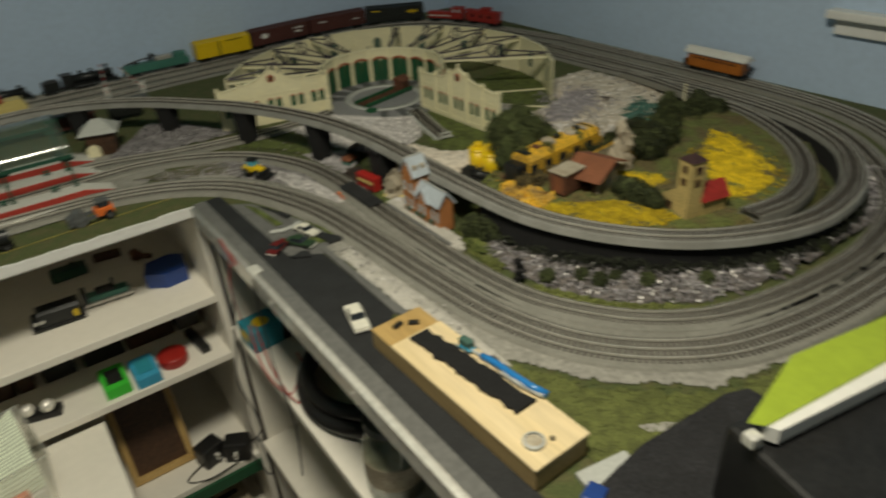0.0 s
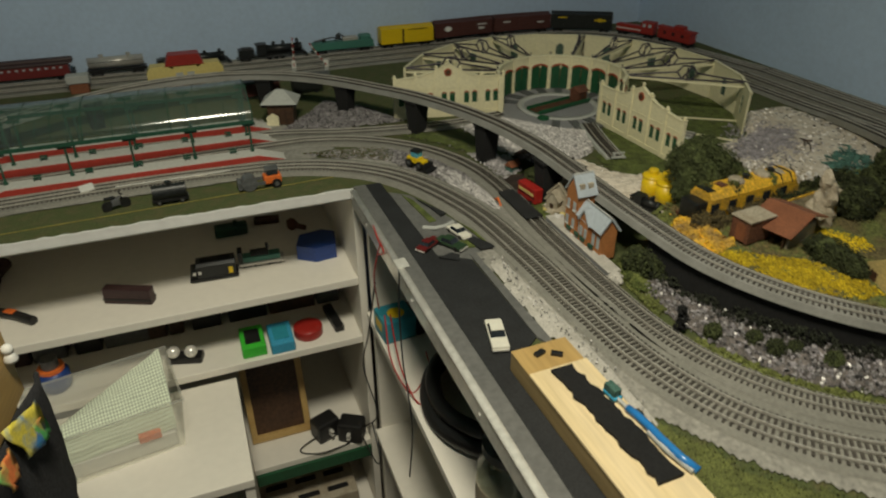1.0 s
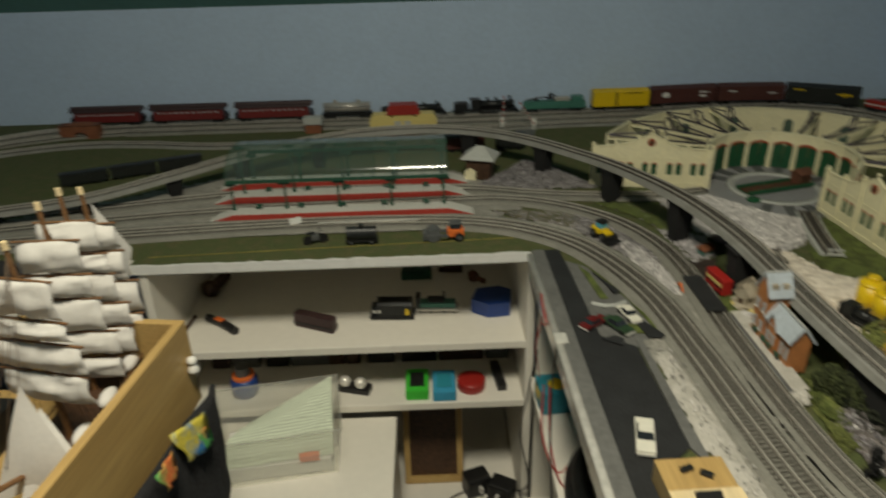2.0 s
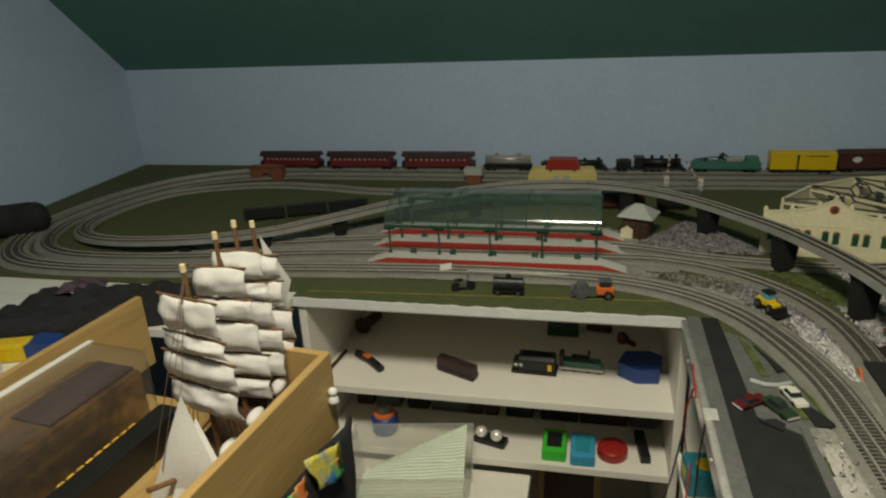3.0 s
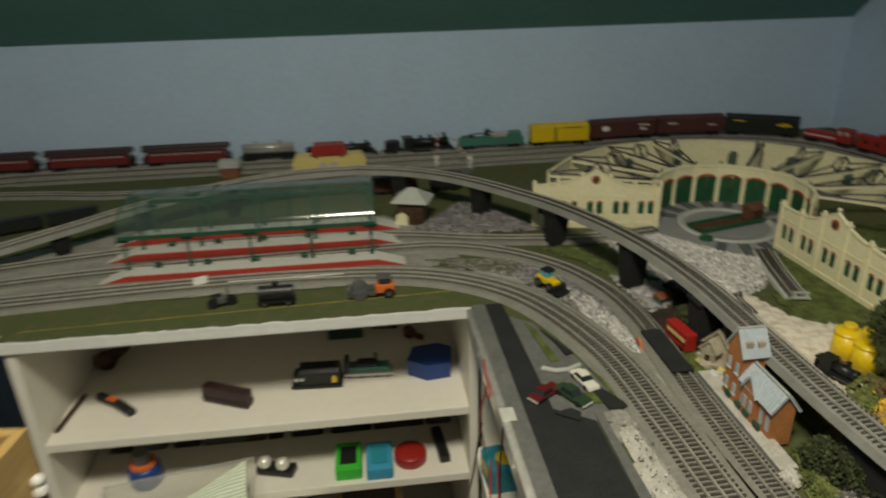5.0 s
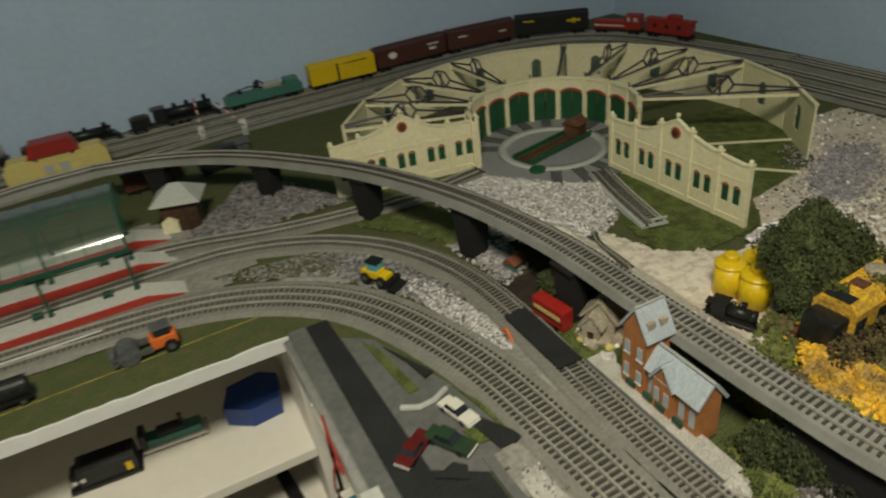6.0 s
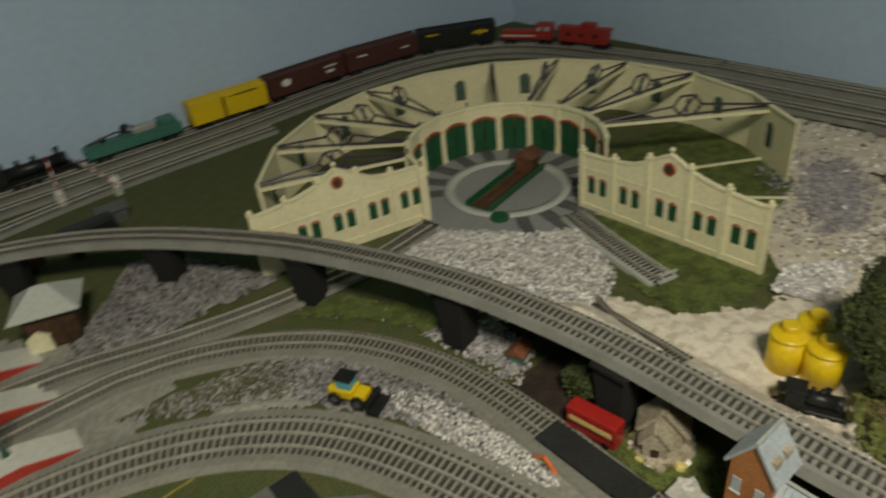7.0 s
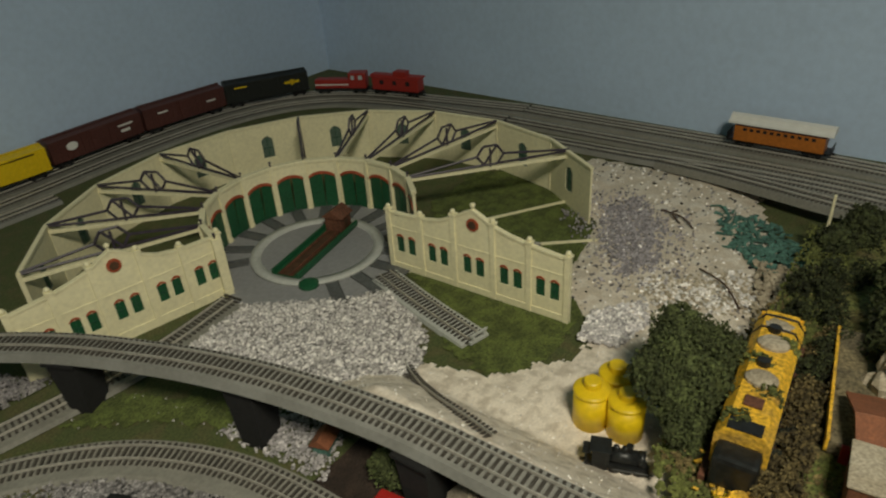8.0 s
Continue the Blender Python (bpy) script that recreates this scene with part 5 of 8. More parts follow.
def underframe(ob, L):
    part("underframe", Mesh().box(-L / 2 + 0.004, L / 2 - 0.004, -0.010, 0.010, 0.0085, 0.012).box(-L / 2 - 0.004, -L / 2 + 0.006, -0.002, 0.002, 0.008, 0.011).box(L / 2 - 0.006, L / 2 + 0.004, -0.002, 0.002, 0.008, 0.011), BLACK, ob)


def boxcar(m, L, mat, label, mark):
    ob = thing("boxcar", m, label, "boxcar", "freight cars")
    underframe(ob, L)
    wheels(ob, (-L / 2 + 0.026, L / 2 - 0.026))
    b = Mesh().prism([(-0.0165, 0.012), (0.0165, 0.012), (0.0165, 0.050), (0.0, 0.0545), (-0.0165, 0.050)], -L / 2 + 0.002, L / 2 - 0.002, "x")
    ribs = []
    for k in range(int(L / 0.012)):
        x = -L / 2 + 0.008 + k * 0.012
        if abs(x) > 0.02:
            ribs.append(x)
    shell_ = part("body", b, mat, ob)
    for x in ribs:
        part("rib", Mesh().box(x - 0.0006, x + 0.0006, -0.0172, 0.0172, 0.013, 0.0495), mat, shell_)
    part("running_board", Mesh().box(-L / 2 + 0.002, L / 2 - 0.002, -0.003, 0.003, 0.0543, 0.0556), mat, ob)
    for s in (-1, 1):
        part("sliding_door", Mesh().box(-0.016, 0.016, s * 0.0175 - 0.0009, s * 0.0175 + 0.0009, 0.013, 0.048, c=0.0005).box(-0.013, 0.013, s * 0.0185 - 0.0006, s * 0.0185 + 0.0006, 0.030, 0.031), mat if mark != "stripe" else mat, ob)
        y = s * 0.0178
        if mark == "oval":
            part("emblem", Mesh().cyl(0, 0, 0, 1, 1, "y", seg=24, m=Matrix.Translation((-L * 0.28, y - 0.0003, 0.034)) @ Matrix.Diagonal((0.012, 0.0006, 0.007, 1))), PAPER, ob, "plain white oval emblem")
            part("lettering_bar", Mesh().box(L * 0.22, L * 0.38, y - 0.0003, y + 0.0003, 0.037, 0.040).box(L * 0.24, L * 0.34, y - 0.0003, y + 0.0003, 0.026, 0.031), PAPER, ob)
        elif mark == "gold":
            part("emblem", Mesh().box(L * 0.2, L * 0.38, y - 0.0003, y + 0.0003, 0.032, 0.037).cyl(L * 0.29, y - 0.0003, 0.0345, 0.006, 0.0006, "y", seg=16), YELLOW, ob, "plain yellow emblem")
            part("lettering_bar", Mesh().box(-L * 0.38, -L * 0.24, y - 0.0003, y + 0.0003, 0.040, 0.043), YELLOW, ob)
        elif mark == "stripe":
            part("door_rail", Mesh().box(-0.017, -0.012, y - 0.0008, y + 0.0014 * s, 0.013, 0.049), BLACK, ob)
            part("lettering_bar", Mesh().box(0.0, L * 0.36, y - 0.0006, y + 0.0006, 0.0455, 0.047), BLACK, ob)
        else:
            part("lettering_bar", Mesh().box(-L * 0.34, -L * 0.22, y - 0.0003, y + 0.0003, 0.036, 0.039).box(L * 0.25, L * 0.36, y - 0.0003, y + 0.0003, 0.030, 0.033), PAPER, ob)
    return ob


def coach(m, L, body, roof, label, pale_roof=False):
    ob = thing("passenger_coach", m, label, "coach", "passenger coaches")
    underframe(ob, L)
    wheels(ob, (-L / 2 + 0.03, L / 2 - 0.03))
    part("body", Mesh().box(-L / 2 + 0.012, L / 2 - 0.012, -0.0165, 0.0165, 0.0115, 0.043, c=0.001), body, ob)
    for s in (-1, 1):
        part("letterboard", Mesh().box(-L / 2 + 0.012, L / 2 - 0.012, s * 0.0168 - 0.0006, s * 0.0168 + 0.0006, 0.0395, 0.042), roof, ob)
        n = 11
        for k in range(n):
            x = -L / 2 + 0.03 + (L - 0.06) * k / (n - 1)
            part("window", Mesh().box(x - 0.0030, x + 0.0030, s * 0.0169 - 0.0004, s * 0.0169 + 0.0004, 0.0315, 0.0362), PANE if not pale_roof else GLASS_DARK, ob, "small pale window" if not pale_roof else "small dark window")
        part("platform_rail", Mesh().box(s * (L / 2 - 0.006) - 0.006, s * (L / 2 - 0.006) + 0.006, -0.016, 0.016, 0.0115, 0.0135).box(s * (L / 2 - 0.001) - 0.0006, s * (L / 2 - 0.001) + 0.0006, -0.015, 0.015, 0.0135, 0.025), BLACK, ob)
    part("roof", Mesh().prism([(-0.0185, 0.043), (0.0185, 0.043), (0.0175, 0.0465), (0.010, 0.0505), (0.0085, 0.055), (0.0, 0.0575), (-0.0085, 0.055), (-0.010, 0.0505), (-0.0175, 0.0465)], -L / 2 + 0.001, L / 2 - 0.001, "x"), PAPER if pale_roof else roof, ob, "cream roof" if pale_roof else "dark clerestory roof")
    return ob


def tank_car(m, L, mat, label):
    ob = thing("tank_car", m, label, "tank car", "freight cars")
    underframe(ob, L)
    wheels(ob, (-L / 2 + 0.026, L / 2 - 0.026))
    part("frame", Mesh().box(-L / 2 + 0.003, L / 2 - 0.003, -0.014, 0.014, 0.012, 0.0165), BLACK, ob)
    part("tank", Mesh().cyl(-L / 2 + 0.008, 0, 0.032, 0.0145, L - 0.016, "x", seg=24), mat, ob, "silver grey tank", True)
    for x in (-L * 0.22, L * 0.22):
        part("dome", Mesh().cyl(x, 0, 0.044, 0.0065, 0.009, seg=14), mat, ob)
    for s in (-1, 1):
        part("hand_rail", Mesh().tube([(-L / 2 + 0.01, s * 0.0152, 0.036), (L / 2 - 0.01, s * 0.0152, 0.036)], 0.0006, 5), BLACK, ob)


def steam(m, L, H0, mat, label):
    """A steam engine facing +x, with its tender."""
    ob = thing("steam_engine", m, label, "locomotive", "locomotives")
    underframe(ob, L)
    a = -L / 2 + 0.40 * L
    part("boiler", Mesh().cyl(a, 0, H0 * 0.55, 0.0115, 0.50 * L, "x", seg=20).cyl(a + 0.50 * L, 0, H0 * 0.55, 0.0122, 0.010, "x", seg=20), mat, ob, "", True)
    part("chimney", Mesh().cyl(L / 2 - 0.022, 0, H0 * 0.72, 0.0035, H0 * 0.30, r2=0.0055, seg=12), mat, ob)
    for x in (a + 0.14 * L, a + 0.28 * L):
        part("dome", Mesh().cyl(x, 0, H0 * 0.72, 0.005, H0 * 0.16, seg=12).ball(x, 0, H0 * 0.88, 0.005, seg=10), mat, ob)
    part("cab", Mesh().box(a - 0.022, a + 0.004, -0.0145, 0.0145, 0.014, H0 * 0.86, c=0.001).box(a - 0.026, a + 0.006, -0.016, 0.016, H0 * 0.86, H0 * 0.90, c=0.001), mat, ob)
    part("running_plate", Mesh().box(a, L / 2 - 0.002, -0.0145, 0.0145, 0.0155, 0.0175), mat, ob)
    part("pilot", Mesh().prism([(L / 2 - 0.004, 0.004), (L / 2 + 0.008, 0.004), (L / 2 - 0.002, 0.015)], -0.012, 0.012, "y"), mat, ob)
    for x in (a + 0.012, a + 0.030, a + 0.048):
        part("driving_wheel", Mesh().cyl(x, -0.0105, 0.009, 0.009, 0.002, "y", seg=18).cyl(x, 0.0085, 0.009, 0.009, 0.002, "y", seg=18), BLACK, ob)
    part("side_rod", Mesh().box(a + 0.010, a + 0.068, -0.0125, -0.0112, 0.0085, 0.0105), GREY_METAL, ob)
    part("tender", Mesh().box(-L / 2 + 0.004, a - 0.030, -0.0145, 0.0145, 0.012, H0 * 0.66, c=0.001).box(-L / 2 + 0.012, a - 0.036, -0.010, 0.010, H0 * 0.66, H0 * 0.74, c=0.002), mat, ob)
    wheels(ob, (-L / 2 + 0.022,))
    return ob


main_line = spline([(x, y, H) for x, y in MAIN], 0.004)


def on_main(s, half):
    """A vehicle's pose s metres along the main line, its trucks half a length either way."""
    i, j = int((s - half) / 0.004), int((s + half) / 0.004)
    p, q = main_line[i][0], main_line[min(j, len(main_line) - 1)][0]
    c = (p + q) / 2
    return pose(c.x, c.y, H + 0.0044, 0, 0, math.degrees(math.atan2(q.y - p.y, q.x - p.x)))


TALL = Matrix.Diagonal((1, 1.25, 1.14, 1))
for x0, x1 in ((-1.238, -1.024), (-1.004, -0.776), (-0.752, -0.520)):
    coach(pose((x0 + x1) / 2, 0.917, H + 0.0044), x1 - x0, MAROON, ROOF_DARK, "maroon clerestory passenger coach on the wall line")
tank_car(pose(-0.417, 0.917, H + 0.0044), 0.155, SILVER, "silver grey tank car with two domes")
steam(pose(-0.222, 0.917, H + 0.0044), 0.195, 0.040, ENGINE, "small black steam engine and tender")
steam(pose(-0.002, 0.917, H + 0.0044), 0.195, 0.050, ENGINE, "black steam engine and tender with a tall chimney")
crane = thing("crane_car", pose(0.209, 0.917, H + 0.0044), "sea green work car with crane gear", "work car", "freight cars")
underframe(crane, 0.19)
wheels(crane, (-0.065, 0.065))
part("body", Mesh().prism([(-0.093, 0.012), (0.093, 0.012), (0.093, 0.030), (0.075, 0.034), (-0.085, 0.032), (-0.093, 0.028)], -0.0155, 0.0155, "y"), ENGINE_GREEN, crane)
part("cab", Mesh().box(0.052, 0.086, -0.0145, 0.0145, 0.033, 0.046, c=0.002), ENGINE_GREEN, crane)
part("hood", Mesh().box(0.0, 0.045, -0.011, 0.011, 0.033, 0.044, c=0.002), SILVER, crane, "grey machinery hood")
part("jib", Mesh().tube([(0.0, 0, 0.036), (-0.03, 0, 0.044), (-0.085, 0, 0.036)], 0.0022, 6).tube([(-0.02, 0.005, 0.034), (-0.01, 0, 0.056), (0.01, 0, 0.04)], 0.0022, 6), ENGINE, crane)
part("load", Mesh().ball(-0.012, 0, 0.046, 0.008, seg=10), ENGINE, crane)
part("load", Mesh().ball(-0.055, 0.003, 0.036, 0.007, seg=10), ENGINE, crane)
boxcar(pose(0.408, 0.917, H + 0.0044) @ TALL, 0.172, YELLOW, "bright yellow boxcar with a black door rail", "stripe")
boxcar(on_main(1.655, 0.075) @ TALL, 0.205, BOX_BROWN, "brown boxcar with a white oval emblem", "oval")
boxcar(on_main(1.866, 0.075) @ TALL, 0.203, BOX_BROWN, "brown boxcar with pale lettering bars", "bars")
boxcar(on_main(2.076, 0.075) @ TALL, 0.203, BOX_BLACK, "black boxcar with a yellow emblem", "gold")
for s, tall in ((2.262, False), (2.412, True)):
    e = thing("red_engine", on_main(s, 0.05), "red switching engine with a cab" if not tall else "red caboose coupled to the engine", "locomotive" if not tall else "caboose", "locomotives")
    underframe(e, 0.14)
    wheels(e, (-0.045, 0.045))
    if not tall:
        part("hood", Mesh().box(-0.066, 0.020, -0.0125, 0.0125, 0.012, 0.034, c=0.003), ENGINE_RED, e)
        part("cab", Mesh().box(0.020, 0.064, -0.0155, 0.0155, 0.012, 0.050, c=0.003), ENGINE_RED, e)
        part("cab_window", Mesh().box(0.028, 0.036, -0.0162, 0.0162, 0.034, 0.044).box(0.046, 0.056, -0.0162, 0.0162, 0.034, 0.044), PANE, e)
        part("stripe", Mesh().box(-0.066, 0.0195, -0.0129, 0.0129, 0.020, 0.023), PAPER, e, "pale stripe")
    else:
        part("body", Mesh().box(-0.062, 0.062, -0.0160, 0.0160, 0.012, 0.042, c=0.002), ENGINE_RED, e)
        part("roof", Mesh().prism([(-0.018, 0.042), (0.018, 0.042), (0.010, 0.047), (-0.010, 0.047)], -0.067, 0.067, "x"), ENGINE_RED, e)
        part("cupola", Mesh().box(-0.005, 0.028, -0.012, 0.012, 0.046, 0.057, c=0.002), ENGINE_RED, e)
        for x in (-0.035, 0.0, 0.035):
            part("window", Mesh().box(x - 0.005, x + 0.005, -0.0165, 0.0165, 0.026, 0.036), GLASS_DARK, e)
coach(pose(XR - 0.055, -0.213, H + 0.0044, 0, 0, 90), 0.172, ORANGE, ROOF_DARK, "orange passenger coach with a cream roof beside the wall", True)


# ---- buildings and vehicles beside the inner line ----
plat = thing("halt_platform", pose(0, 0, 0), "narrow halt platform with a white top", "platform")
part("side", Mesh().box(0.2650, 0.2850, -0.438, -0.254, 0.0005, 0.0120), PIT_GREY, plat)
part("top", Mesh().box(0.2642, 0.2860, -0.439, -0.253, 0.0121, 0.0145, c=0.0008), PLASTER, plat, "whitish plaster platform top")
part("crumbled_end", Mesh().ball(0.2745, -0.444, 0.005, 0.0115, 0.75, 16, 0.5), PLASTER, plat, "crumbled white plaster end")
part("crumbled_end", Mesh().ball(0.2840, -0.262, 0.010, 0.0100, 0.70, 14, 0.5), PALE, plat, "crumbled white plaster lump")

inn = thing("brick_station", pose(0.2745, -0.296, 0.002) @ Matrix.Diagonal((1.06, 0.757, 1.09, 1)) @ pose(-0.2685, 0.284, 0), "orange brick model station with blue-grey roofs", "model building")
part("tall_wing", Mesh().prism([(-0.326, 0.003), (-0.284, 0.003), (-0.284, 0.074), (-0.305, 0.097), (-0.326, 0.074)], 0.2685, 0.2960, "x"), BRICK, inn)
part("low_wing", Mesh().prism([(0.2720, 0.003), (0.2965, 0.003), (0.2965, 0.046), (0.2842, 0.062), (0.2720, 0.046)], -0.412, -0.326, "y"), BRICK, inn)
part("gabled_bay", Mesh().prism([(-0.374, 0.003), (-0.342, 0.003), (-0.342, 0.044), (-0.358, 0.060), (-0.374, 0.044)], 0.2675, 0.2840, "x"), BRICK, inn)


def slope(mesh, p, q, r, s, t=0.0022):
    """A roof slab over the corners p, q, r, s."""
    p, q, r, s = (Vector(v) for v in (p, q, r, s))
    n = (q - p).cross(s - p).normalized() * t
    if n.z < 0:
        n = -n
    return mesh.add([p, q, r, s, p + n, q + n, r + n, s + n], [(3, 2, 1, 0), (4, 5, 6, 7), (0, 1, 5, 4), (1, 2, 6, 5), (2, 3, 7, 6), (3, 0, 4, 7)])


def battens(sheet, p, q, r, s, n):
    """Raised lines running down a slab."""
    p, q, r, s = (Vector(v) for v in (p, q, r, s))
    up = (q - p).cross(s - p).normalized() * 0.0028
    if up.z < 0:
        up = -up
    for k in range(n + 1):
        part("batten", Mesh().tube([p.lerp(q, k / n) + up, s.lerp(r, k / n) + up], 0.0005, 4), SLATE, sheet)


tall_a = [(0.2665, -0.330, 0.071), (0.2985, -0.330, 0.071), (0.2985, -0.305, 0.098), (0.2665, -0.305, 0.098)]
tall_b = [(0.2665, -0.280, 0.071), (0.2985, -0.280, 0.071), (0.2985, -0.305, 0.098), (0.2665, -0.305, 0.098)]
low_a = [(0.2690, -0.416, 0.0435), (0.2690, -0.326, 0.0435), (0.2842, -0.326, 0.0635), (0.2842, -0.416, 0.0635)]
low_b = [(0.2995, -0.416, 0.0435), (0.2995, -0.326, 0.0435), (0.2842, -0.326, 0.0635), (0.2842, -0.416, 0.0635)]
bay_a = [(0.2655, -0.377, 0.042), (0.2830, -0.377, 0.042), (0.2842, -0.358, 0.0618), (0.2655, -0.358, 0.0618)]
bay_b = [(0.2655, -0.339, 0.042), (0.2830, -0.339, 0.042), (0.2842, -0.358, 0.0618), (0.2655, -0.358, 0.0618)]
for c in (tall_a, tall_b, low_a, low_b, bay_a, bay_b):
    sheet = part("roof_slope", slope(Mesh(), *c), SLATE, inn, "blue-grey ribbed roof")
    battens(sheet, *c, 14)
part("ridge", Mesh().tube([(0.2665, -0.305, 0.1005), (0.2985, -0.305, 0.1005)], 0.0016, 6), PALE_GREY, inn)
part("ridge", Mesh().tube([(0.2842, -0.416, 0.066), (0.2842, -0.326, 0.066)], 0.0014, 6), PALE_GREY, inn)
for x in (0.2755, 0.2895):
    part("dormer", Mesh().box(x - 0.004, x + 0.004, -0.3235, -0.314, 0.076, 0.0885), STONE, inn, "pale yellow dormer")
for y, z in ((-0.293, 0.022), (-0.293, 0.048), (-0.316, 0.022), (-0.316, 0.048)):
    w = part("window", Mesh().box(0.2678, 0.2686, y - 0.0045, y + 0.0045, z, z + 0.013), PANE, inn, "pale arched window")
    part("window_sill", Mesh().box(0.2672, 0.2688, y - 0.0055, y + 0.0055, z - 0.0015, z), PAPER, w)
for y in (-0.350, -0.366):
    part("window", Mesh().box(0.2668, 0.2676, y - 0.0042, y + 0.0042, 0.022, 0.036), PANE, inn, "pale window")
for y in (-0.334, -0.386, -0.403):
    part("window", Mesh().box(0.2713, 0.2721, y - 0.0042, y + 0.0042, 0.018, 0.036), PANE, inn, "pale window")
for y in (-0.304, -0.336, -0.358, -0.388):
    part("planter", Mesh().box(0.2655, 0.2685, y - 0.008, y + 0.008, 0.0147, 0.0205, c=0.001), CAST_GREEN, inn, "dark green planter")

single("level_crossing", Mesh().box(0.2325, 0.2625, -0.248, -0.138, 0.0112, 0.0128), ASPHALT, "black sheet level crossing over the inner line", "road", kind="structure")
ruin = thing("stone_cottage", pose(0.3125, -0.217, 0, 0, 0, -60) @ Matrix.Diagonal((1.02, 1.02, 1.0, 1)), "pale stone model cottage on a rubble base", "model building")
part("rubble_base", Mesh().ball(0, 0, 0.003, 0.027, 0.42, seg=16, rough=0.5), STONE, ruin)
part("wall", Mesh().prism([(-0.017, 0.006), (0.017, 0.006), (0.017, 0.030), (0.0, 0.048), (-0.017, 0.030)], -0.008, 0.013, "y").prism([(-0.015, 0.005), (0.006, 0.005), (0.006, 0.025), (-0.0045, 0.037), (-0.015, 0.025)], -0.021, -0.008, "y"), STONE, ruin)
for s_ in (-1, 1):
    part("roof_slope", slope(Mesh(), (s_ * 0.0205, -0.011, 0.0265), (s_ * 0.0205, 0.0155, 0.0265), (0, 0.0155, 0.0505), (0, -0.011, 0.0505), 0.003), STONE, ruin, "stone slab roof")
    part("roof_slope", slope(Mesh(), (-0.0045 + s_ * 0.0125, -0.023, 0.0225), (-0.0045 + s_ * 0.0125, -0.009, 0.0225), (-0.0045, -0.009, 0.0385), (-0.0045, -0.023, 0.0385), 0.0025), STONE, ruin, "stone slab roof")
part("chimney", Mesh().box(-0.004, 0.004, 0.008, 0.014, 0.045, 0.060, c=0.001), STONE, ruin)
part("doorway", Mesh().box(-0.008, -0.001, -0.0215, -0.0206, 0.007, 0.018), DARK_WOOD, ruin, "dark doorway")
part("window", Mesh().box(0.0168, 0.0176, -0.003, 0.004, 0.014, 0.023), DARK_WOOD, ruin, "dark window opening")
rnd = random.Random(7)
for k in range(16):
    q = math.radians(170 + 260 * k / 15 + rnd.uniform(-8, 8))
    r = rnd.uniform(0.003, 0.0062)
    part("stone", Mesh().ball(0.026 * math.cos(q), 0.026 * math.sin(q), r * 0.6, r, 0.8, 7, 0.35), (PALE_YELLOW, PALE, STONE, LAWN)[k % 4], ruin, ("yellow lichened stone", "white stone", "", "mossy stone")[k % 4])

bus = thing("double_decker_bus", pose(0.2800, -0.1675, 0.0012, 0, 0, -82), "red toy double-decker bus", "bus")
part("body", Mesh().box(-0.026, 0.026, -0.0085, 0.0085, 0.003, 0.030, c=0.002), BUS_RED, bus)
for s in (-1, 1):
    part("window_band", Mesh().box(-0.022, 0.022, s * 0.0087 - 0.0003, s * 0.0087 + 0.0003, 0.0165, 0.0215), PALE_YELLOW, bus, "cream window band")
    part("lower_band", Mesh().box(-0.0255, 0.0255, s * 0.0087 - 0.0002, s * 0.0087 + 0.0002, 0.0125, 0.0140), BLACK, bus, "thin dark line")
    for x in (-0.016, 0.016):
        part("wheel", Mesh().cyl(x, s * 0.0078 - 0.001, 0.0038, 0.0038, 0.002, "y", seg=14), BLACK, bus)
lodge = thing("toy_cottage", pose(0.307, -0.043, 0, 0, 0, 20) @ Matrix.Scale(0.85, 4), "tiny green cottage with a red roof below the viaduct", "model building")
part("wall", Mesh().box(-0.013, 0.013, -0.010, 0.010, 0, 0.016), LEAF_TEAL, lodge)
part("roof", Mesh().prism([(-0.013, 0.016), (0.013, 0.016), (0.0, 0.027)], -0.016, 0.016, "x"), TERRACOTTA, lodge)
patch("dark_soil", [(0.268, -0.066), (0.315, -0.062), (0.368, -0.070), (0.352, -0.145), (0.305, -0.160), (0.268, -0.140)], SOIL, "dark brown soil plot below the viaduct", 0.002, 0.006, ragged=0.004)


patch("lawn", [(0.268, -0.185), (0.290, -0.185), (0.345, -0.225), (0.350, -0.300), (0.295, -0.300), (0.268, -0.250)], LAWN, "green scatter lawn round the stone cottage", 0.0008, 0.005, ragged=0.008, category="lawn")


def wheel_pair(ob, x, r, w, t=0.004):
    for s in (-1, 1):
        tyre = part("wheel", Mesh().cyl(x, s * w - t / 2, r, r, t, "y", seg=18), BLACK, ob)
        part("hub", Mesh().cyl(x, s * (w + t * 0.25) - t / 3, r, r * 0.5, t * 0.7, "y", seg=12), GREY_METAL, tyre)


digger = thing("wheel_loader", pose(0.140, 0.026, 0.0090, 0, 0, -62), "yellow toy wheel loader with a black bucket", "toy vehicle")
part("body", Mesh().box(-0.022, 0.006, -0.0095, 0.0095, 0.008, 0.019, c=0.002), YELLOW, digger)
part("nose", Mesh().box(0.006, 0.019, -0.0085, 0.0085, 0.008, 0.016, c=0.002), YELLOW, digger)
part("cab", Mesh().box(-0.012, 0.004, -0.008, 0.008, 0.019, 0.030, c=0.0015), WINDSCREEN, digger, "blue glazed cab")
part("cab_roof", Mesh().box(-0.014, 0.006, -0.009, 0.009, 0.030, 0.0325, c=0.001), BLACK, digger)
part("bucket", Mesh().prism([(0.022, 0.001), (0.036, 0.001), (0.034, 0.003), (0.026, 0.004), (0.026, 0.012), (0.022, 0.013)], -0.014, 0.014, "y"), BLACK, digger, "black bucket")
part("lift_arm", Mesh().tube([(0.006, -0.007, 0.013), (0.024, -0.007, 0.007)], 0.0015, 6).tube([(0.006, 0.007, 0.013), (0.024, 0.007, 0.007)], 0.0015, 6), BLACK, digger)
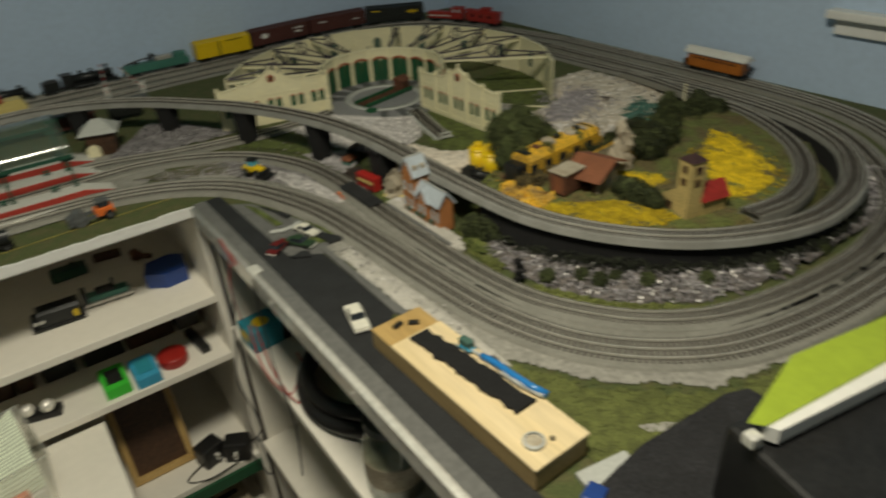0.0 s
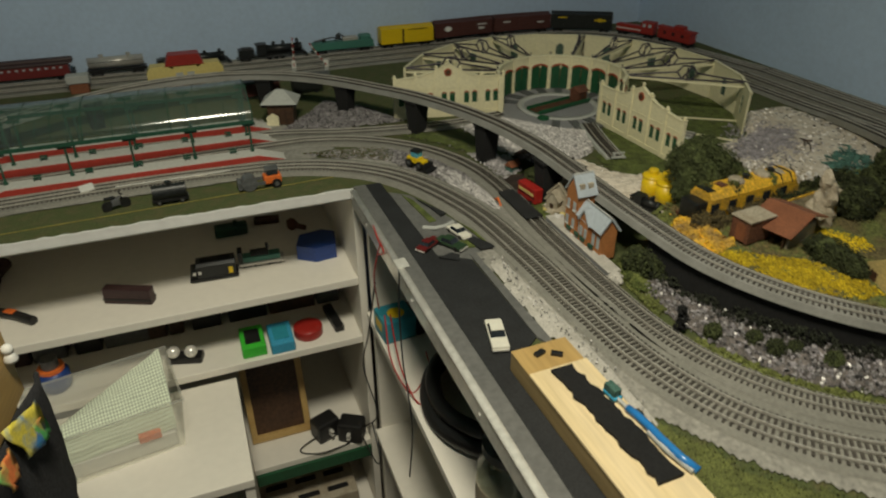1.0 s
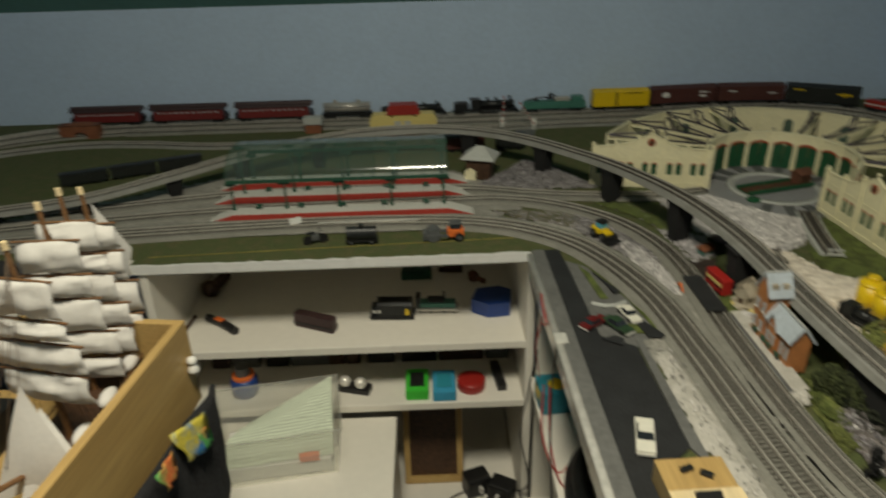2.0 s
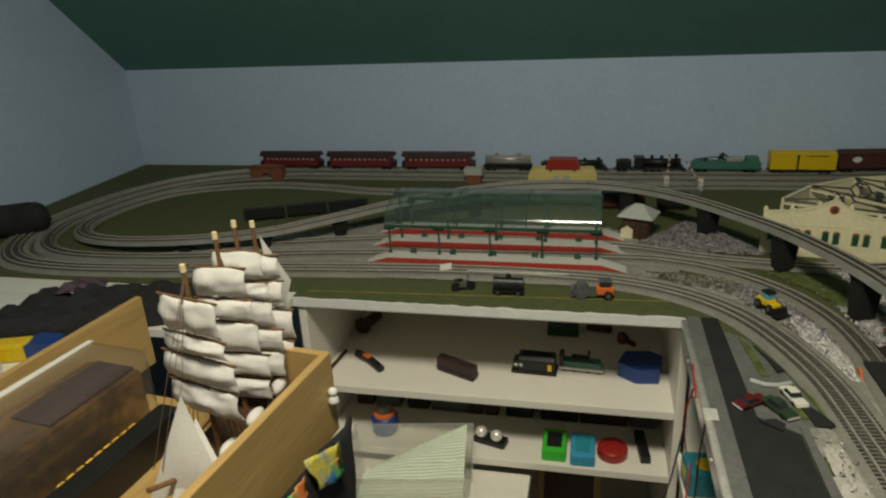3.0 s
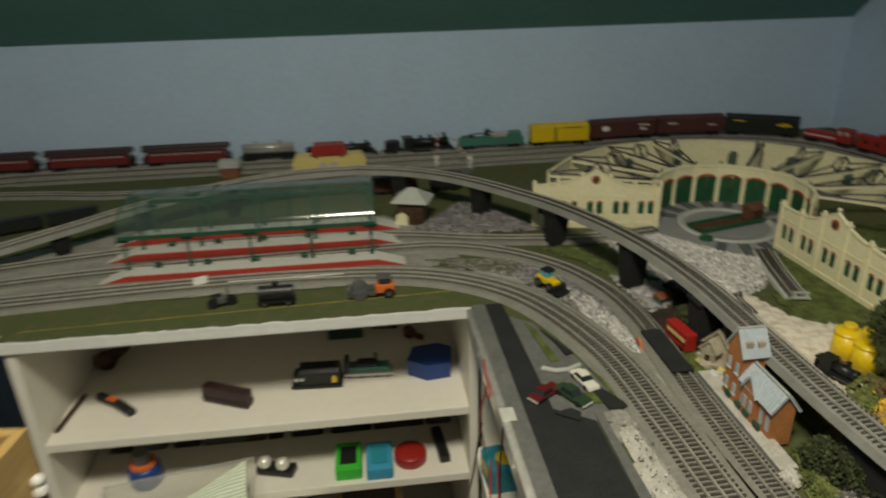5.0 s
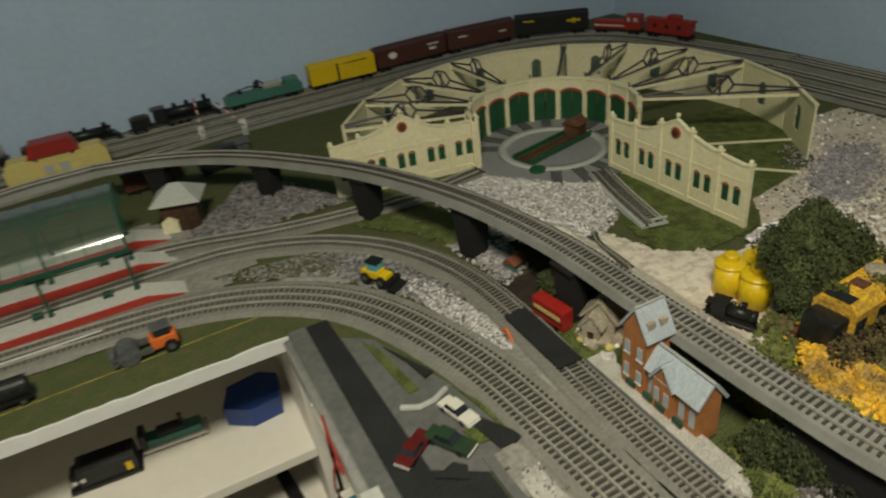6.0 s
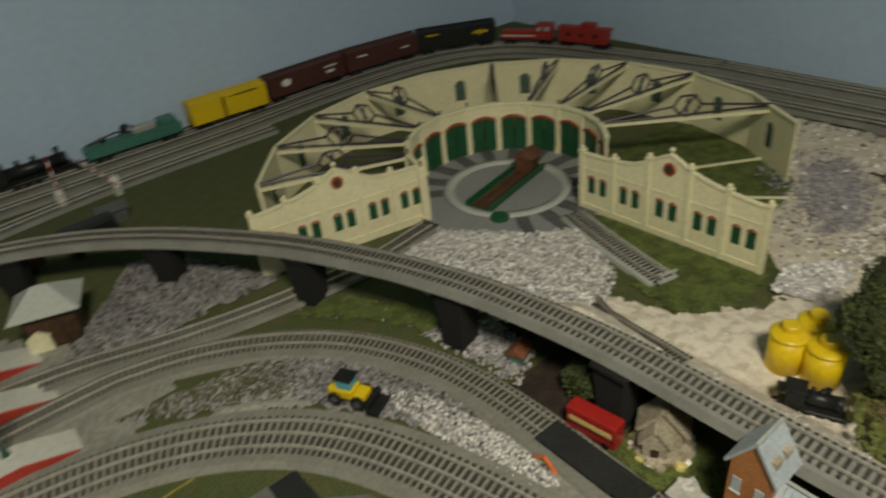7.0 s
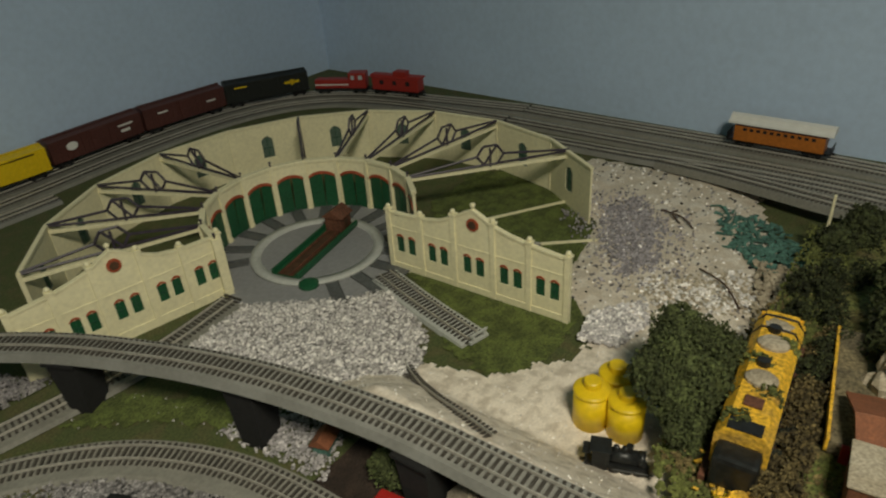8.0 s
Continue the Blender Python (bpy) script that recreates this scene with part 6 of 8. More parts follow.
for x in (-0.014, 0.012):
    wheel_pair(digger, x, 0.0075, 0.0105)

roller = thing("tractor_roller", pose(-0.152, 0.058, 0.0005, 0, 0, 2), "orange toy tractor with a grey drum", "toy vehicle")
part("bonnet", Mesh().box(0.004, 0.036, -0.010, 0.010, 0.008, 0.024, c=0.003), TRACTOR, roller)
part("cab", Mesh().box(0.010, 0.030, -0.009, 0.009, 0.024, 0.034, c=0.002), GLASS_DARK, roller)
part("cab_roof", Mesh().box(0.008, 0.032, -0.0105, 0.0105, 0.034, 0.0365, c=0.001), GREY_METAL, roller, "dull grey cab roof")
part("drum", Mesh().cyl(-0.022, -0.012, 0.014, 0.0135, 0.024, "y", seg=24), GREY_METAL, roller, "dull grey drum")
part("frame", Mesh().box(-0.040, 0.006, -0.013, -0.0105, 0.010, 0.016).box(-0.040, 0.006, 0.0105, 0.013, 0.010, 0.016).box(-0.042, -0.036, -0.013, 0.013, 0.006, 0.020), GREY_METAL, roller)
wheel_pair(roller, 0.026, 0.0085, 0.0115)

tank = thing("toy_tank_wagon", pose(-0.309, 0.054, 0.0005) @ Matrix.Diagonal((1, 1.1, 1.25, 1)), "dark toy tank wagon standing on the grass", "toy vehicle")
part("tank", Mesh().cyl(-0.028, 0, 0.017, 0.0105, 0.056, "x", seg=20).cyl(0, 0, 0.024, 0.005, 0.008, seg=12), ENGINE, tank)
part("frame", Mesh().box(-0.030, 0.030, -0.009, 0.009, 0.005, 0.009), BLACK, tank)
for x in (-0.019, 0.019):
    wheel_pair(tank, x, 0.0045, 0.0085, 0.002)
bike = thing("toy_motorcycle", pose(-0.397, 0.060, 0.0005, 0, 0, 20) @ Matrix.Scale(1.5, 4), "dark toy motorcycle parked on the grass", "toy vehicle")
for x in (-0.010, 0.010):
    part("wheel", Mesh().cyl(x, -0.0012, 0.006, 0.006, 0.0024, "y", seg=16), BLACK, bike)
part("frame", Mesh().tube([(-0.010, 0, 0.006), (-0.003, 0, 0.013), (0.006, 0, 0.014), (0.010, 0, 0.006)], 0.0014, 6).tube([(0.007, -0.006, 0.019), (0.006, 0, 0.017), (0.007, 0.006, 0.019)], 0.0008, 5), ENGINE, bike)
part("engine", Mesh().box(-0.005, 0.004, -0.003, 0.003, 0.005, 0.013, c=0.001), GREY_METAL, bike)
part("saddle", Mesh().box(-0.012, 0.0, -0.0025, 0.0025, 0.014, 0.0165, c=0.001), BLACK, bike)
single("paper_scrap", Mesh().box(-0.012, 0.012, -0.012, 0.012, 0.0, 0.004, c=0.001), PAPER, "small white block lying on the track", "scrap", m=pose(-0.448, 0.141, 0.0112, 4, -5, 12))
single("steel_rod", Mesh().tube([(-0.40, 0.128, 0.0125), (-0.20, 0.129, 0.0125)], 0.0016, 8), STEEL, "thin bright metal rod lying on the rails", "rod")


def car(m, L, mat, label):
    ob = thing("toy_car", m, label, "toy car", "parked toy cars")
    w = 0.0105 * L / 0.055
    k = L / 0.055
    part("body", Mesh().box(-L / 2, L / 2, -w, w, 0.003 * k, 0.0095 * k, c=0.002), mat, ob)
    part("cabin", Mesh().add([(-0.016 * k, -w * 0.88, 0.0093 * k), (0.010 * k, -w * 0.88, 0.0093 * k), (0.010 * k, w * 0.88, 0.0093 * k), (-0.016 * k, w * 0.88, 0.0093 * k), (-0.012 * k, -w * 0.72, 0.0155 * k), (0.004 * k, -w * 0.72, 0.0155 * k), (0.004 * k, w * 0.72, 0.0155 * k), (-0.012 * k, w * 0.72, 0.0155 * k)],
                             [(3, 2, 1, 0), (4, 5, 6, 7), (0, 1, 5, 4), (1, 2, 6, 5), (2, 3, 7, 6), (3, 0, 4, 7)]), GLASS_DARK, ob, "dark glazed cabin")
    part("roof", Mesh().box(-0.0125 * k, 0.0045 * k, -w * 0.75, w * 0.75, 0.0153 * k, 0.0165 * k, c=0.0005), mat, ob)
    part("bumper", Mesh().box(-L / 2 - 0.0012, -L / 2 + 0.001, -w * 0.95, w * 0.95, 0.0035 * k, 0.0055 * k), STEEL, ob)
    part("bumper", Mesh().box(L / 2 - 0.001, L / 2 + 0.0012, -w * 0.95, w * 0.95, 0.0035 * k, 0.0055 * k), STEEL, ob)
    for x in (-0.017 * k, 0.017 * k):
        for s in (-1, 1):
            part("wheel", Mesh().cyl(x, s * w * 0.9 - 0.001, 0.004 * k, 0.004 * k, 0.002, "y", seg=14), BLACK, ob)


car(pose(0.060, -0.505, 0.003, 0, 0, -104), 0.058, CAR_WHITE, "white toy saloon car on the black road")
car(pose(0.058, -0.260, 0.003, 0, 0, 35), 0.046, CAR_RED, "dark red toy car at the car park")
car(pose(0.091, -0.270, 0.003, 0, 0, -60), 0.050, CAR_GREEN, "dark green toy car at the car park")
car(pose(0.116, -0.240, 0.003, 0, 0, -75), 0.046, CAR_WHITE, "cream toy car at the car park")
for poly in ([(0.060, -0.300), (0.086, -0.318), (0.092, -0.303), (0.082, -0.293)], [(0.128, -0.302), (0.152, -0.302), (0.150, -0.290), (0.122, -0.240), (0.117, -0.248)], [(0.092, -0.100), (0.122, -0.170), (0.110, -0.175), (0.104, -0.140)]):
    single("asphalt_scrap", Mesh().prism(poly, 0.0048, 0.0065, "z"), ASPHALT, "scrap of black road sheet", "road sheet")
single("plaster_ridge", Mesh().tube([(0.070, -0.200, 0.004), (0.086, -0.212, 0.006), (0.104, -0.210, 0.005), (0.122, -0.200, 0.004)], 0.0035, 8), PALE_GREY, "pale crumpled tape ridge in the car park", "tape")
mark = single("barrier", Mesh().tube([(0.222, -0.145, 0.001), (0.222, -0.160, 0.012), (0.222, -0.175, 0.001)], 0.0018, 6), TRACTOR, "small orange barrier beside the crossing", "barrier")


# ---- quarry, trees, wreck ----
for i, (x, y) in enumerate(((0.479, -0.240), (0.513, -0.250), (0.483, -0.274))):
    s = thing("storage_tank", pose(x, y, 0.004), "bright yellow plastic storage tank", "storage tank", "yellow storage tanks")
    part("shell", Mesh().cyl(0, 0, 0, 0.0175, 0.040, seg=28), YELLOW, s, "", True)
    part("lid", Mesh().lathe(0, 0, 0.040, [(0.0183, 0), (0.0183, 0.0025), (0.017, 0.004), (0.0085, 0.0065), (0.0085, 0.013), (0.0075, 0.014)], 28), YELLOW, s)
steam(pose(0.435, -0.284, 0.007, 0, 0, -68) @ Matrix.Scale(0.60, 4), 0.090, 0.050, ENGINE, "small black steam engine standing in the rubble")


def tree(name, m, blobs, mat, leaf, seed, label, trunk=0.02, per=300):
    ob = thing(name, m, label, "tree" if name == "model_tree" else "bush", "model trees" if name == "model_tree" else "model bushes")
    part("trunk", Mesh().cyl(0, 0, 0, 0.004, trunk, r2=0.0025, seg=8).tube([(0, 0, trunk * 0.6), (0.008, 0.004, trunk * 1.3)], 0.0015, 5).tube([(0, 0, trunk * 0.7), (-0.007, 0.005, trunk * 1.4)], 0.0015, 5), DARK_WOOD, ob)
    core = Mesh()
    for x, y, z, r in blobs:
        core.ball(x, y, z, r * 0.82, seg=12, rough=0.5)
    part("crown", clumps(blobs, leaf * 0.68, seed, int(per * 1.9)), mat, ob)
    part("inner_crown", core, mat, ob, "dark inner foliage")


tree("model_tree", pose(0.521, -0.317, 0.002) @ Matrix.Diagonal((1.05, 1.05, 1.18, 1)), [(-0.040, 0.018, 0.078, 0.021), (-0.020, 0.012, 0.086, 0.024), (0.008, 0.018, 0.088, 0.023), (0.020, 0.0, 0.070, 0.028), (-0.010, -0.010, 0.065, 0.028), (-0.035, -0.002, 0.060, 0.024), (0.040, -0.010, 0.058, 0.022), (0.0, 0.0, 0.040, 0.028), (-0.030, -0.014, 0.034, 0.022), (0.035, 0.005, 0.040, 0.024), (-0.050, -0.012, 0.046, 0.016), (0.010, -0.020, 0.030, 0.022), (-0.045, -0.020, 0.022, 0.016)], LEAF, 0.0030, 21, "big dark green model tree with a dense crown", 0.03, 600)
tree("model_tree", pose(0.680, -0.470, 0.038), [(0, 0, 0.026, 0.028), (0.022, 0.010, 0.030, 0.026), (-0.018, 0.012, 0.028, 0.024), (0.004, 0.0, 0.044, 0.020)], LEAF, 0.0034, 22, "dark green model tree on the quarry ground", per=600)
tree("model_tree", pose(0.745, -0.452, 0.036), [(0, 0, 0.030, 0.026), (0.006, 0.004, 0.056, 0.023), (0.0, 0.0, 0.080, 0.017), (0.002, 0.0, 0.094, 0.010)], LEAF, 0.0036, 24, "tall dark green model tree", per=500)
tree("model_tree", pose(0.930, -0.390, 0.012), [(0, 0, 0.03, 0.030), (-0.03, 0.02, 0.026, 0.026), (0.03, -0.02, 0.028, 0.026), (0, 0, 0.05, 0.022)], LEAF, 0.0040, 25, "dark green model tree by the signal", per=450)
tree("model_tree", pose(0.325, -0.455, 0.002), [(0, 0, 0.022, 0.024), (-0.012, 0.02, 0.020, 0.020), (0.010, -0.018, 0.018, 0.020)], LEAF, 0.0040, 26, "dark bushy tree at the viaduct's end", per=500)
tree("model_bush", pose(0.536, -0.566, 0.040), [(0.002, 0.032, 0.012, 0.017), (0.0, 0.015, 0.016, 0.020), (0.0, -0.004, 0.015, 0.020), (0.001, -0.022, 0.013, 0.018), (0.002, -0.036, 0.010, 0.014)], LEAF, 0.0030, 27, "dark green hedge beside the church", 0.005, 350)
tree("model_bush", pose(0.312, -0.128, 0.001), [(0, 0, 0.022, 0.019), (-0.004, -0.010, 0.030, 0.016), (0.006, 0.008, 0.016, 0.018)], LEAF, 0.0032, 28, "dark hedge under the viaduct", 0.006, 400)
for k, (x, y, r) in enumerate(((0.312, -0.600, 0.0105), (0.352, -0.628, 0.0095), (0.360, -0.655, 0.0110), (0.383, -0.662, 0.0095), (0.372, -0.588, 0.0100), (0.408, -0.697, 0.0105), (0.47, -0.745, 0.0105), (0.56, -0.785, 0.011), (0.66, -0.80, 0.010))):
    tree("model_bush", pose(x, y, 0.004), [(0, 0, r * 0.8, r), (r * 0.3, 0, r, r * 0.8)], LEAF, 0.0026, 40 + k, "small round green bush among the stream stones", 0.004, 220)
post = thing("dark_shrub", pose(0.282, -0.575, 0.004), "thin dark wire shrub by the stream", "bush", "model bushes")
part("stem", Mesh().cyl(0, 0, 0, 0.002, 0.034, seg=6), MATT_BLACK, post)
part("crown", clumps([(0, 0, 0.008, 0.007), (0.002, 0, 0.02, 0.006), (0, 0.001, 0.032, 0.005)], 0.003, 61, 90), MATT_BLACK, post)
stones("grass_tufts", [(0.275, -0.60), (0.295, -0.60), (0.34, -0.69), (0.42, -0.77), (0.45, -0.795), (0.42, -0.79), (0.34, -0.725), (0.29, -0.65)], LEAF_LIGHT, "olive grass tufts along the stream bank", 1500, 0.0038, 31, 0.004, category="grass")
stones("grass_tufts", [(0.285, -0.44), (0.315, -0.44), (0.320, -0.52), (0.275, -0.54)], LEAF_LIGHT, "olive grass tufts by the station", 700, 0.0036, 32, 0.004, category="grass")
stones("grass_tufts", [(0.40, -0.34), (0.46, -0.31), (0.52, -0.36), (0.50, -0.45), (0.39, -0.47)], LEAF_LIGHT, "rough olive and yellow undergrowth", 1500, 0.0045, 33, 0.030, category="grass")
stones("debris", [(0.99, -0.19), (0.99, -0.25), (0.96, -0.305), (0.91, -0.35), (0.82, -0.36), (0.83, -0.30), (0.87, -0.245)], LEAF_TEAL, "blue-green foam splinters beside the line", 260, 0.0042, 34, 0.010, category="debris", long=3.2)
for pts in ([(0.935, -0.128, 0.010), (0.920, -0.165, 0.014), (0.900, -0.190, 0.010)], [(0.945, -0.150, 0.010), (0.925, -0.148, 0.013), (0.905, -0.170, 0.010)], [(0.80, -0.235, 0.010), (0.77, -0.275, 0.016), (0.735, -0.305, 0.010)]):
    single("twig", Mesh().tube([p for p, _ in spline(pts, 0.004)], 0.0013, 5), DARK_WOOD, "thin dark twig lying on the gravel", "twig", group="twigs on the gravel")
stones("debris", [(0.70, -0.33), (0.85, -0.29), (0.88, -0.37), (0.72, -0.40)], STONE, "pale stone chips and foam scraps", 500, 0.006, 35, 0.012, category="debris")
stones("undergrowth", [(0.44, -0.32), (0.62, -0.31), (0.84, -0.36), (0.84, -0.46), (0.60, -0.47), (0.42, -0.42)], BROWN_WEED, "brown dry undergrowth round the wreck", 4200, 0.0036, 76, 0.034, category="undergrowth")
stones("undergrowth", [(0.70, -0.34), (0.95, -0.33), (1.0, -0.42), (0.80, -0.48), (0.62, -0.46)], LEAF_LIGHT, "olive undergrowth on the quarry ground", 3600, 0.0036, 77, 0.036, category="undergrowth")
stones("debris", [(0.40, -0.36), (0.55, -0.33), (0.66, -0.36), (0.60, -0.44), (0.44, -0.43)], RUST_ORANGE, "orange wreck scraps in the undergrowth", 150, 0.0032, 78, 0.038, category="debris", long=1.6)
stones("undergrowth", [(0.385, -0.40), (0.56, -0.42), (0.60, -0.52), (0.56, -0.60), (0.45, -0.57), (0.395, -0.50)], BROWN_WEED, "dry brown undergrowth round the shed", 2600, 0.0040, 82, 0.040, category="undergrowth")
stones("flower_field", [(0.385, -0.40), (0.43, -0.37), (0.50, -0.40), (0.49, -0.46), (0.41, -0.48)], FLOWER, "yellow undergrowth crumbs round the wreck", 900, 0.0028, 36, 0.036, category="flowers")


rnd = random.Random(93)
tangle = [(rnd.uniform(0.60, 0.96), 0.0, rnd.uniform(0.046, 0.060), rnd.uniform(0.007, 0.015)) for _ in range(46)]
tangle = [(x, -0.405 - 0.012 * math.sin(x * 31) + rnd.uniform(-0.012, 0.05) * (1 if x > 0.7 else 0.25), z - (0.022 if x > 0.86 else 0.006), r) for x, _, z, r in tangle]
tagged(single("undergrowth", clumps(tangle, 0.0022, 94, 170), LEAF, "tangled dark green growth round the derelict stock", "undergrowth"), kind="stuff")
brambles = [(rnd.uniform(0.43, 0.70), rnd.uniform(-0.418, -0.396), rnd.uniform(0.038, 0.052), rnd.uniform(0.005, 0.010)) for _ in range(34)]
tagged(single("undergrowth", clumps(brambles, 0.0020, 95, 120), BROWN_WEED, "brown brambles between the derelict stock", "undergrowth"), kind="stuff")


def wreck(m, L, label, roofed=True):
    """An abandoned, overgrown diesel engine."""
    ob = thing("derelict_engine", m, label, "locomotive", "derelict engines")
    part("body", Mesh().prism([(-0.017, 0.008), (0.017, 0.008), (0.017, 0.038), (0.011, 0.047), (-0.011, 0.047), (-0.017, 0.038)], -L / 2 + 0.02, L / 2 - 0.012, "x"), RUST_ORANGE, ob)
    part("nose", Mesh().prism([(L / 2 - 0.014, 0.008), (L / 2 + 0.004, 0.008), (L / 2 + 0.002, 0.024), (L / 2 - 0.014, 0.046)], -0.015, 0.015, "y"), RUST_ORANGE, ob)
    part("windscreen", Mesh().prism([(L / 2 - 0.0135, 0.044), (L / 2 - 0.0005, 0.028), (L / 2 + 0.0008, 0.0285), (L / 2 - 0.012, 0.046)], -0.013, 0.013, "y"), GLASS_DARK, ob)
    part("nose_panel", Mesh().box(-L / 2 + 0.0195, -L / 2 + 0.034, -0.0105, 0.0105, 0.0472, 0.0480, c=0.0003), ENGINE, ob, "black hood panel")
    part("hood", Mesh().box(-L / 2 - 0.004, -L / 2 + 0.020, -0.014, 0.014, 0.008, 0.036, c=0.004), ENGINE, ob, "black burnt hood")
    for x in (L * 0.30, L * 0.40):
        part("roof_band", Mesh().tube([(x, -0.0172, 0.036), (x, -0.0112, 0.0475), (x, 0, 0.0482), (x, 0.0112, 0.0475), (x, 0.0172, 0.036)], 0.0012, 6), BLACK, ob)
    part("hatch", Mesh().box(-L * 0.26, -L * 0.20, -0.006, 0.006, 0.0472, 0.0492, c=0.0006), RUST, ob)
    part("roof_stain", Mesh().ball(L * 0.34, 0, 0.0465, 0.010, 0.25, 12, 0.5), STONE, ob, "grey dusty roof cap")
    for x in (-L * 0.08, L * 0.18):
        part("roof_fan", Mesh().lathe(x, 0, 0.0465, [(0.011, 0), (0.011, 0.003), (0.008, 0.006), (0.001, 0.007)], 16), STONE, ob, "pale roof fan housing")
        part("exhaust", Mesh().cyl(x + 0.022, 0.002, 0.0465, 0.0045, 0.006, seg=12), ENGINE, ob)
    for s in (-1, 1):
        part("walkway", Mesh().box(-L / 2, L / 2, s * 0.018 - 0.002, s * 0.018 + 0.002, 0.006, 0.010), RUST, ob)
        for k in range(5):
            x = -L * 0.36 + k * L * 0.17
            part("grille", Mesh().box(x - 0.008, x + 0.008, s * 0.0172 - 0.0005, s * 0.0172 + 0.0005, 0.018, 0.032), GLASS_DARK, ob)
    wheels(ob, (-L / 2 + 0.035, L / 2 - 0.035))
    part("moss", clumps([(x, 0.006 * (-1) ** k, 0.042, 0.010) for k, x in enumerate((-0.07, -0.03, 0.01, 0.045))], 0.0030, 71, 120), LEAF_LIGHT, ob, "moss and weeds")


rnd = random.Random(61)
brush_ = [(rnd.uniform(0.42, 0.60), rnd.uniform(-0.425, -0.400), rnd.uniform(0.034, 0.052), rnd.uniform(0.006, 0.013)) for _ in range(34)]
tagged(single("undergrowth", clumps(brush_, 0.0028, 62, 150), BROWN_WEED, "dry brown brush grown up against the wreck", "undergrowth"), kind="stuff")
tagged(single("undergrowth", clumps([(x + 0.010, y + 0.006, z - 0.004, r * 0.9) for x, y, z, r in brush_[::2]], 0.0026, 63, 130), DARK_GROWTH, "dark growth against the wreck", "undergrowth"), kind="stuff")
wreck(pose(0.547, -0.372, 0.030, 0, 0, 5) @ Matrix.Diagonal((1, 1.28, 1.15, 1)), 0.214, "weathered orange derelict engine overgrown with weeds")
flat = thing("derelict_flat_car", pose(0.603, -0.446, 0.036, 0, 0, 8), "rotten grey flat car with a red end", "flat car", "derelict engines")
part("deck", Mesh().box(-0.085, 0.085, -0.024, 0.024, 0.008, 0.024, c=0.003), ROTTEN, flat)
for s in (-1, 1):
    part("side_rail", Mesh().box(-0.085, 0.085, s * 0.0245 - 0.0012, s * 0.0245 + 0.0012, 0.012, 0.026), RUST_ORANGE, flat)
part("end", Mesh().box(-0.090, -0.085, -0.020, 0.014, 0.006, 0.024, c=0.001), TAPE_RED, flat, "red end")
van = thing("derelict_van", pose(0.478, -0.470, 0.040, 0, 0, 6), "faded brown derelict goods van", "goods van", "derelict engines")
part("body", Mesh().box(-0.024, 0.024, -0.016, 0.016, 0.006, 0.040, c=0.001), RUST, van)
part("roof", Mesh().box(-0.026, 0.026, -0.018, 0.018, 0.040, 0.043, c=0.001), STONE, van, "pale brown roof")
part("door", Mesh().box(-0.0245, -0.024, -0.010, 0.006, 0.008, 0.034), TERRACOTTA, van)
wheels(flat, (-0.055, 0.055))
stones("debris", [(0.385, -0.42), (0.42, -0.38), (0.46, -0.40), (0.44, -0.48), (0.40, -0.49)], RUST_ORANGE, "heap of orange wreck parts", 420, 0.0062, 37, 0.042, category="debris", long=1.7)

cabin = thing("quarry_shed", pose(0.530, -0.481, 0.038, 0, 0, -75) @ Matrix.Diagonal((0.80, 1.20, 0.85, 1)), "open stone shed with a terracotta roof", "model building")
part("wall", Mesh().box(-0.034, -0.030, -0.030, 0.030, 0, 0.040).box(-0.034, 0.034, 0.026, 0.030, 0, 0.040).box(0.030, 0.034, -0.030, 0.030, 0, 0.036), STONE, cabin)
part("roof", slope(slope(Mesh(), (-0.044, -0.040, 0.034), (0.044, -0.040, 0.034), (0.044, 0.004, 0.058), (-0.044, 0.004, 0.058)), (-0.044, 0.040, 0.040), (0.044, 0.040, 0.040), (0.044, 0.004, 0.058), (-0.044, 0.004, 0.058)), TERRACOTTA, cabin, "terracotta tiled roof")
for x in (-0.028, 0.028):
    part("post", Mesh().cyl(x, -0.034, 0, 0.0018, 0.036, seg=8), DARK_WOOD, cabin)
part("barrel", Mesh().cyl(0.0, -0.020, 0, 0.006, 0.014, seg=12), DARK_WOOD, cabin)
single("rock_pillar", Mesh().ball(0.612, -0.466, 0.058, 0.021, 1.2, 16, 0.7).ball(0.615, -0.468, 0.088, 0.016, 1.6, 16, 0.7).ball(0.610, -0.465, 0.110, 0.010, 1.4, 12, 0.7), STONE, "tall rough stone pillar", "rock")
church = thing("church", pose(0.554, -0.645, 0.041, 0, 0, -13), "small pale yellow church with a square tower", "model building")
part("tower", Mesh().box(-0.0135, 0.0135, -0.0135, 0.0135, 0, 0.090, c=0.001), CHURCH, church)
part("tower_cap", Mesh().add([(-0.015, -0.015, 0.090), (0.015, -0.015, 0.090), (0.015, 0.015, 0.090), (-0.015, 0.015, 0.090), (0, 0, 0.101)], [(3, 2, 1, 0), (0, 1, 4), (1, 2, 4), (2, 3, 4), (3, 0, 4)]), ROOF_DARK, church, "dark pyramid cap")
part("nave", Mesh().prism([(-0.014, 0), (0.014, 0), (0.014, 0.026), (0.0, 0.044), (-0.014, 0.026)], 0.0136, 0.060, "x"), CHURCH, church)
part("porch", Mesh().prism([(-0.044, 0), (-0.0137, 0), (-0.0137, 0.042), (-0.044, 0.020)], -0.010, 0.010, "y", pose(0, 0, 0, 0, 0, -90)), CHURCH, church)
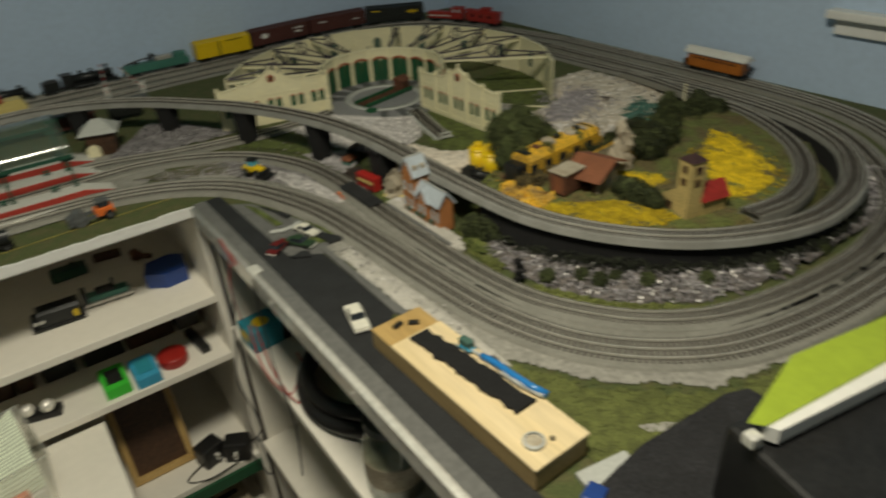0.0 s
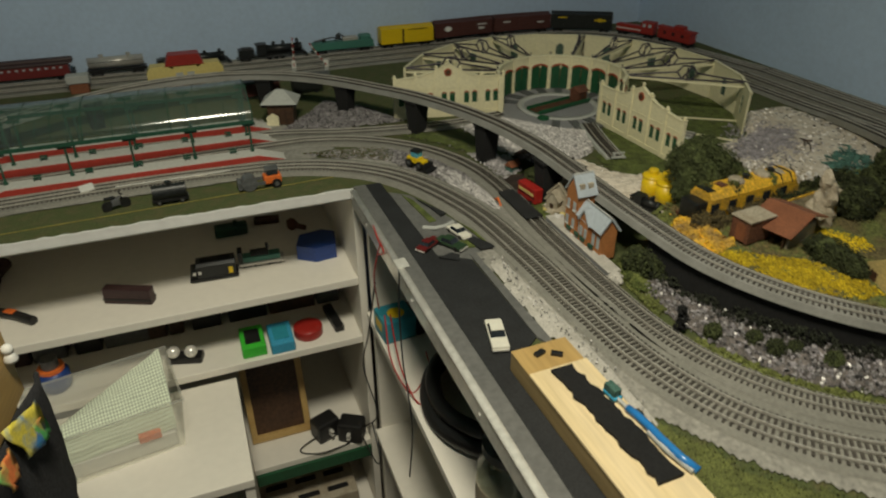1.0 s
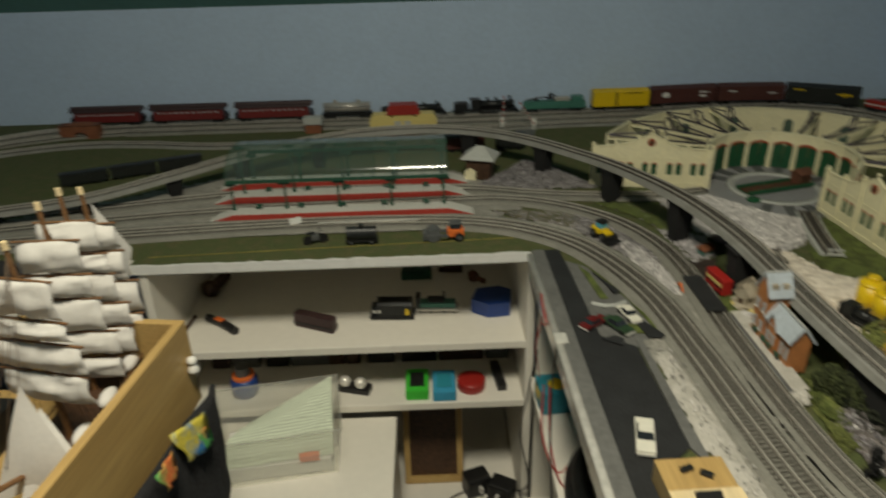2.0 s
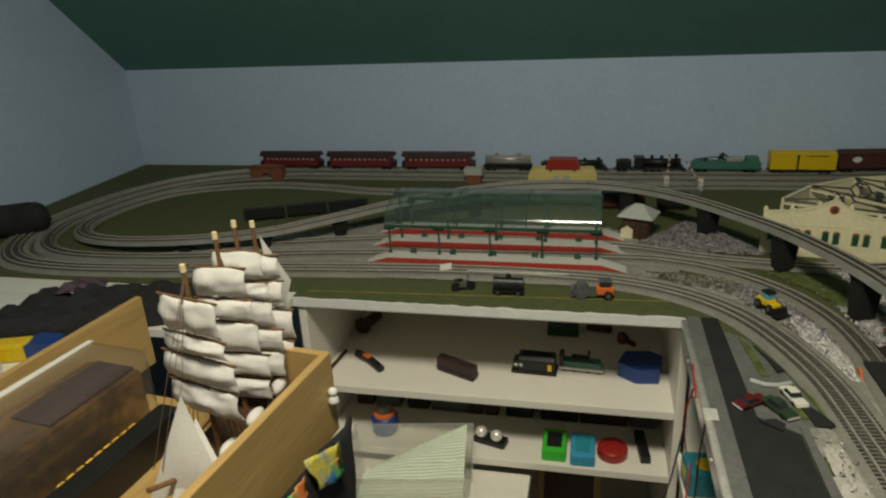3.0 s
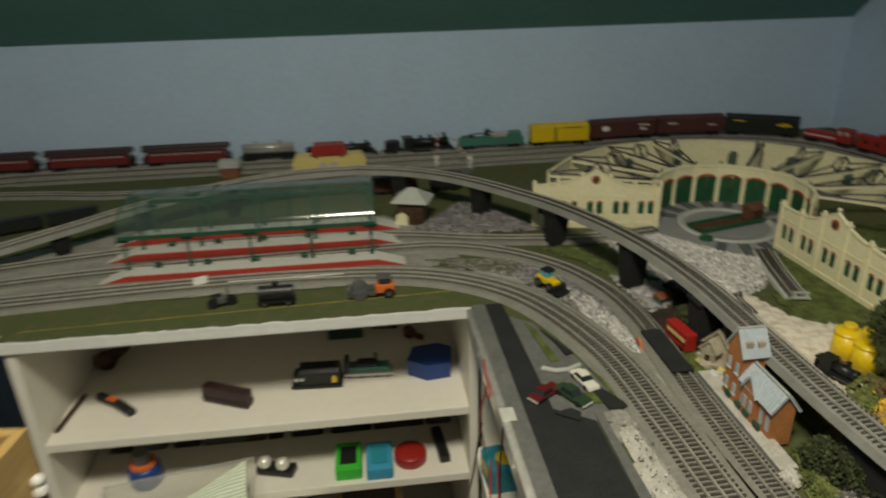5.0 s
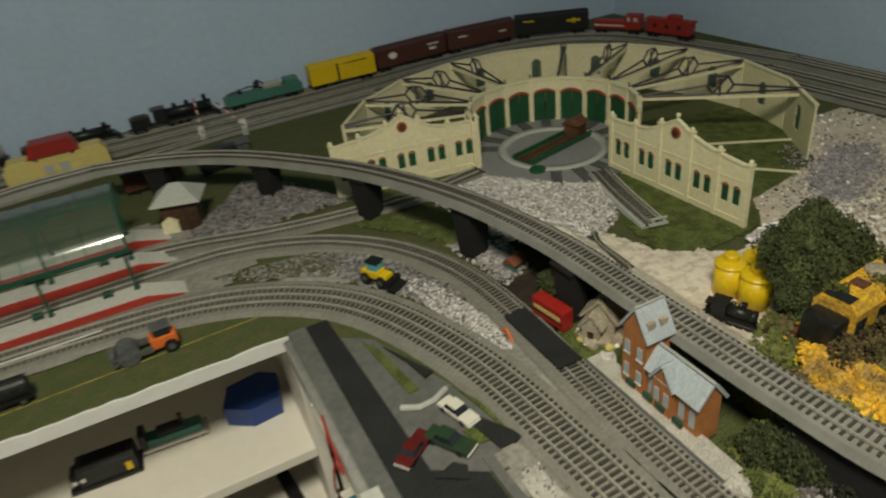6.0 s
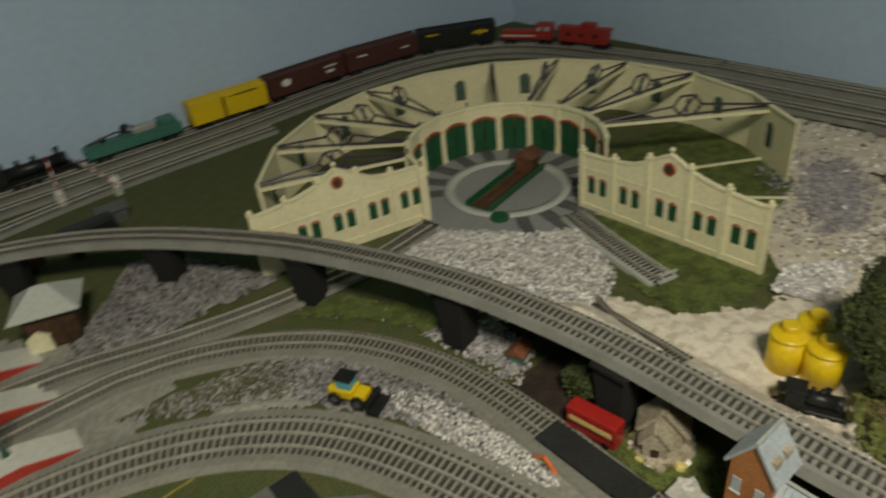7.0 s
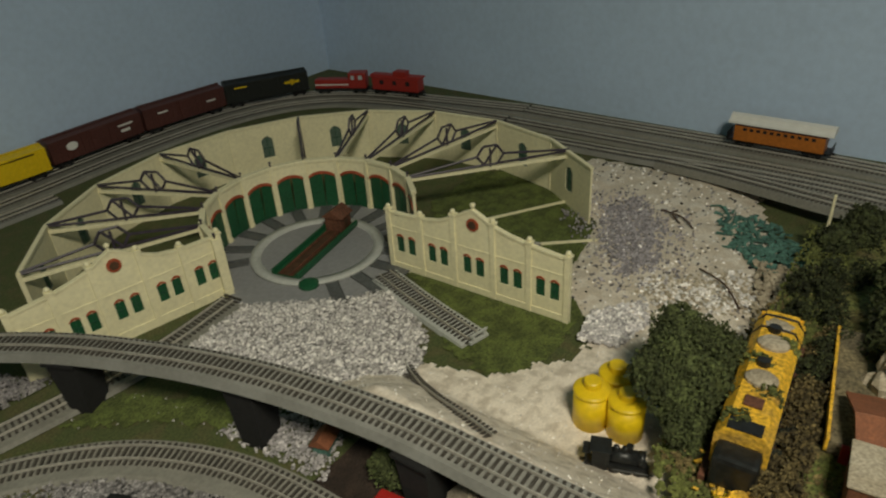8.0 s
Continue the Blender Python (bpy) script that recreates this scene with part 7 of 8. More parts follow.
part("nave_roof", slope(slope(Mesh(), (0.012, -0.017, 0.023), (0.063, -0.017, 0.023), (0.063, 0, 0.046), (0.012, 0, 0.046)), (0.012, 0.017, 0.023), (0.063, 0.017, 0.023), (0.063, 0, 0.046), (0.012, 0, 0.046)), ENGINE_RED, church, "red roof")
for z in (0.052, 0.072):
    part("louvre", Mesh().box(-0.005, 0.005, -0.0144, -0.0130, z, z + 0.011).box(-0.0144, -0.0130, -0.005, 0.005, z, z + 0.011), DARK_WOOD, church, "dark tower opening")
part("door", Mesh().box(-0.0112, -0.0098, 0.022, 0.034, 0.0, 0.014), DARK_WOOD, church)

mast = thing("signal_mast", pose(0.935, -0.352, 0.004), "pale wooden signal mast", "signal")
part("pole", Mesh().cyl(0, 0, 0, 0.0024, 0.085, r2=0.0018, seg=8), CREAM, mast)
part("base", Mesh().box(-0.007, 0.007, -0.007, 0.007, 0, 0.004, c=0.001), STONE, mast)
roll = thing("black_bag", pose(-1.655, 0.235, 0.0, 0, 0, 30), "black zipped bag leaning against the wall", "bag")
part("bag", Mesh().cyl(-0.07, 0, 0.042, 0.041, 0.17, "x", seg=20).ball(0.10, 0, 0.042, 0.040, 1.0, 16, 0.2).ball(-0.07, 0, 0.042, 0.040, 1.0, 16, 0.2), DARK_CLOTH, roll, "", True)


# ---- timber block on the road with its clutter ----
block = thing("timber_block", pose(0.089, -0.707, 0.003, 0, 0, 1.5), "pale pine board block beside the road", "timber block")
# core painted dark for its shaded sides; a lighter skin covers the exposed top
part("core", Mesh().box(-0.036, 0.036, -0.145, 0.143, 0.0, 0.0265, c=0.0015), SHADED_TIMBER, block, "grained timber with shade painted into its dark tone")
part("end_top", Mesh().box(-0.0362, 0.0362, 0.0985, 0.1432, 0.0267, 0.0278, c=0.0005), PINE_SIDE, block, "varnished top of the timber end, lighter than its shade-toned sides")
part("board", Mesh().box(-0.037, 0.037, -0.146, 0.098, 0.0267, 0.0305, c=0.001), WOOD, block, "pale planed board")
rnd = random.Random(5)
left_edge = [(-0.013 + rnd.uniform(-0.0025, 0.0025), 0.086 - 0.0075 * k) for k in range(24)]
right_edge = [(0.014 + rnd.uniform(-0.0025, 0.0025), 0.084 - 0.0075 * k) for k in range(24)]
single("black_strip", Mesh().prism(right_edge + left_edge[::-1], 0, 0.0045, "z"), MATT_BLACK, "torn strip of black foam track bed on the timber block", "foam strip", m=pose(0.094, -0.701, 0.0336, 0, 0, 6))
brush = thing("toothbrush", pose(0.121, -0.727, 0.0336, 0, 0, -83), "clear blue toothbrush lying on the timber block", "toothbrush")
part("handle", Mesh().tube([(-0.030, 0.0, 0.004), (-0.015, 0.001, 0.005), (0.0, 0.0, 0.006), (0.020, -0.002, 0.007), (0.045, -0.002, 0.007), (0.064, 0.002, 0.005)], 0.0042, 10), TOOTH, brush, "", True)
part("grip", Mesh().tube([(0.005, -0.004, 0.004), (0.030, -0.006, 0.005), (0.062, -0.002, 0.004)], 0.0030, 8), PALE_GREY, brush, "grey rubber grip")
part("neck", Mesh().tube([(-0.048, 0, 0.004), (-0.030, 0, 0.004)], 0.0022, 8), PALE_GREY, brush)
part("head", Mesh().box(-0.064, -0.044, -0.0055, 0.0055, 0.002, 0.006, c=0.0015), SKY_BLUE, brush)
part("bristles", Mesh().box(-0.063, -0.046, -0.0048, 0.0048, 0.006, 0.015, c=0.001), LEAF_TEAL, brush, "green bristles")
lens = thing("glass_disc", pose(0.078, -0.827, 0.0336), "small round lens in a pale ring", "lens")
part("ring", Mesh().lathe(0, 0, 0, [(0.0115, 0), (0.0115, 0.004), (0.009, 0.005), (0.009, 0.0)], 28), PALE_GREY, lens)
part("disc", Mesh().cyl(0, 0, 0.0005, 0.0088, 0.002, seg=28), STONE, lens)
for x, y, a in ((0.070, -0.592, 20), (0.088, -0.600, -35)):
    single("black_clip", Mesh().box(-0.007, 0.007, -0.0035, 0.0035, 0, 0.005, c=0.001), BLACK, "small black plastic clip on the timber block", "clip", m=pose(x + 0.008, y + 0.011, 0.0297, 0, 0, a), group="black clips")
single("screw_cap", Mesh().cyl(0, 0, 0, 0.0025, 0.003, seg=12), BLACK, "tiny black cap on the timber block", "cap", m=pose(0.095, -0.835, 0.0336))
single("glass_slab", Mesh().box(-0.03, 0.03, -0.03, 0.03, 0, 0.006, c=0.001), PALE_GREY, "grey plastic slab on the grass", "slab", m=pose(0.125, -0.897, 0.0005, 0, 0, -10))
single("blue_block", Mesh().box(-0.012, 0.012, -0.010, 0.010, 0, 0.010, c=0.003), BLUE, "bright blue plastic block on a slab", "block", m=pose(0.094, -0.893, 0.0031, 0, 0, 20))
case_ = thing("black_case", pose(0.284, -1.072, 0.0005, 0, 0, -14), "black case at the corner of the layout", "case")
part("body", Mesh().box(-0.13, 0.28, -0.11, 0.085, 0, 0.098, c=0.006), BLACK, case_)
card = thing("lime_card", pose(0.256, -0.988, 0.1045, 0, 0, -10), "lime green card with a white edge lying on the case", "card")
part("sheet", Mesh().prism([(-0.085, -0.006), (0.012, 0.034), (0.14, 0.030), (0.14, -0.010), (-0.075, -0.016)], 0.016, 0.0175, "z"), LIME_CARD, card, "lime green face")
part("edge", Mesh().prism([(-0.075, -0.012), (0.14, -0.006), (0.14, -0.026), (-0.068, -0.024)], 0.0, 0.0155, "z"), PAPER, card, "white folded edge")
part("clip", Mesh().box(-0.092, -0.080, -0.020, -0.008, 0.0, 0.012, c=0.002), STEEL, card, "bright metal clip")
# flat dark outline just above the grass, beside the case
single("dark_patch", Mesh().prism([(0.10, -0.93), (0.10, -0.889), (0.175, -0.880), (0.304, -0.889), (0.33, -0.90), (0.33, -0.97), (0.13, -0.99)], 0.0068, 0.0085, "z"), DARK_CLOTH, "flat dark brown patch on the grass", "board")


# ---- bookcase contents ----
SH1, SH2, SH3, DESK = -0.198, -0.343, -0.643, -0.370
eng = thing("engine_shell", pose(-0.262, 0.110, SH1, 0, 0, -3), "black boxy engine shell with pale lamps on the shelf", "engine shell")
part("body", Mesh().prism([(-0.017, 0.008), (0.017, 0.008), (0.017, 0.034), (0.012, 0.040), (-0.012, 0.040), (-0.017, 0.034)], -0.033, 0.040, "x"), ENGINE, eng)
part("hood", Mesh().box(-0.045, -0.033, -0.013, 0.013, 0.008, 0.028, c=0.003), ENGINE, eng)
part("running_board", Mesh().box(-0.048, 0.044, -0.020, 0.020, 0.004, 0.008, c=0.001), BLACK, eng)
part("roof_opening", Mesh().box(-0.025, 0.032, -0.009, 0.009, 0.0402, 0.0412), MATT_BLACK, eng, "black roof opening")
for x in (-0.038, -0.028):
    part("lamp", Mesh().box(x - 0.003, x + 0.003, -0.0185, -0.0168, 0.018, 0.024, c=0.0005), PAPER, eng, "pale lamp")
part("number_panel", Mesh().box(0.026, 0.034, -0.0178, -0.0170, 0.012, 0.026), YELLOW, eng, "yellow printed panel")
wheels(eng, (-0.022, 0.024), 0.004)
tend = thing("engine_chassis", pose(-0.170, 0.125, SH1, 0, 0, -4), "green and silver engine chassis on the shelf", "engine chassis")
part("frame", Mesh().box(-0.045, 0.045, -0.015, 0.015, 0.006, 0.012, c=0.001), SILVER, tend, "silver frame")
part("boiler", Mesh().box(-0.036, 0.038, -0.011, 0.011, 0.012, 0.024, c=0.002), ENGINE_GREEN, tend, "sea green motor block")
part("motor", Mesh().cyl(-0.020, 0, 0.026, 0.009, 0.036, "x", seg=16), BLACK, tend)
part("cab", Mesh().box(-0.045, -0.036, -0.013, 0.013, 0.012, 0.038, c=0.001), ENGINE, tend)
part("chimney", Mesh().cyl(0.014, 0, 0.034, 0.003, 0.012, seg=10), ENGINE, tend)
wheels(tend, (-0.025, 0.025))
shell = thing("coach_shell", pose(-0.420, 0.075, SH1, 0, 0, -24), "dark brown upturned coach shell", "coach shell")
part("shell", Mesh().box(-0.045, 0.045, -0.010, 0.010, 0.0, 0.032, c=0.002), ROOF_DARK, shell)
part("rim", Mesh().box(-0.046, 0.046, -0.011, -0.0095, 0.008, 0.012).box(-0.046, 0.046, 0.0095, 0.011, 0.008, 0.012), BLACK, shell)
knife = thing("folding_tool", pose(-0.615, 0.088, SH1, 0, 0, -38), "black folding tool with red markings", "tool")
part("handle", Mesh().tube([(-0.045, 0, 0.009), (0.0, 0.003, 0.010), (0.045, 0, 0.008)], 0.0085, 10), BLACK, knife)
part("marking", Mesh().box(-0.015, 0.005, -0.006, 0.006, 0.018, 0.0195), TRACTOR, knife, "orange-red marking")
single("blue_box", Mesh().prism([(-0.045, -0.015), (-0.010, -0.040), (0.035, -0.035), (0.045, 0.020), (0.020, 0.038), (-0.030, 0.030)], 0, 0.032, "z"), BLUE, "dark blue angular plastic box", "plastic box", m=pose(-0.055, 0.128, SH1) @ Matrix.Diagonal((0.98, 1.0, 1.0, 1)))
single("dark_stick", Mesh().tube([(-0.692, 0.030, SH1 + 0.0042), (-0.682, 0.130, SH1 + 0.0042)], 0.004, 8), DARK_WOOD, "thin dark stick lying at the shelf end", "stick")
single("brown_shoe_tree", Mesh().ball(0, 0, 0.018, 0.02, 0.9, 12, 0.2).tube([(0, 0, 0.016), (0.05, 0.03, 0.02)], 0.013, 8), DARK_WOOD, "dark brown wooden piece at the shelf end", "wood piece", m=pose(-0.672, 0.225, SH1, 0, 0, 40))
single("dark_loco_shell", Mesh().box(-0.035, 0.035, -0.015, 0.015, 0, 0.022, c=0.004).cyl(0.01, 0, 0.02, 0.005, 0.010, seg=10), CAST_GREEN, "dark green engine body deep on the shelf", "engine body", m=pose(-0.215, 0.275, SH1))
single("brown_part", Mesh().box(-0.028, 0.028, -0.010, 0.010, 0, 0.014, c=0.003), DARK_WOOD, "brown model part on the shelf", "model part", m=pose(-0.135, 0.30, SH1, 0, 0, -8))
single("red_part", Mesh().ball(0, 0, 0.012, 0.013, 1, 10, 0.3).tube([(0, 0, 0.01), (0.025, -0.02, 0.008)], 0.006, 8), RUST, "rust red model part on the shelf", "model part", m=pose(-0.085, 0.25, SH1))
for x, y, mat, lab in ((-0.218, 0.055, LIME, "bright green plastic box with a black inlay"), (-0.162, 0.048, SKY_BLUE, "sky blue plastic box with a printed lid")):
    b = thing("small_box", pose(x, y, SH2), lab, "plastic box", "small boxes on the shelf")
    part("body", Mesh().box(-0.024, 0.024, -0.045, 0.030, 0, 0.026, c=0.004), mat, b)
    part("lid_panel", Mesh().box(-0.015, 0.015, -0.032, 0.014, 0.0261, 0.0285, c=0.001), BLACK if mat == LIME else TEAL_BOX, b)
tape = thing("tape_roll", pose(-0.104, 0.050, SH2), "roll of red tape", "tape")
part("roll", Mesh().lathe(0, 0, 0, [(0.013, 0), (0.029, 0), (0.030, 0.002), (0.030, 0.018), (0.029, 0.020), (0.013, 0.020)], 32), TAPE_RED, tape, "", True)
part("core", Mesh().lathe(0, 0, 0.0005, [(0.011, 0), (0.0128, 0), (0.0128, 0.0185), (0.011, 0.0185)], 28), PAPER, tape, "pale core")
single("black_remote", Mesh().box(-0.010, 0.010, -0.045, 0.045, 0, 0.016, c=0.003), BLACK, "slim black remote on the shelf", "remote", m=pose(-0.045, 0.075, SH2, 0, 0, 6))
lamp_ = thing("desk_clamp", pose(-0.350, 0.052, SH2, 0, 0, -16), "black clamp with two bright metal balls", "clamp")
part("base", Mesh().box(-0.035, 0.035, -0.014, 0.014, 0, 0.014, c=0.003), BLACK, lamp_)
for x in (-0.018, 0.016):
    part("metal_ball", Mesh().ball(x, -0.006, 0.026, 0.0125, seg=18), STEEL, lamp_, "bright metal ball", True)
pot = thing("blue_pot", pose(-0.580, 0.056, SH2) @ Matrix.Scale(0.85, 4), "dark blue pot with a red rim", "pot")
part("pot", Mesh().lathe(0, 0, 0, [(0.026, 0), (0.033, 0.012), (0.033, 0.045), (0.026, 0.052)], 24), BLUE, pot, "", True)
part("rim", Mesh().lathe(0, 0, 0.052, [(0.020, 0), (0.027, 0), (0.027, 0.008), (0.020, 0.008)], 24), TRACTOR, pot, "orange-red rim")
part("stopper", Mesh().cyl(0, 0, 0.055, 0.018, 0.028, seg=16), GREY_METAL, pot)
# dark clutter boxes, some added to deepen the shade at the shelf's back
for x, w, h, mat in ((-0.655, 0.04, 0.03, ROOF_DARK), (-0.53, 0.05, 0.05, BLACK), (-0.455, 0.09, 0.048, GREY_METAL), (-0.40, 0.04, 0.04, DARK_WOOD), (-0.30, 0.06, 0.085, BLACK), (-0.12, 0.10, 0.07, DARK_WOOD), (-0.60, 0.06, 0.075, GREY_METAL), (-0.362, 0.03, 0.09, DARK_WOOD), (-0.215, 0.08, 0.085, BLACK), (-0.04, 0.05, 0.09, GREY_METAL)):
    single("dark_box", Mesh().box(-w / 2, w / 2, -0.02, 0.03, 0, h, c=0.004), mat, "dark box in the shade of the shelf", "box", m=pose(x, 0.165, SH2), group="boxes in the shade")

tub = thing("plastic_tub", pose(-0.478, -0.104, DESK, 0, 0, 9), "frosted clear plastic tub holding cloth and papers", "plastic tub")
def tub_wall(a0, b0, a1, b1, z0, z1, t):
    o = [(-a0, -b0, z0), (a0, -b0, z0), (a0, b0, z0), (-a0, b0, z0), (-a1, -b1, z1), (a1, -b1, z1), (a1, b1, z1), (-a1, b1, z1)]
    i = [(x - math.copysign(t, x), y - math.copysign(t, y), z + (t if z == z0 else 0)) for x, y, z in o]
    return Mesh().add(o + i, [(3, 2, 1, 0), (0, 1, 5, 4), (1, 2, 6, 5), (2, 3, 7, 6), (3, 0, 4, 7), (8, 9, 10, 11), (9, 8, 12, 13), (10, 9, 13, 14), (11, 10, 14, 15), (8, 11, 15, 12), (4, 5, 13, 12), (5, 6, 14, 13), (6, 7, 15, 14), (7, 4, 12, 15)])
tub_shell = part("tub", tub_wall(0.104, 0.068, 0.117, 0.080, 0.001, 0.112, 0.0016), BIN, tub)
part("rim", Mesh().tube([(-0.118, -0.081, 0.111), (0.118, -0.081, 0.111), (0.118, 0.081, 0.111), (-0.118, 0.081, 0.111), (-0.118, -0.081, 0.111)], 0.0026, 8), BIN, tub, "rolled rim")
tub_shell.visible_shadow = False
cl = thing("check_cloth", pose(-0.478, -0.104, DESK, 0, 0, 9), "pale green checked cloth folded in the tub", "cloth")


def fold_sheet(p, q, r, t, bow, n=12):
    """A soft sheet between the lines p-q and r-t, bowed upwards and rippled a little."""
    p, q, r, t = (Vector(v) for v in (p, q, r, t))
    vs = []
    for j in range(n + 1):
        for i in range(n + 1):
            a, b = i / n, j / n
            v = p.lerp(q, a).lerp(r.lerp(t, a), b)
            v.z += bow * math.sin(math.pi * b) + 0.003 * noise.noise(Vector((a * 5, b * 3, bow * 90)))
            vs.append(v)
    k = len(vs)
    fs = [(j * (n + 1) + i, j * (n + 1) + i + 1, (j + 1) * (n + 1) + i + 1, (j + 1) * (n + 1) + i) for j in range(n) for i in range(n)]
    return Mesh().add(vs + [v - Vector((0, 0, 0.0015)) for v in vs], fs + [tuple(k + i for i in reversed(f)) for f in fs])


part("front_fold", fold_sheet((-0.096, -0.056, 0.036), (0.098, -0.058, 0.040), (-0.092, -0.012, 0.066), (0.103, 0.006, 0.090), 0.004), GINGHAM, cl, "", True)
part("back_fold", fold_sheet((-0.092, -0.010, 0.063), (0.103, 0.008, 0.086), (-0.050, 0.030, 0.066), (0.106, 0.066, 0.122), 0.003), GINGHAM, cl, "", True)
single("paper_stack", Mesh().box(-0.098, 0.098, -0.052, 0.052, 0, 0.030, c=0.002), PAPER, "white papers lying in the tub", "papers", m=pose(-0.478, -0.112, DESK + 0.0040, 0, 0, 7))
single("red_packet", Mesh().box(-0.018, 0.018, -0.006, 0.006, 0, 0.014, c=0.002), TRACTOR, "small red packet in the tub", "packet", m=pose(-0.415, -0.155, DESK + 0.0345, 0, 0, 7))

pic = thing("picture_frame", pose(-0.190, 0.085, SH3, -14, 0, 0), "wooden picture frame leaning in the lower shelf", "picture frame")
for a, b, c, d in ((-0.068, 0.068, 0.0, 0.016), (-0.068, 0.068, 0.222, 0.238), (-0.068, -0.054, 0.016, 0.222), (0.054, 0.068, 0.016, 0.222)):
    part("frame_rail", Mesh().box(a, b, -0.010, 0.006, c, d, c=0.002), PINE_SIDE, pic)
part("panel", Mesh().box(-0.054, 0.054, 0.0, 0.003, 0.016, 0.222), DARK_WOOD, pic, "dark brown panel")
for x, y, a in ((-0.094, 0.050, 20), (-0.038, 0.022, -30)):
    ad = thing("power_adapter", pose(x, y, SH3, 0, 0, a) @ Matrix.Scale(1.3, 4), "black plug-in power adapter", "power adapter", "power adapters")
    part("body", Mesh().box(-0.022, 0.022, -0.017, 0.017, 0, 0.040, c=0.005), BLACK, ad)
    part("pin", Mesh().box(-0.003, 0.003, -0.026, -0.017, 0.016, 0.018).box(-0.003, 0.003, -0.026, -0.017, 0.024, 0.026), STEEL, ad)
for k, pts in enumerate(([(-0.05, 0.0, SH3 + 0.004), (-0.12, -0.004, SH3 + 0.003), (-0.16, 0.02, SH3 + 0.004), (-0.10, 0.05, SH3 + 0.01)], [(-0.02, 0.01, SH3 + 0.03), (0.012, -0.03, SH3 + 0.10), (-0.012, -0.04, SH3 + 0.25), (-0.010, -0.10, -0.26), (-0.008, -0.17, -0.10)], [(-0.02, -0.01, SH3 + 0.02), (-0.012, -0.09, SH3 + 0.02), (-0.012, -0.13, SH3 + 0.08), (-0.012, -0.08, SH3 + 0.13)])):
    single("cable", Mesh().tube([p for p, _ in spline(pts, 0.006)], 0.0016, 6), BLACK, "thin black cable hanging below the shelf", "cable", group="black cables")
single("green_board", Mesh().box(-0.262, -0.001, -0.002, 0.01, -0.030, 0.0), DOOR_GREEN, "dark green strip under the lower shelf", "strip", m=pose(0, -0.003, SH3 - 0.018))
dark = thing("cardboard_tray", pose(-0.16, 0.03, -0.86), "brown cardboard tray with dark slots", "tray")
part("tray", Mesh().box(-0.11, 0.12, -0.03, 0.24, 0, 0.06, c=0.003), STONE, dark)
for k in range(3):
    for j in range(3):
        part("slot", Mesh().box(-0.09 + 0.07 * k, -0.04 + 0.07 * k, -0.01 + 0.05 * j, 0.004 + 0.05 * j, 0.0601, 0.062), BLACK, dark)
# the tray's ledge
single("lower_shelf", Mesh().box(-0.70, -0.001, 0.0, 0.40, -0.877, -0.861, c=0.002), WHITE, "white laminate bottom shelf of the bookcase", "shelf")

SIDE = -0.258
batt = thing("lantern_battery", pose(0.030, -0.120, SIDE, 0, 0, 5), "teal lantern battery with yellow print", "battery")
part("case", Mesh().box(-0.024, 0.040, -0.030, 0.030, 0, 0.048, c=0.005), TEAL_BOX, batt)
part("print", Mesh().cyl(0.008, -0.004, 0.0481, 0.016, 0.0006, seg=24).box(-0.0246, -0.024, -0.012, 0.016, 0.020, 0.038), YELLOW, batt, "yellow print")
part("side_panel", Mesh().box(0.0402, 0.058, -0.029, 0.029, 0, 0.044, c=0.004), BLACK, batt, "black end")
for pts, mat, lab in (([(0.01, -0.15, -0.19), (-0.006, -0.24, -0.22), (0.01, -0.29, -0.255), (0.04, -0.27, -0.254), (0.06, -0.24, -0.25)], RED_WIRE, "red hook-up wire on the shelf"),
                      ([(0.02, -0.152, -0.19), (0.004, -0.26, -0.22), (0.015, -0.32, -0.255), (0.05, -0.30, -0.254), (0.07, -0.20, -0.25)], RED_WIRE, "red hook-up wire on the shelf"),
                      ([(-0.006, -0.215, -0.001), (-0.009, -0.20, -0.03), (-0.012, -0.18, -0.09), (0.006, -0.13, -0.19)], RED_WIRE, "red wire taped at the metal edge"),
                      ([(-0.006, -0.31, 0.001), (-0.010, -0.315, -0.05), (-0.012, -0.33, -0.15), (-0.010, -0.36, -0.26), (-0.012, -0.34, -0.40)], BLACK, "black wire hanging from the metal edge"),
                      ([(-0.004, -0.165, 0.004), (-0.008, -0.20, 0.0035), (-0.009, -0.24, -0.004), (-0.009, -0.20, -0.03)], RED_WIRE, "red wire taped at the metal edge")):
    single("wire", Mesh().tube([p for p, _ in spline(pts, 0.005)], 0.0013, 6), mat, lab, "wire", group="loose wires")
for y in (-0.292,):
    single("silver_tape", Mesh().box(-0.0062, 0.012, y - 0.013, y + 0.013, 0.0036, 0.0046).box(-0.0062, -0.0045, y - 0.010, y + 0.010, -0.012, 0.0044), STEEL, "piece of silver tape over the metal edge", "tape", group="silver tape pieces")
hoop = thing("flexible_hose", pose(0.130, -0.365, SIDE), "coiled black rubber hose on the shelf", "hose")
ringpts = [(0.105 * math.cos(a), 0.125 * math.sin(a), 0.0155 + 0.006 * math.sin(2 * a) ** 2) for a in [2 * math.pi * k / 60 for k in range(61)]]
part("coil", Mesh().tube(ringpts, 0.0145, 14), BLACK, hoop, "", True)
part("coil", Mesh().tube([(x * 0.97 + 0.004, y * 0.93, z + 0.026) for x, y, z in ringpts[4:44]], 0.0125, 14), BLACK, hoop, "upper turn of the hose", True)
jar = thing("glass_jar", pose(0.057, -0.566, SIDE), "large clear glass jar with dark contents", "jar")
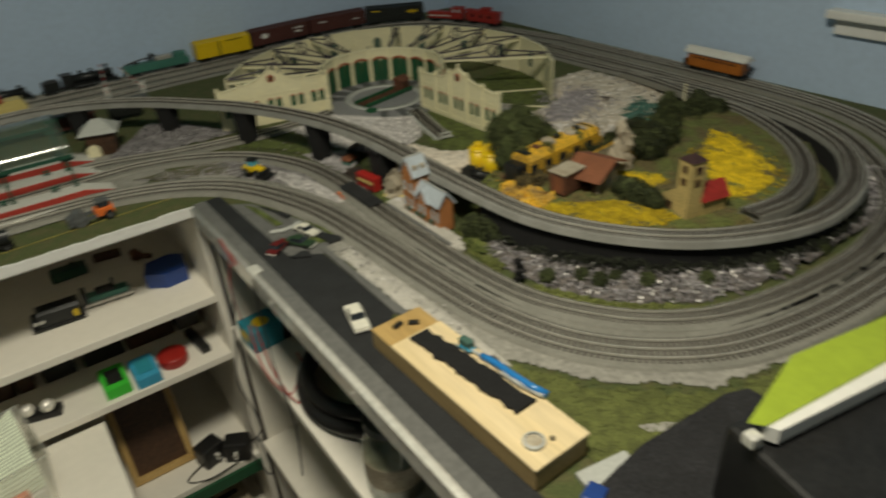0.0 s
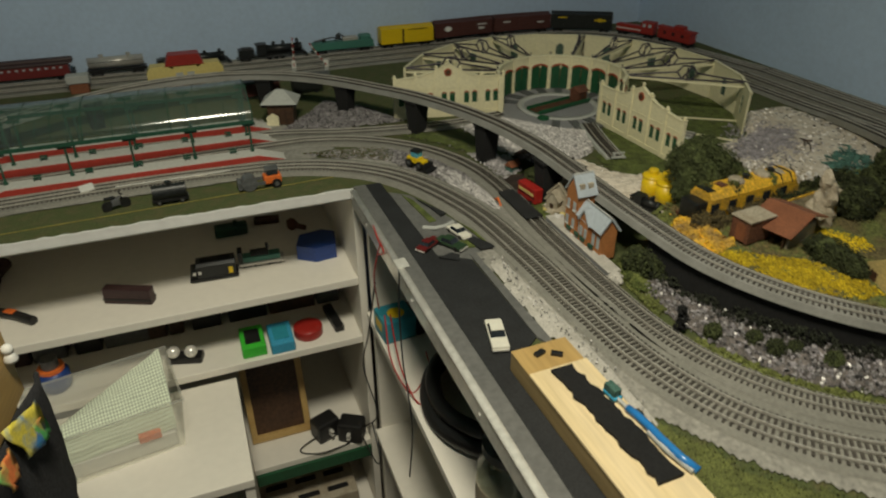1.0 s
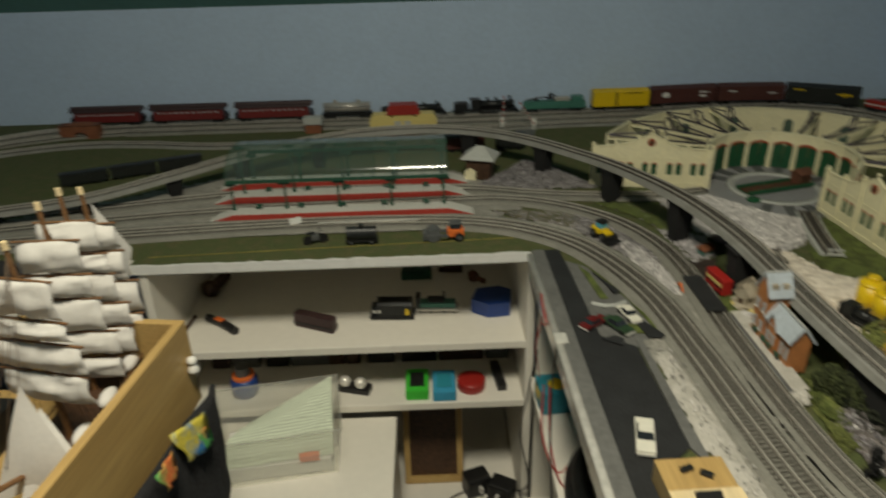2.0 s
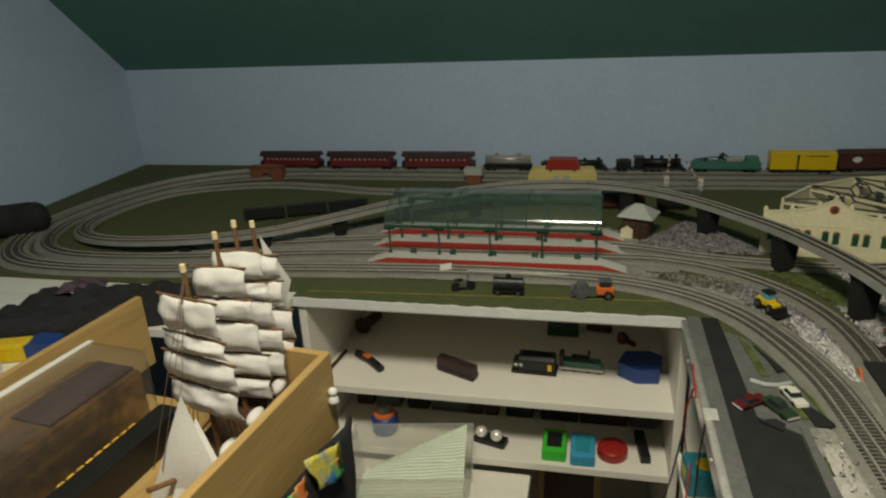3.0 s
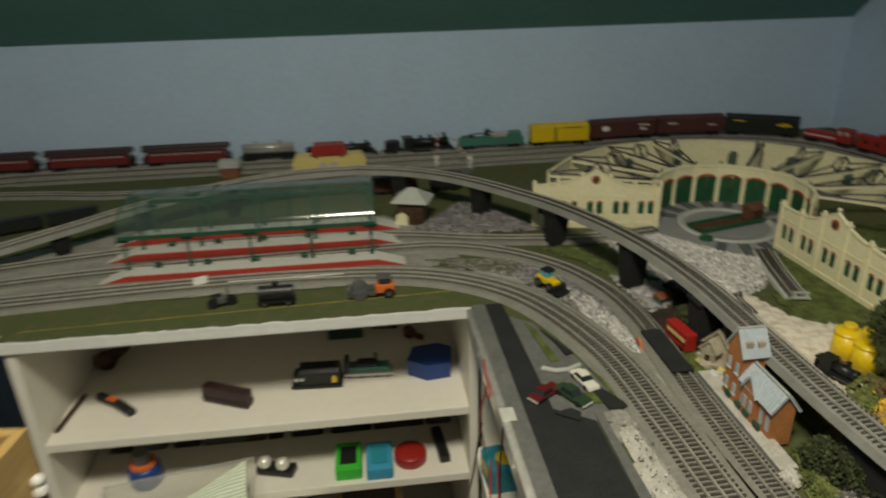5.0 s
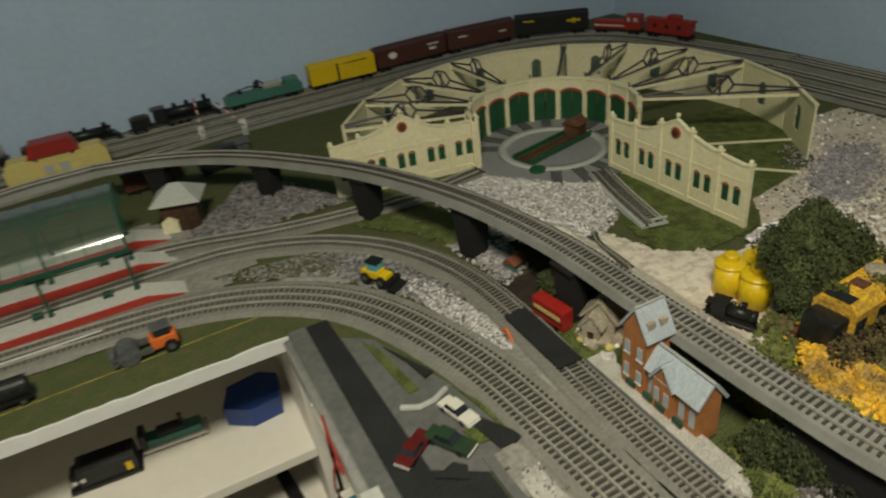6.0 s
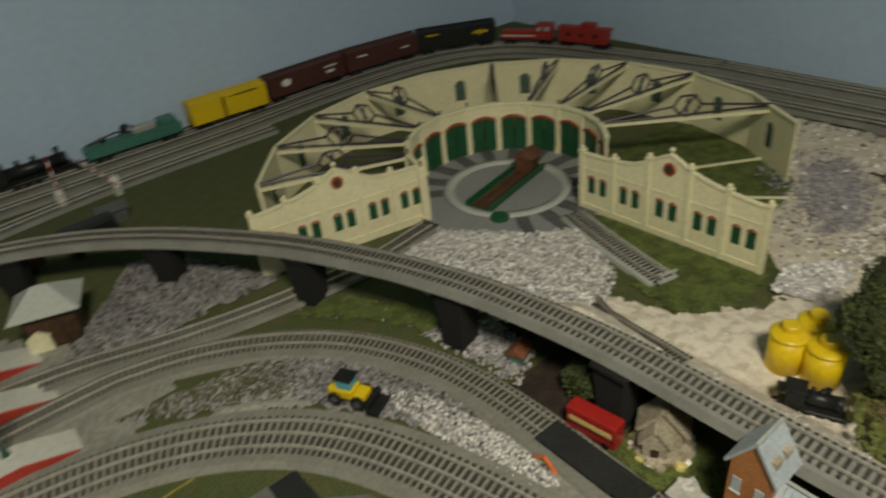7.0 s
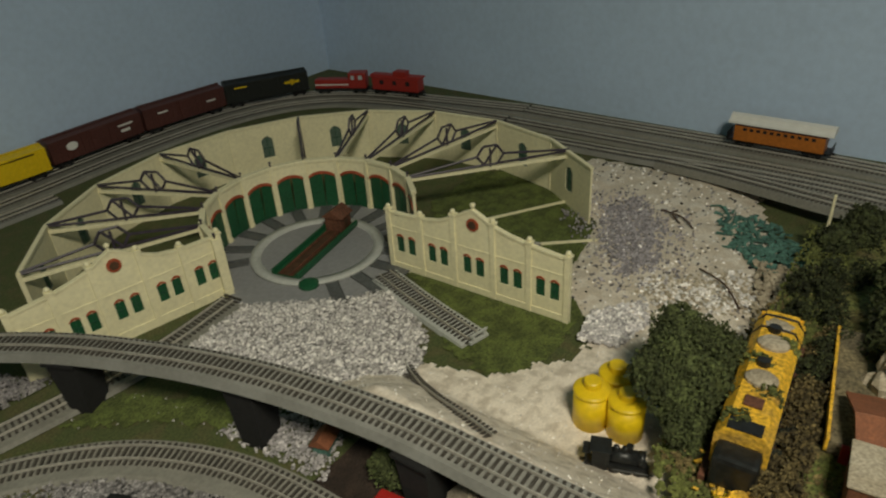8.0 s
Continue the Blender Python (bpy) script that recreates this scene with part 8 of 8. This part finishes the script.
part("jar", Mesh().lathe(0, 0, 0, [(0.0, 0.0), (0.038, 0), (0.043, 0.006), (0.043, 0.098), (0.035, 0.114), (0.035, 0.128), (0.033, 0.128), (0.033, 0.114), (0.0405, 0.097), (0.0405, 0.007), (0.0, 0.004)], 32), GLAZE_CLEAR, jar, "clear glass", True)
part("contents", Mesh().lathe(0, 0, 0.0075, [(0.0, 0), (0.040, 0), (0.040, 0.045), (0.028, 0.052), (0.0, 0.056)], 28), DARK_WOOD, jar, "dark contents", True)
part("label_panel", Mesh().cyl(0, 0, 0.035, 0.0436, 0.040, seg=32), STONE, jar, "pale printed panel")
part("lid", Mesh().cyl(0, 0, 0.1285, 0.037, 0.013, seg=32), GREY_METAL, jar)
single("black_board", Mesh().box(0.004, 0.02, -0.45, -0.15, ZF, -0.60), BLACK, "black board standing under the side shelf", "board", m=pose(0.03, 0, 0))


# ---- crate with the sailing ship, and what lies round it ----
chest = thing("black_case", pose(-0.672, -0.684, ZF), "tall black case carrying the wooden crate", "case")
part("body", Mesh().box(-0.185, 0.180, -0.300, 0.285, 0, -ZF, c=0.006), DARK_CLOTH, chest)
crate = thing("wooden_crate", pose(-0.482, -0.392, 0.001, 0, 0, -7), "open varnished wooden crate with a model ship inside", "crate")
CW, CL, CH, T = 0.385, 0.60, 0.118, 0.0105
part("side", Mesh().box(-T, 0, -CL, 0, 0, CH, c=0.001), PINE_SIDE, crate)
part("side", Mesh().box(-CW, -CW + T, -CL, 0.078, 0, CH, c=0.001), PINE_SIDE, crate)
part("end", Mesh().box(-0.215, -T, -T, 0, 0, CH, c=0.001), PINE_SIDE, crate)
part("end", Mesh().box(-CW + T, -T, -CL, -CL + T, 0, CH, c=0.001), PINE_SIDE, crate)
part("bottom", Mesh().box(-CW + T, -T, -CL + T, -T, 0, 0.007), PINE_SIDE, crate)
plug = thing("white_hook", pose(-0.4770, -0.410, 0.068) @ Matrix.Scale(0.5, 4), "white plastic hook fixed to the crate side", "hook")
part("knob", Mesh().ball(0, 0, 0.006, 0.0125, seg=16), PAPER, plug, "", True)
part("base", Mesh().lathe(0, 0, -0.026, [(0.013, 0), (0.015, 0.006), (0.011, 0.016), (0.008, 0.022)], 20), PAPER, plug, "", True)
rag = thing("dark_garment", pose(-0.479, -0.429, 0.001), "black garment with a tie-dye patch hanging on the case", "garment")


def hanging(pts_top, pts_low, wave, n=10):
    """Cloth hung between two lines of points."""
    rows = []
    for v in range(n + 1):
        row = []
        for u in range(n + 1):
            a, b = (spline_at(p, u / n) for p in (pts_top, pts_low))
            p = a.lerp(b, v / n)
            row.append((p.x + wave * math.sin(u * 1.9 + v * 0.7), p.y + wave * math.cos(u * 1.3 + v), p.z))
        rows.append(row)
    vs = [p for row in rows for p in row]
    k = len(vs)
    fs = [(v * (n + 1) + u, v * (n + 1) + u + 1, (v + 1) * (n + 1) + u + 1, (v + 1) * (n + 1) + u) for v in range(n) for u in range(n)]
    rim = [u for u in range(n)] + [v * (n + 1) + n for v in range(n)] + [n * (n + 1) + n - u for u in range(n)] + [(n - v) * (n + 1) for v in range(n)]
    back = [(x - 0.002, y - 0.001, z - 0.001) for x, y, z in vs]
    return Mesh().add(vs + back, fs + [tuple(k + i for i in reversed(q)) for q in fs] + [(rim[i], k + rim[i], k + rim[(i + 1) % len(rim)], rim[(i + 1) % len(rim)]) for i in range(len(rim))])


def spline_at(pts, t):
    k = min(int(t * (len(pts) - 1)), len(pts) - 2)
    return Vector(pts[k]).lerp(Vector(pts[k + 1]), t * (len(pts) - 1) - k)


part("cloth", hanging([(0.006, 0.050, 0.004), (0.020, 0.032, 0.030), (0.014, -0.010, 0.026), (0.004, -0.10, 0.040), (-0.012, -0.22, 0.030)], [(0.016, 0.020, -0.12), (0.022, -0.010, -0.15), (0.022, -0.05, -0.17), (0.010, -0.12, -0.18), (-0.004, -0.23, -0.18)], 0.003), DARK_CLOTH, rag, "", True)
part("patch", hanging([(0.022, -0.026, 0.028), (0.012, -0.092, 0.052)], [(0.027, -0.040, -0.012), (0.018, -0.085, 0.004)], 0.003, 6), MULTI, rag, "bright tie-dye patch", True)
part("patch", hanging([(0.024, -0.030, 0.012), (0.020, -0.060, 0.020)], [(0.028, -0.030, -0.014), (0.024, -0.060, -0.006)], 0.002, 5), MULTI_GREEN, rag, "green and orange tie-dye patch", True)
part("patch", hanging([(0.014, -0.110, 0.044), (0.010, -0.140, 0.040)], [(0.018, -0.112, 0.018), (0.014, -0.135, 0.012)], 0.002, 6), MULTI_GREEN, rag, "bright tie-dye patch", True)
inlay = thing("dark_divider", pose(-0.707, -0.454, 0.009, 0, 0, -6), "black divider board with a yellow edge in the crate", "board")
part("board", Mesh().box(-0.003, 0.030, -0.300, 0.010, 0.0, 0.045, c=0.002), BLACK, inlay)
for k in range(9):
    part("edge_mark", Mesh().box(-0.014, -0.0035, -0.150 + 0.014 * k, -0.140 + 0.014 * k, 0.034, 0.038), RUST_ORANGE, inlay, "yellow printed mark")
wrap = thing("film_package", pose(-0.797, -0.464, 0.009, 0, 0, -7), "clear film package with a brown tray", "package")
film = part("film", Mesh().box(-0.054, 0.056, -0.25, 0.060, 0.0, 0.108, c=0.014), FILM, wrap, "shiny clear film", True)
film.visible_shadow = False
part("tray", Mesh().box(-0.046, 0.048, -0.24, 0.050, 0.004, 0.082, c=0.01), PRINTED_BROWN, wrap, "brown printed tray")
part("dark_window", Mesh().box(-0.022, 0.040, -0.09, 0.044, 0.0825, 0.086, c=0.002), ROOF_DARK, wrap, "dark window of the tray")
part("card_flap", Mesh().prism([(-0.040, 0.052), (-0.032, 0.054), (-0.032, -0.130), (-0.020, -0.150), (-0.034, -0.165), (-0.044, -0.140)], 0.1085, 0.1100, "z"), PAPER, wrap, "white card flap")

ship = thing("sailing_ship", pose(-0.572, -0.452, 0.0085), "model four-masted sailing ship with cream cloth sails", "model ship")
hull = [(0.0, 0.112), (0.024, 0.10), (0.031, 0.05), (0.030, -0.06), (0.018, -0.115), (0.0, -0.145), (-0.018, -0.115), (-0.030, -0.06), (-0.031, 0.05), (-0.024, 0.10)]
part("hull", Mesh().add([(x * 0.35, y * 0.8, 0.006) for x, y in hull] + [(x, y, 0.046) for x, y in hull] + [(x * 1.02, y * 1.03, 0.058) for x, y in hull],
                        [tuple(range(10))] + [(i, 10 + i, 10 + (i + 1) % 10, (i + 1) % 10) for i in range(10)] + [(10 + i, 20 + i, 20 + (i + 1) % 10, 10 + (i + 1) % 10) for i in range(10)] + [tuple(range(29, 19, -1))]), DARK_WOOD, ship)
part("cradle", Mesh().box(-0.026, 0.026, -0.07, -0.06, 0, 0.018).box(-0.026, 0.026, 0.06, 0.07, 0, 0.018), BRASS_WOOD, ship)
part("bowsprit", Mesh().tube([(0, -0.12, 0.058), (-0.012, -0.185, 0.085)], 0.003, 8), BRASS_WOOD, ship)
part("deck_rail", Mesh().tube([(x, y, 0.066) for x, y in hull], 0.0012, 6), BRASS_WOOD, ship)
for x, y in ((0.026, -0.095), (0.027, -0.035), (0.026, 0.030)):
    part("boat", Mesh().ball(0, 0, 0, 0.011, 0.7, 12, 0, pose(x, y, 0.072) @ Matrix.Diagonal((0.8, 1.6, 1, 1))), SAIL, ship, "small cream boat", True)


def sail(cx, cy, turn, z0, z1, w0, w1, belly, seed):
    """A square sail, filled a little and creased; turn: how far its yard is braced."""
    n = 10
    ux, uy = math.cos(math.radians(turn)), math.sin(math.radians(turn))
    vs = []
    for v in range(n + 1):
        for u in range(n + 1):
            a, b = u / n, v / n
            y = -belly * math.sin(math.pi * b) ** 0.8 * (0.72 + 0.28 * math.sin(math.pi * a)) - 0.0045 * noise.noise(Vector((a * 3.6, b * 2.6, seed))) - 0.0014 * noise.noise(Vector((a * 9.0, b * 6.0, seed + 3)))
            y += 0.003 * (abs(a - 0.5) * 2) ** 3
            x = (a - 0.5) * (w0 + (w1 - w0) * b)
            z = z0 + (z1 - z0) * b + 0.0012 * math.sin(math.pi * a) * (1 - b) + 0.0020 * noise.noise(Vector((a * 4, b * 4, seed + 9)))
            vs.append((cx + x * ux - y * uy, cy + x * uy + y * ux, z))
    k = len(vs)
    back = [(x, y + 0.001, z) for x, y, z in vs]
    fs = [(v * (n + 1) + u, v * (n + 1) + u + 1, (v + 1) * (n + 1) + u + 1, (v + 1) * (n + 1) + u) for v in range(n) for u in range(n)]
    rim = [u for u in range(n)] + [v * (n + 1) + n for v in range(n)] + [n * (n + 1) + n - u for u in range(n)] + [(n - v) * (n + 1) for v in range(n)]
    return Mesh().add(vs + back, fs + [tuple(k + i for i in reversed(q)) for q in fs] + [(rim[i], k + rim[i], k + rim[(i + 1) % len(rim)], rim[(i + 1) % len(rim)]) for i in range(len(rim))])


# each mast: its place, height, how its yards are braced, and the heights of its sails
for mx, my, top, turn, zs, w in ((0.004, -0.082, 0.280, -14, (0.108, 0.146, 0.182, 0.208, 0.252), 0.098), (-0.006, 0.0, 0.285, 0, (0.074, 0.106, 0.140, 0.182, 0.212, 0.252), 0.088),
                                 (-0.004, 0.040, 0.285, 2, (0.082, 0.120, 0.152, 0.190, 0.216, 0.256), 0.084), (0.004, 0.068, 0.275, 4, (0.075, 0.120, 0.165, 0.205, 0.240), 0.070)):
    part("mast", Mesh().cyl(mx, my, 0.05, 0.0036, top - 0.05, r2=0.0024, seg=10), BRASS_WOOD, ship)
    part("mast_cap", Mesh().cyl(mx, my, top, 0.0034, 0.008, r2=0.0030, seg=10), WOOD, ship, "pale mast cap")
    ux, uy = math.cos(math.radians(turn)), math.sin(math.radians(turn))
    for i, (z0, z1) in enumerate(zip(zs, zs[1:])):
        span = w * (1.0 - 0.06 * i) + (0.012 if i == 1 else 0)
        h = span / 2 + 0.002
        part("yard", Mesh().tube([(mx - h * ux, my - 0.005 - h * uy, z1), (mx + h * ux, my - 0.005 + h * uy, z1)], 0.0013, 6), BRASS_WOOD, ship)
        part("sail", sail(mx, my - 0.007, turn, z0 + 0.003, z1 - 0.001, span, span * 0.97, 0.0070, mx * 900 + i * 7 + my * 300), SAIL, ship, "cream square sail", True)
    for s in (-1, 1):
        for k in range(3):
            part("stay", Mesh().tube([(mx, my, top - 0.012), (s * 0.030, my + 0.010 * (k - 0.5), 0.062)], 0.0005, 4), ROPE, ship)
for k in range(3):
    part("stay", Mesh().tube([(0.004, -0.084, 0.275), (0.004 - 0.004 * k, -0.118 - 0.008 * k, 0.178), (-0.010 - 0.010 * k, -0.150, 0.08)], 0.0005, 4), ROPE, ship)


def cloth_corner(a, b, c, bulge):
    """A three-cornered sail."""
    n, vs, at = 8, [], {}
    a, b, c = Vector(a), Vector(b), Vector(c)
    nor = (b - a).cross(c - a).normalized()
    for i in range(n + 1):
        for j in range(n + 1 - i):
            u, v = i / n, j / n
            at[i, j] = len(vs)
            vs.append(a + (b - a) * u + (c - a) * v + nor * bulge * 27 * u * v * (1 - u - v))
    fs = [(at[i, j], at[i + 1, j], at[i, j + 1]) for i in range(n) for j in range(n - i)] + [(at[i + 1, j], at[i + 1, j + 1], at[i, j + 1]) for i in range(n) for j in range(n - 1 - i)]
    k = len(vs)
    return Mesh().add(vs + [v - nor * 0.001 for v in vs], fs + [tuple(k + i for i in reversed(q)) for q in fs])


part("jib", cloth_corner((0.004, -0.128, 0.160), (-0.040, -0.156, 0.040), (0.046, -0.150, 0.078), 0.004), SAIL, ship, "cream triangular jib", True)
part("jib", cloth_corner((0.010, -0.120, 0.128), (-0.010, -0.160, 0.048), (0.050, -0.140, 0.066), 0.004), SAIL, ship, "cream triangular jib", True)
part("spanker", cloth_corner((0.010, 0.072, 0.262), (0.014, 0.078, 0.120), (0.028, 0.102, 0.190), 0.003), SAIL, ship, "cream gaff sail", True)

# clutter at the open end of the layout
single("white_sheet", Mesh().prism([(-0.26, 0.03), (-0.02, 0.03), (0.09, 0.05), (0.06, -0.02), (-0.05, -0.05), (-0.26, -0.03)], 0, 0.003, "z"), PAPER, "white sheets of paper lying on the board", "paper", m=pose(-1.22, -0.075, -0.0025, 0, 0, 3))
cloth = thing("dark_jacket", pose(-1.075, -0.125, -0.0025, 0, 0, 26), "crumpled dark jacket lying on the board", "jacket")


def crumpled(w, d, h, seed, n=34):
    """A heap of cloth w by d with folds up to h high."""
    vs = []
    for j in range(n + 1):
        for i in range(n + 1):
            a, b = 2 * i / n - 1, 2 * j / n - 1
            edge = max(0.0, 1 - (abs(a) ** 2.6 + abs(b) ** 2.6))
            fold = abs(noise.noise(Vector((a * 2.3 + 0.8 * b, b * 2.0, seed)))) + 0.5 * abs(noise.noise(Vector((a * 5.5 - b * 3.0, b * 4.0, seed + 4))))
            grow = 1 + 0.18 * noise.noise(Vector((a * 2, b * 2, seed + 8)))
            vs.append((a * w / 2 * grow, b * d / 2 * grow, 0.0012 + edge ** 0.45 * h * (0.35 + 1.1 * fold)))
    k = n + 1
    fs = [(j * k + i, j * k + i + 1, j * k + k + i + 1, j * k + k + i) for j in range(n) for i in range(n)]
    low = len(vs)
    rim = [i for i in range(k)] + [j * k + n for j in range(1, k)] + [n * k + n - i for i in range(1, k)] + [(n - j) * k for j in range(1, n)]
    vs += [(vs[i][0], vs[i][1], 0.0) for i in rim]
    fs += [(rim[i], low + i, low + (i + 1) % len(rim), rim[(i + 1) % len(rim)]) for i in range(len(rim))]
    return Mesh().add(vs, fs)


part("body", crumpled(0.40, 0.17, 0.052, 3.0), DARK_CLOTH, cloth, "", True)
part("sleeve", Mesh().tube([p for p, _ in spline([(-0.21, -0.055, 0.020), (-0.12, -0.075, 0.026), (-0.02, -0.085, 0.022), (0.09, -0.070, 0.024)], 0.01)], 0.021, 14), DARK_CLOTH, cloth, "", True)
part("print", crumpled(0.085, 0.042, 0.016, 6.0, 14), PLUM_PRINT, cloth, "dull purple printed fold", True).location = (-0.02, 0.045, 0.044)
tool = thing("tape_dispenser", pose(-1.105, -0.285, -0.0025, 0, 0, 18), "yellow and blue tape dispenser", "tape dispenser")
part("yellow_side", Mesh().box(-0.11, 0.035, -0.018, 0.018, 0, 0.032, c=0.006), YELLOW, tool)
part("blue_side", Mesh().prism([(0.03, 0.0), (0.090, 0.0), (0.078, 0.028), (0.045, 0.034), (0.03, 0.03)], -0.020, 0.020, "y"), BLUE, tool, "blue plastic side")
single("white_roll", Mesh().cyl(0, 0, 0, 0.032, 0.03, seg=24), PAPER, "white paper roll on the board", "paper roll", m=pose(-1.115, -0.345, -0.0025))
single("yellow_line", Mesh().prism([(-0.70, 0.0225), (-0.02, 0.0535), (-0.02, 0.0560), (-0.70, 0.0250)], 0.0004, 0.0012, "z"), FADED_YELLOW, "thin yellow painted line on the grass edge", "painted line", kind="structure")
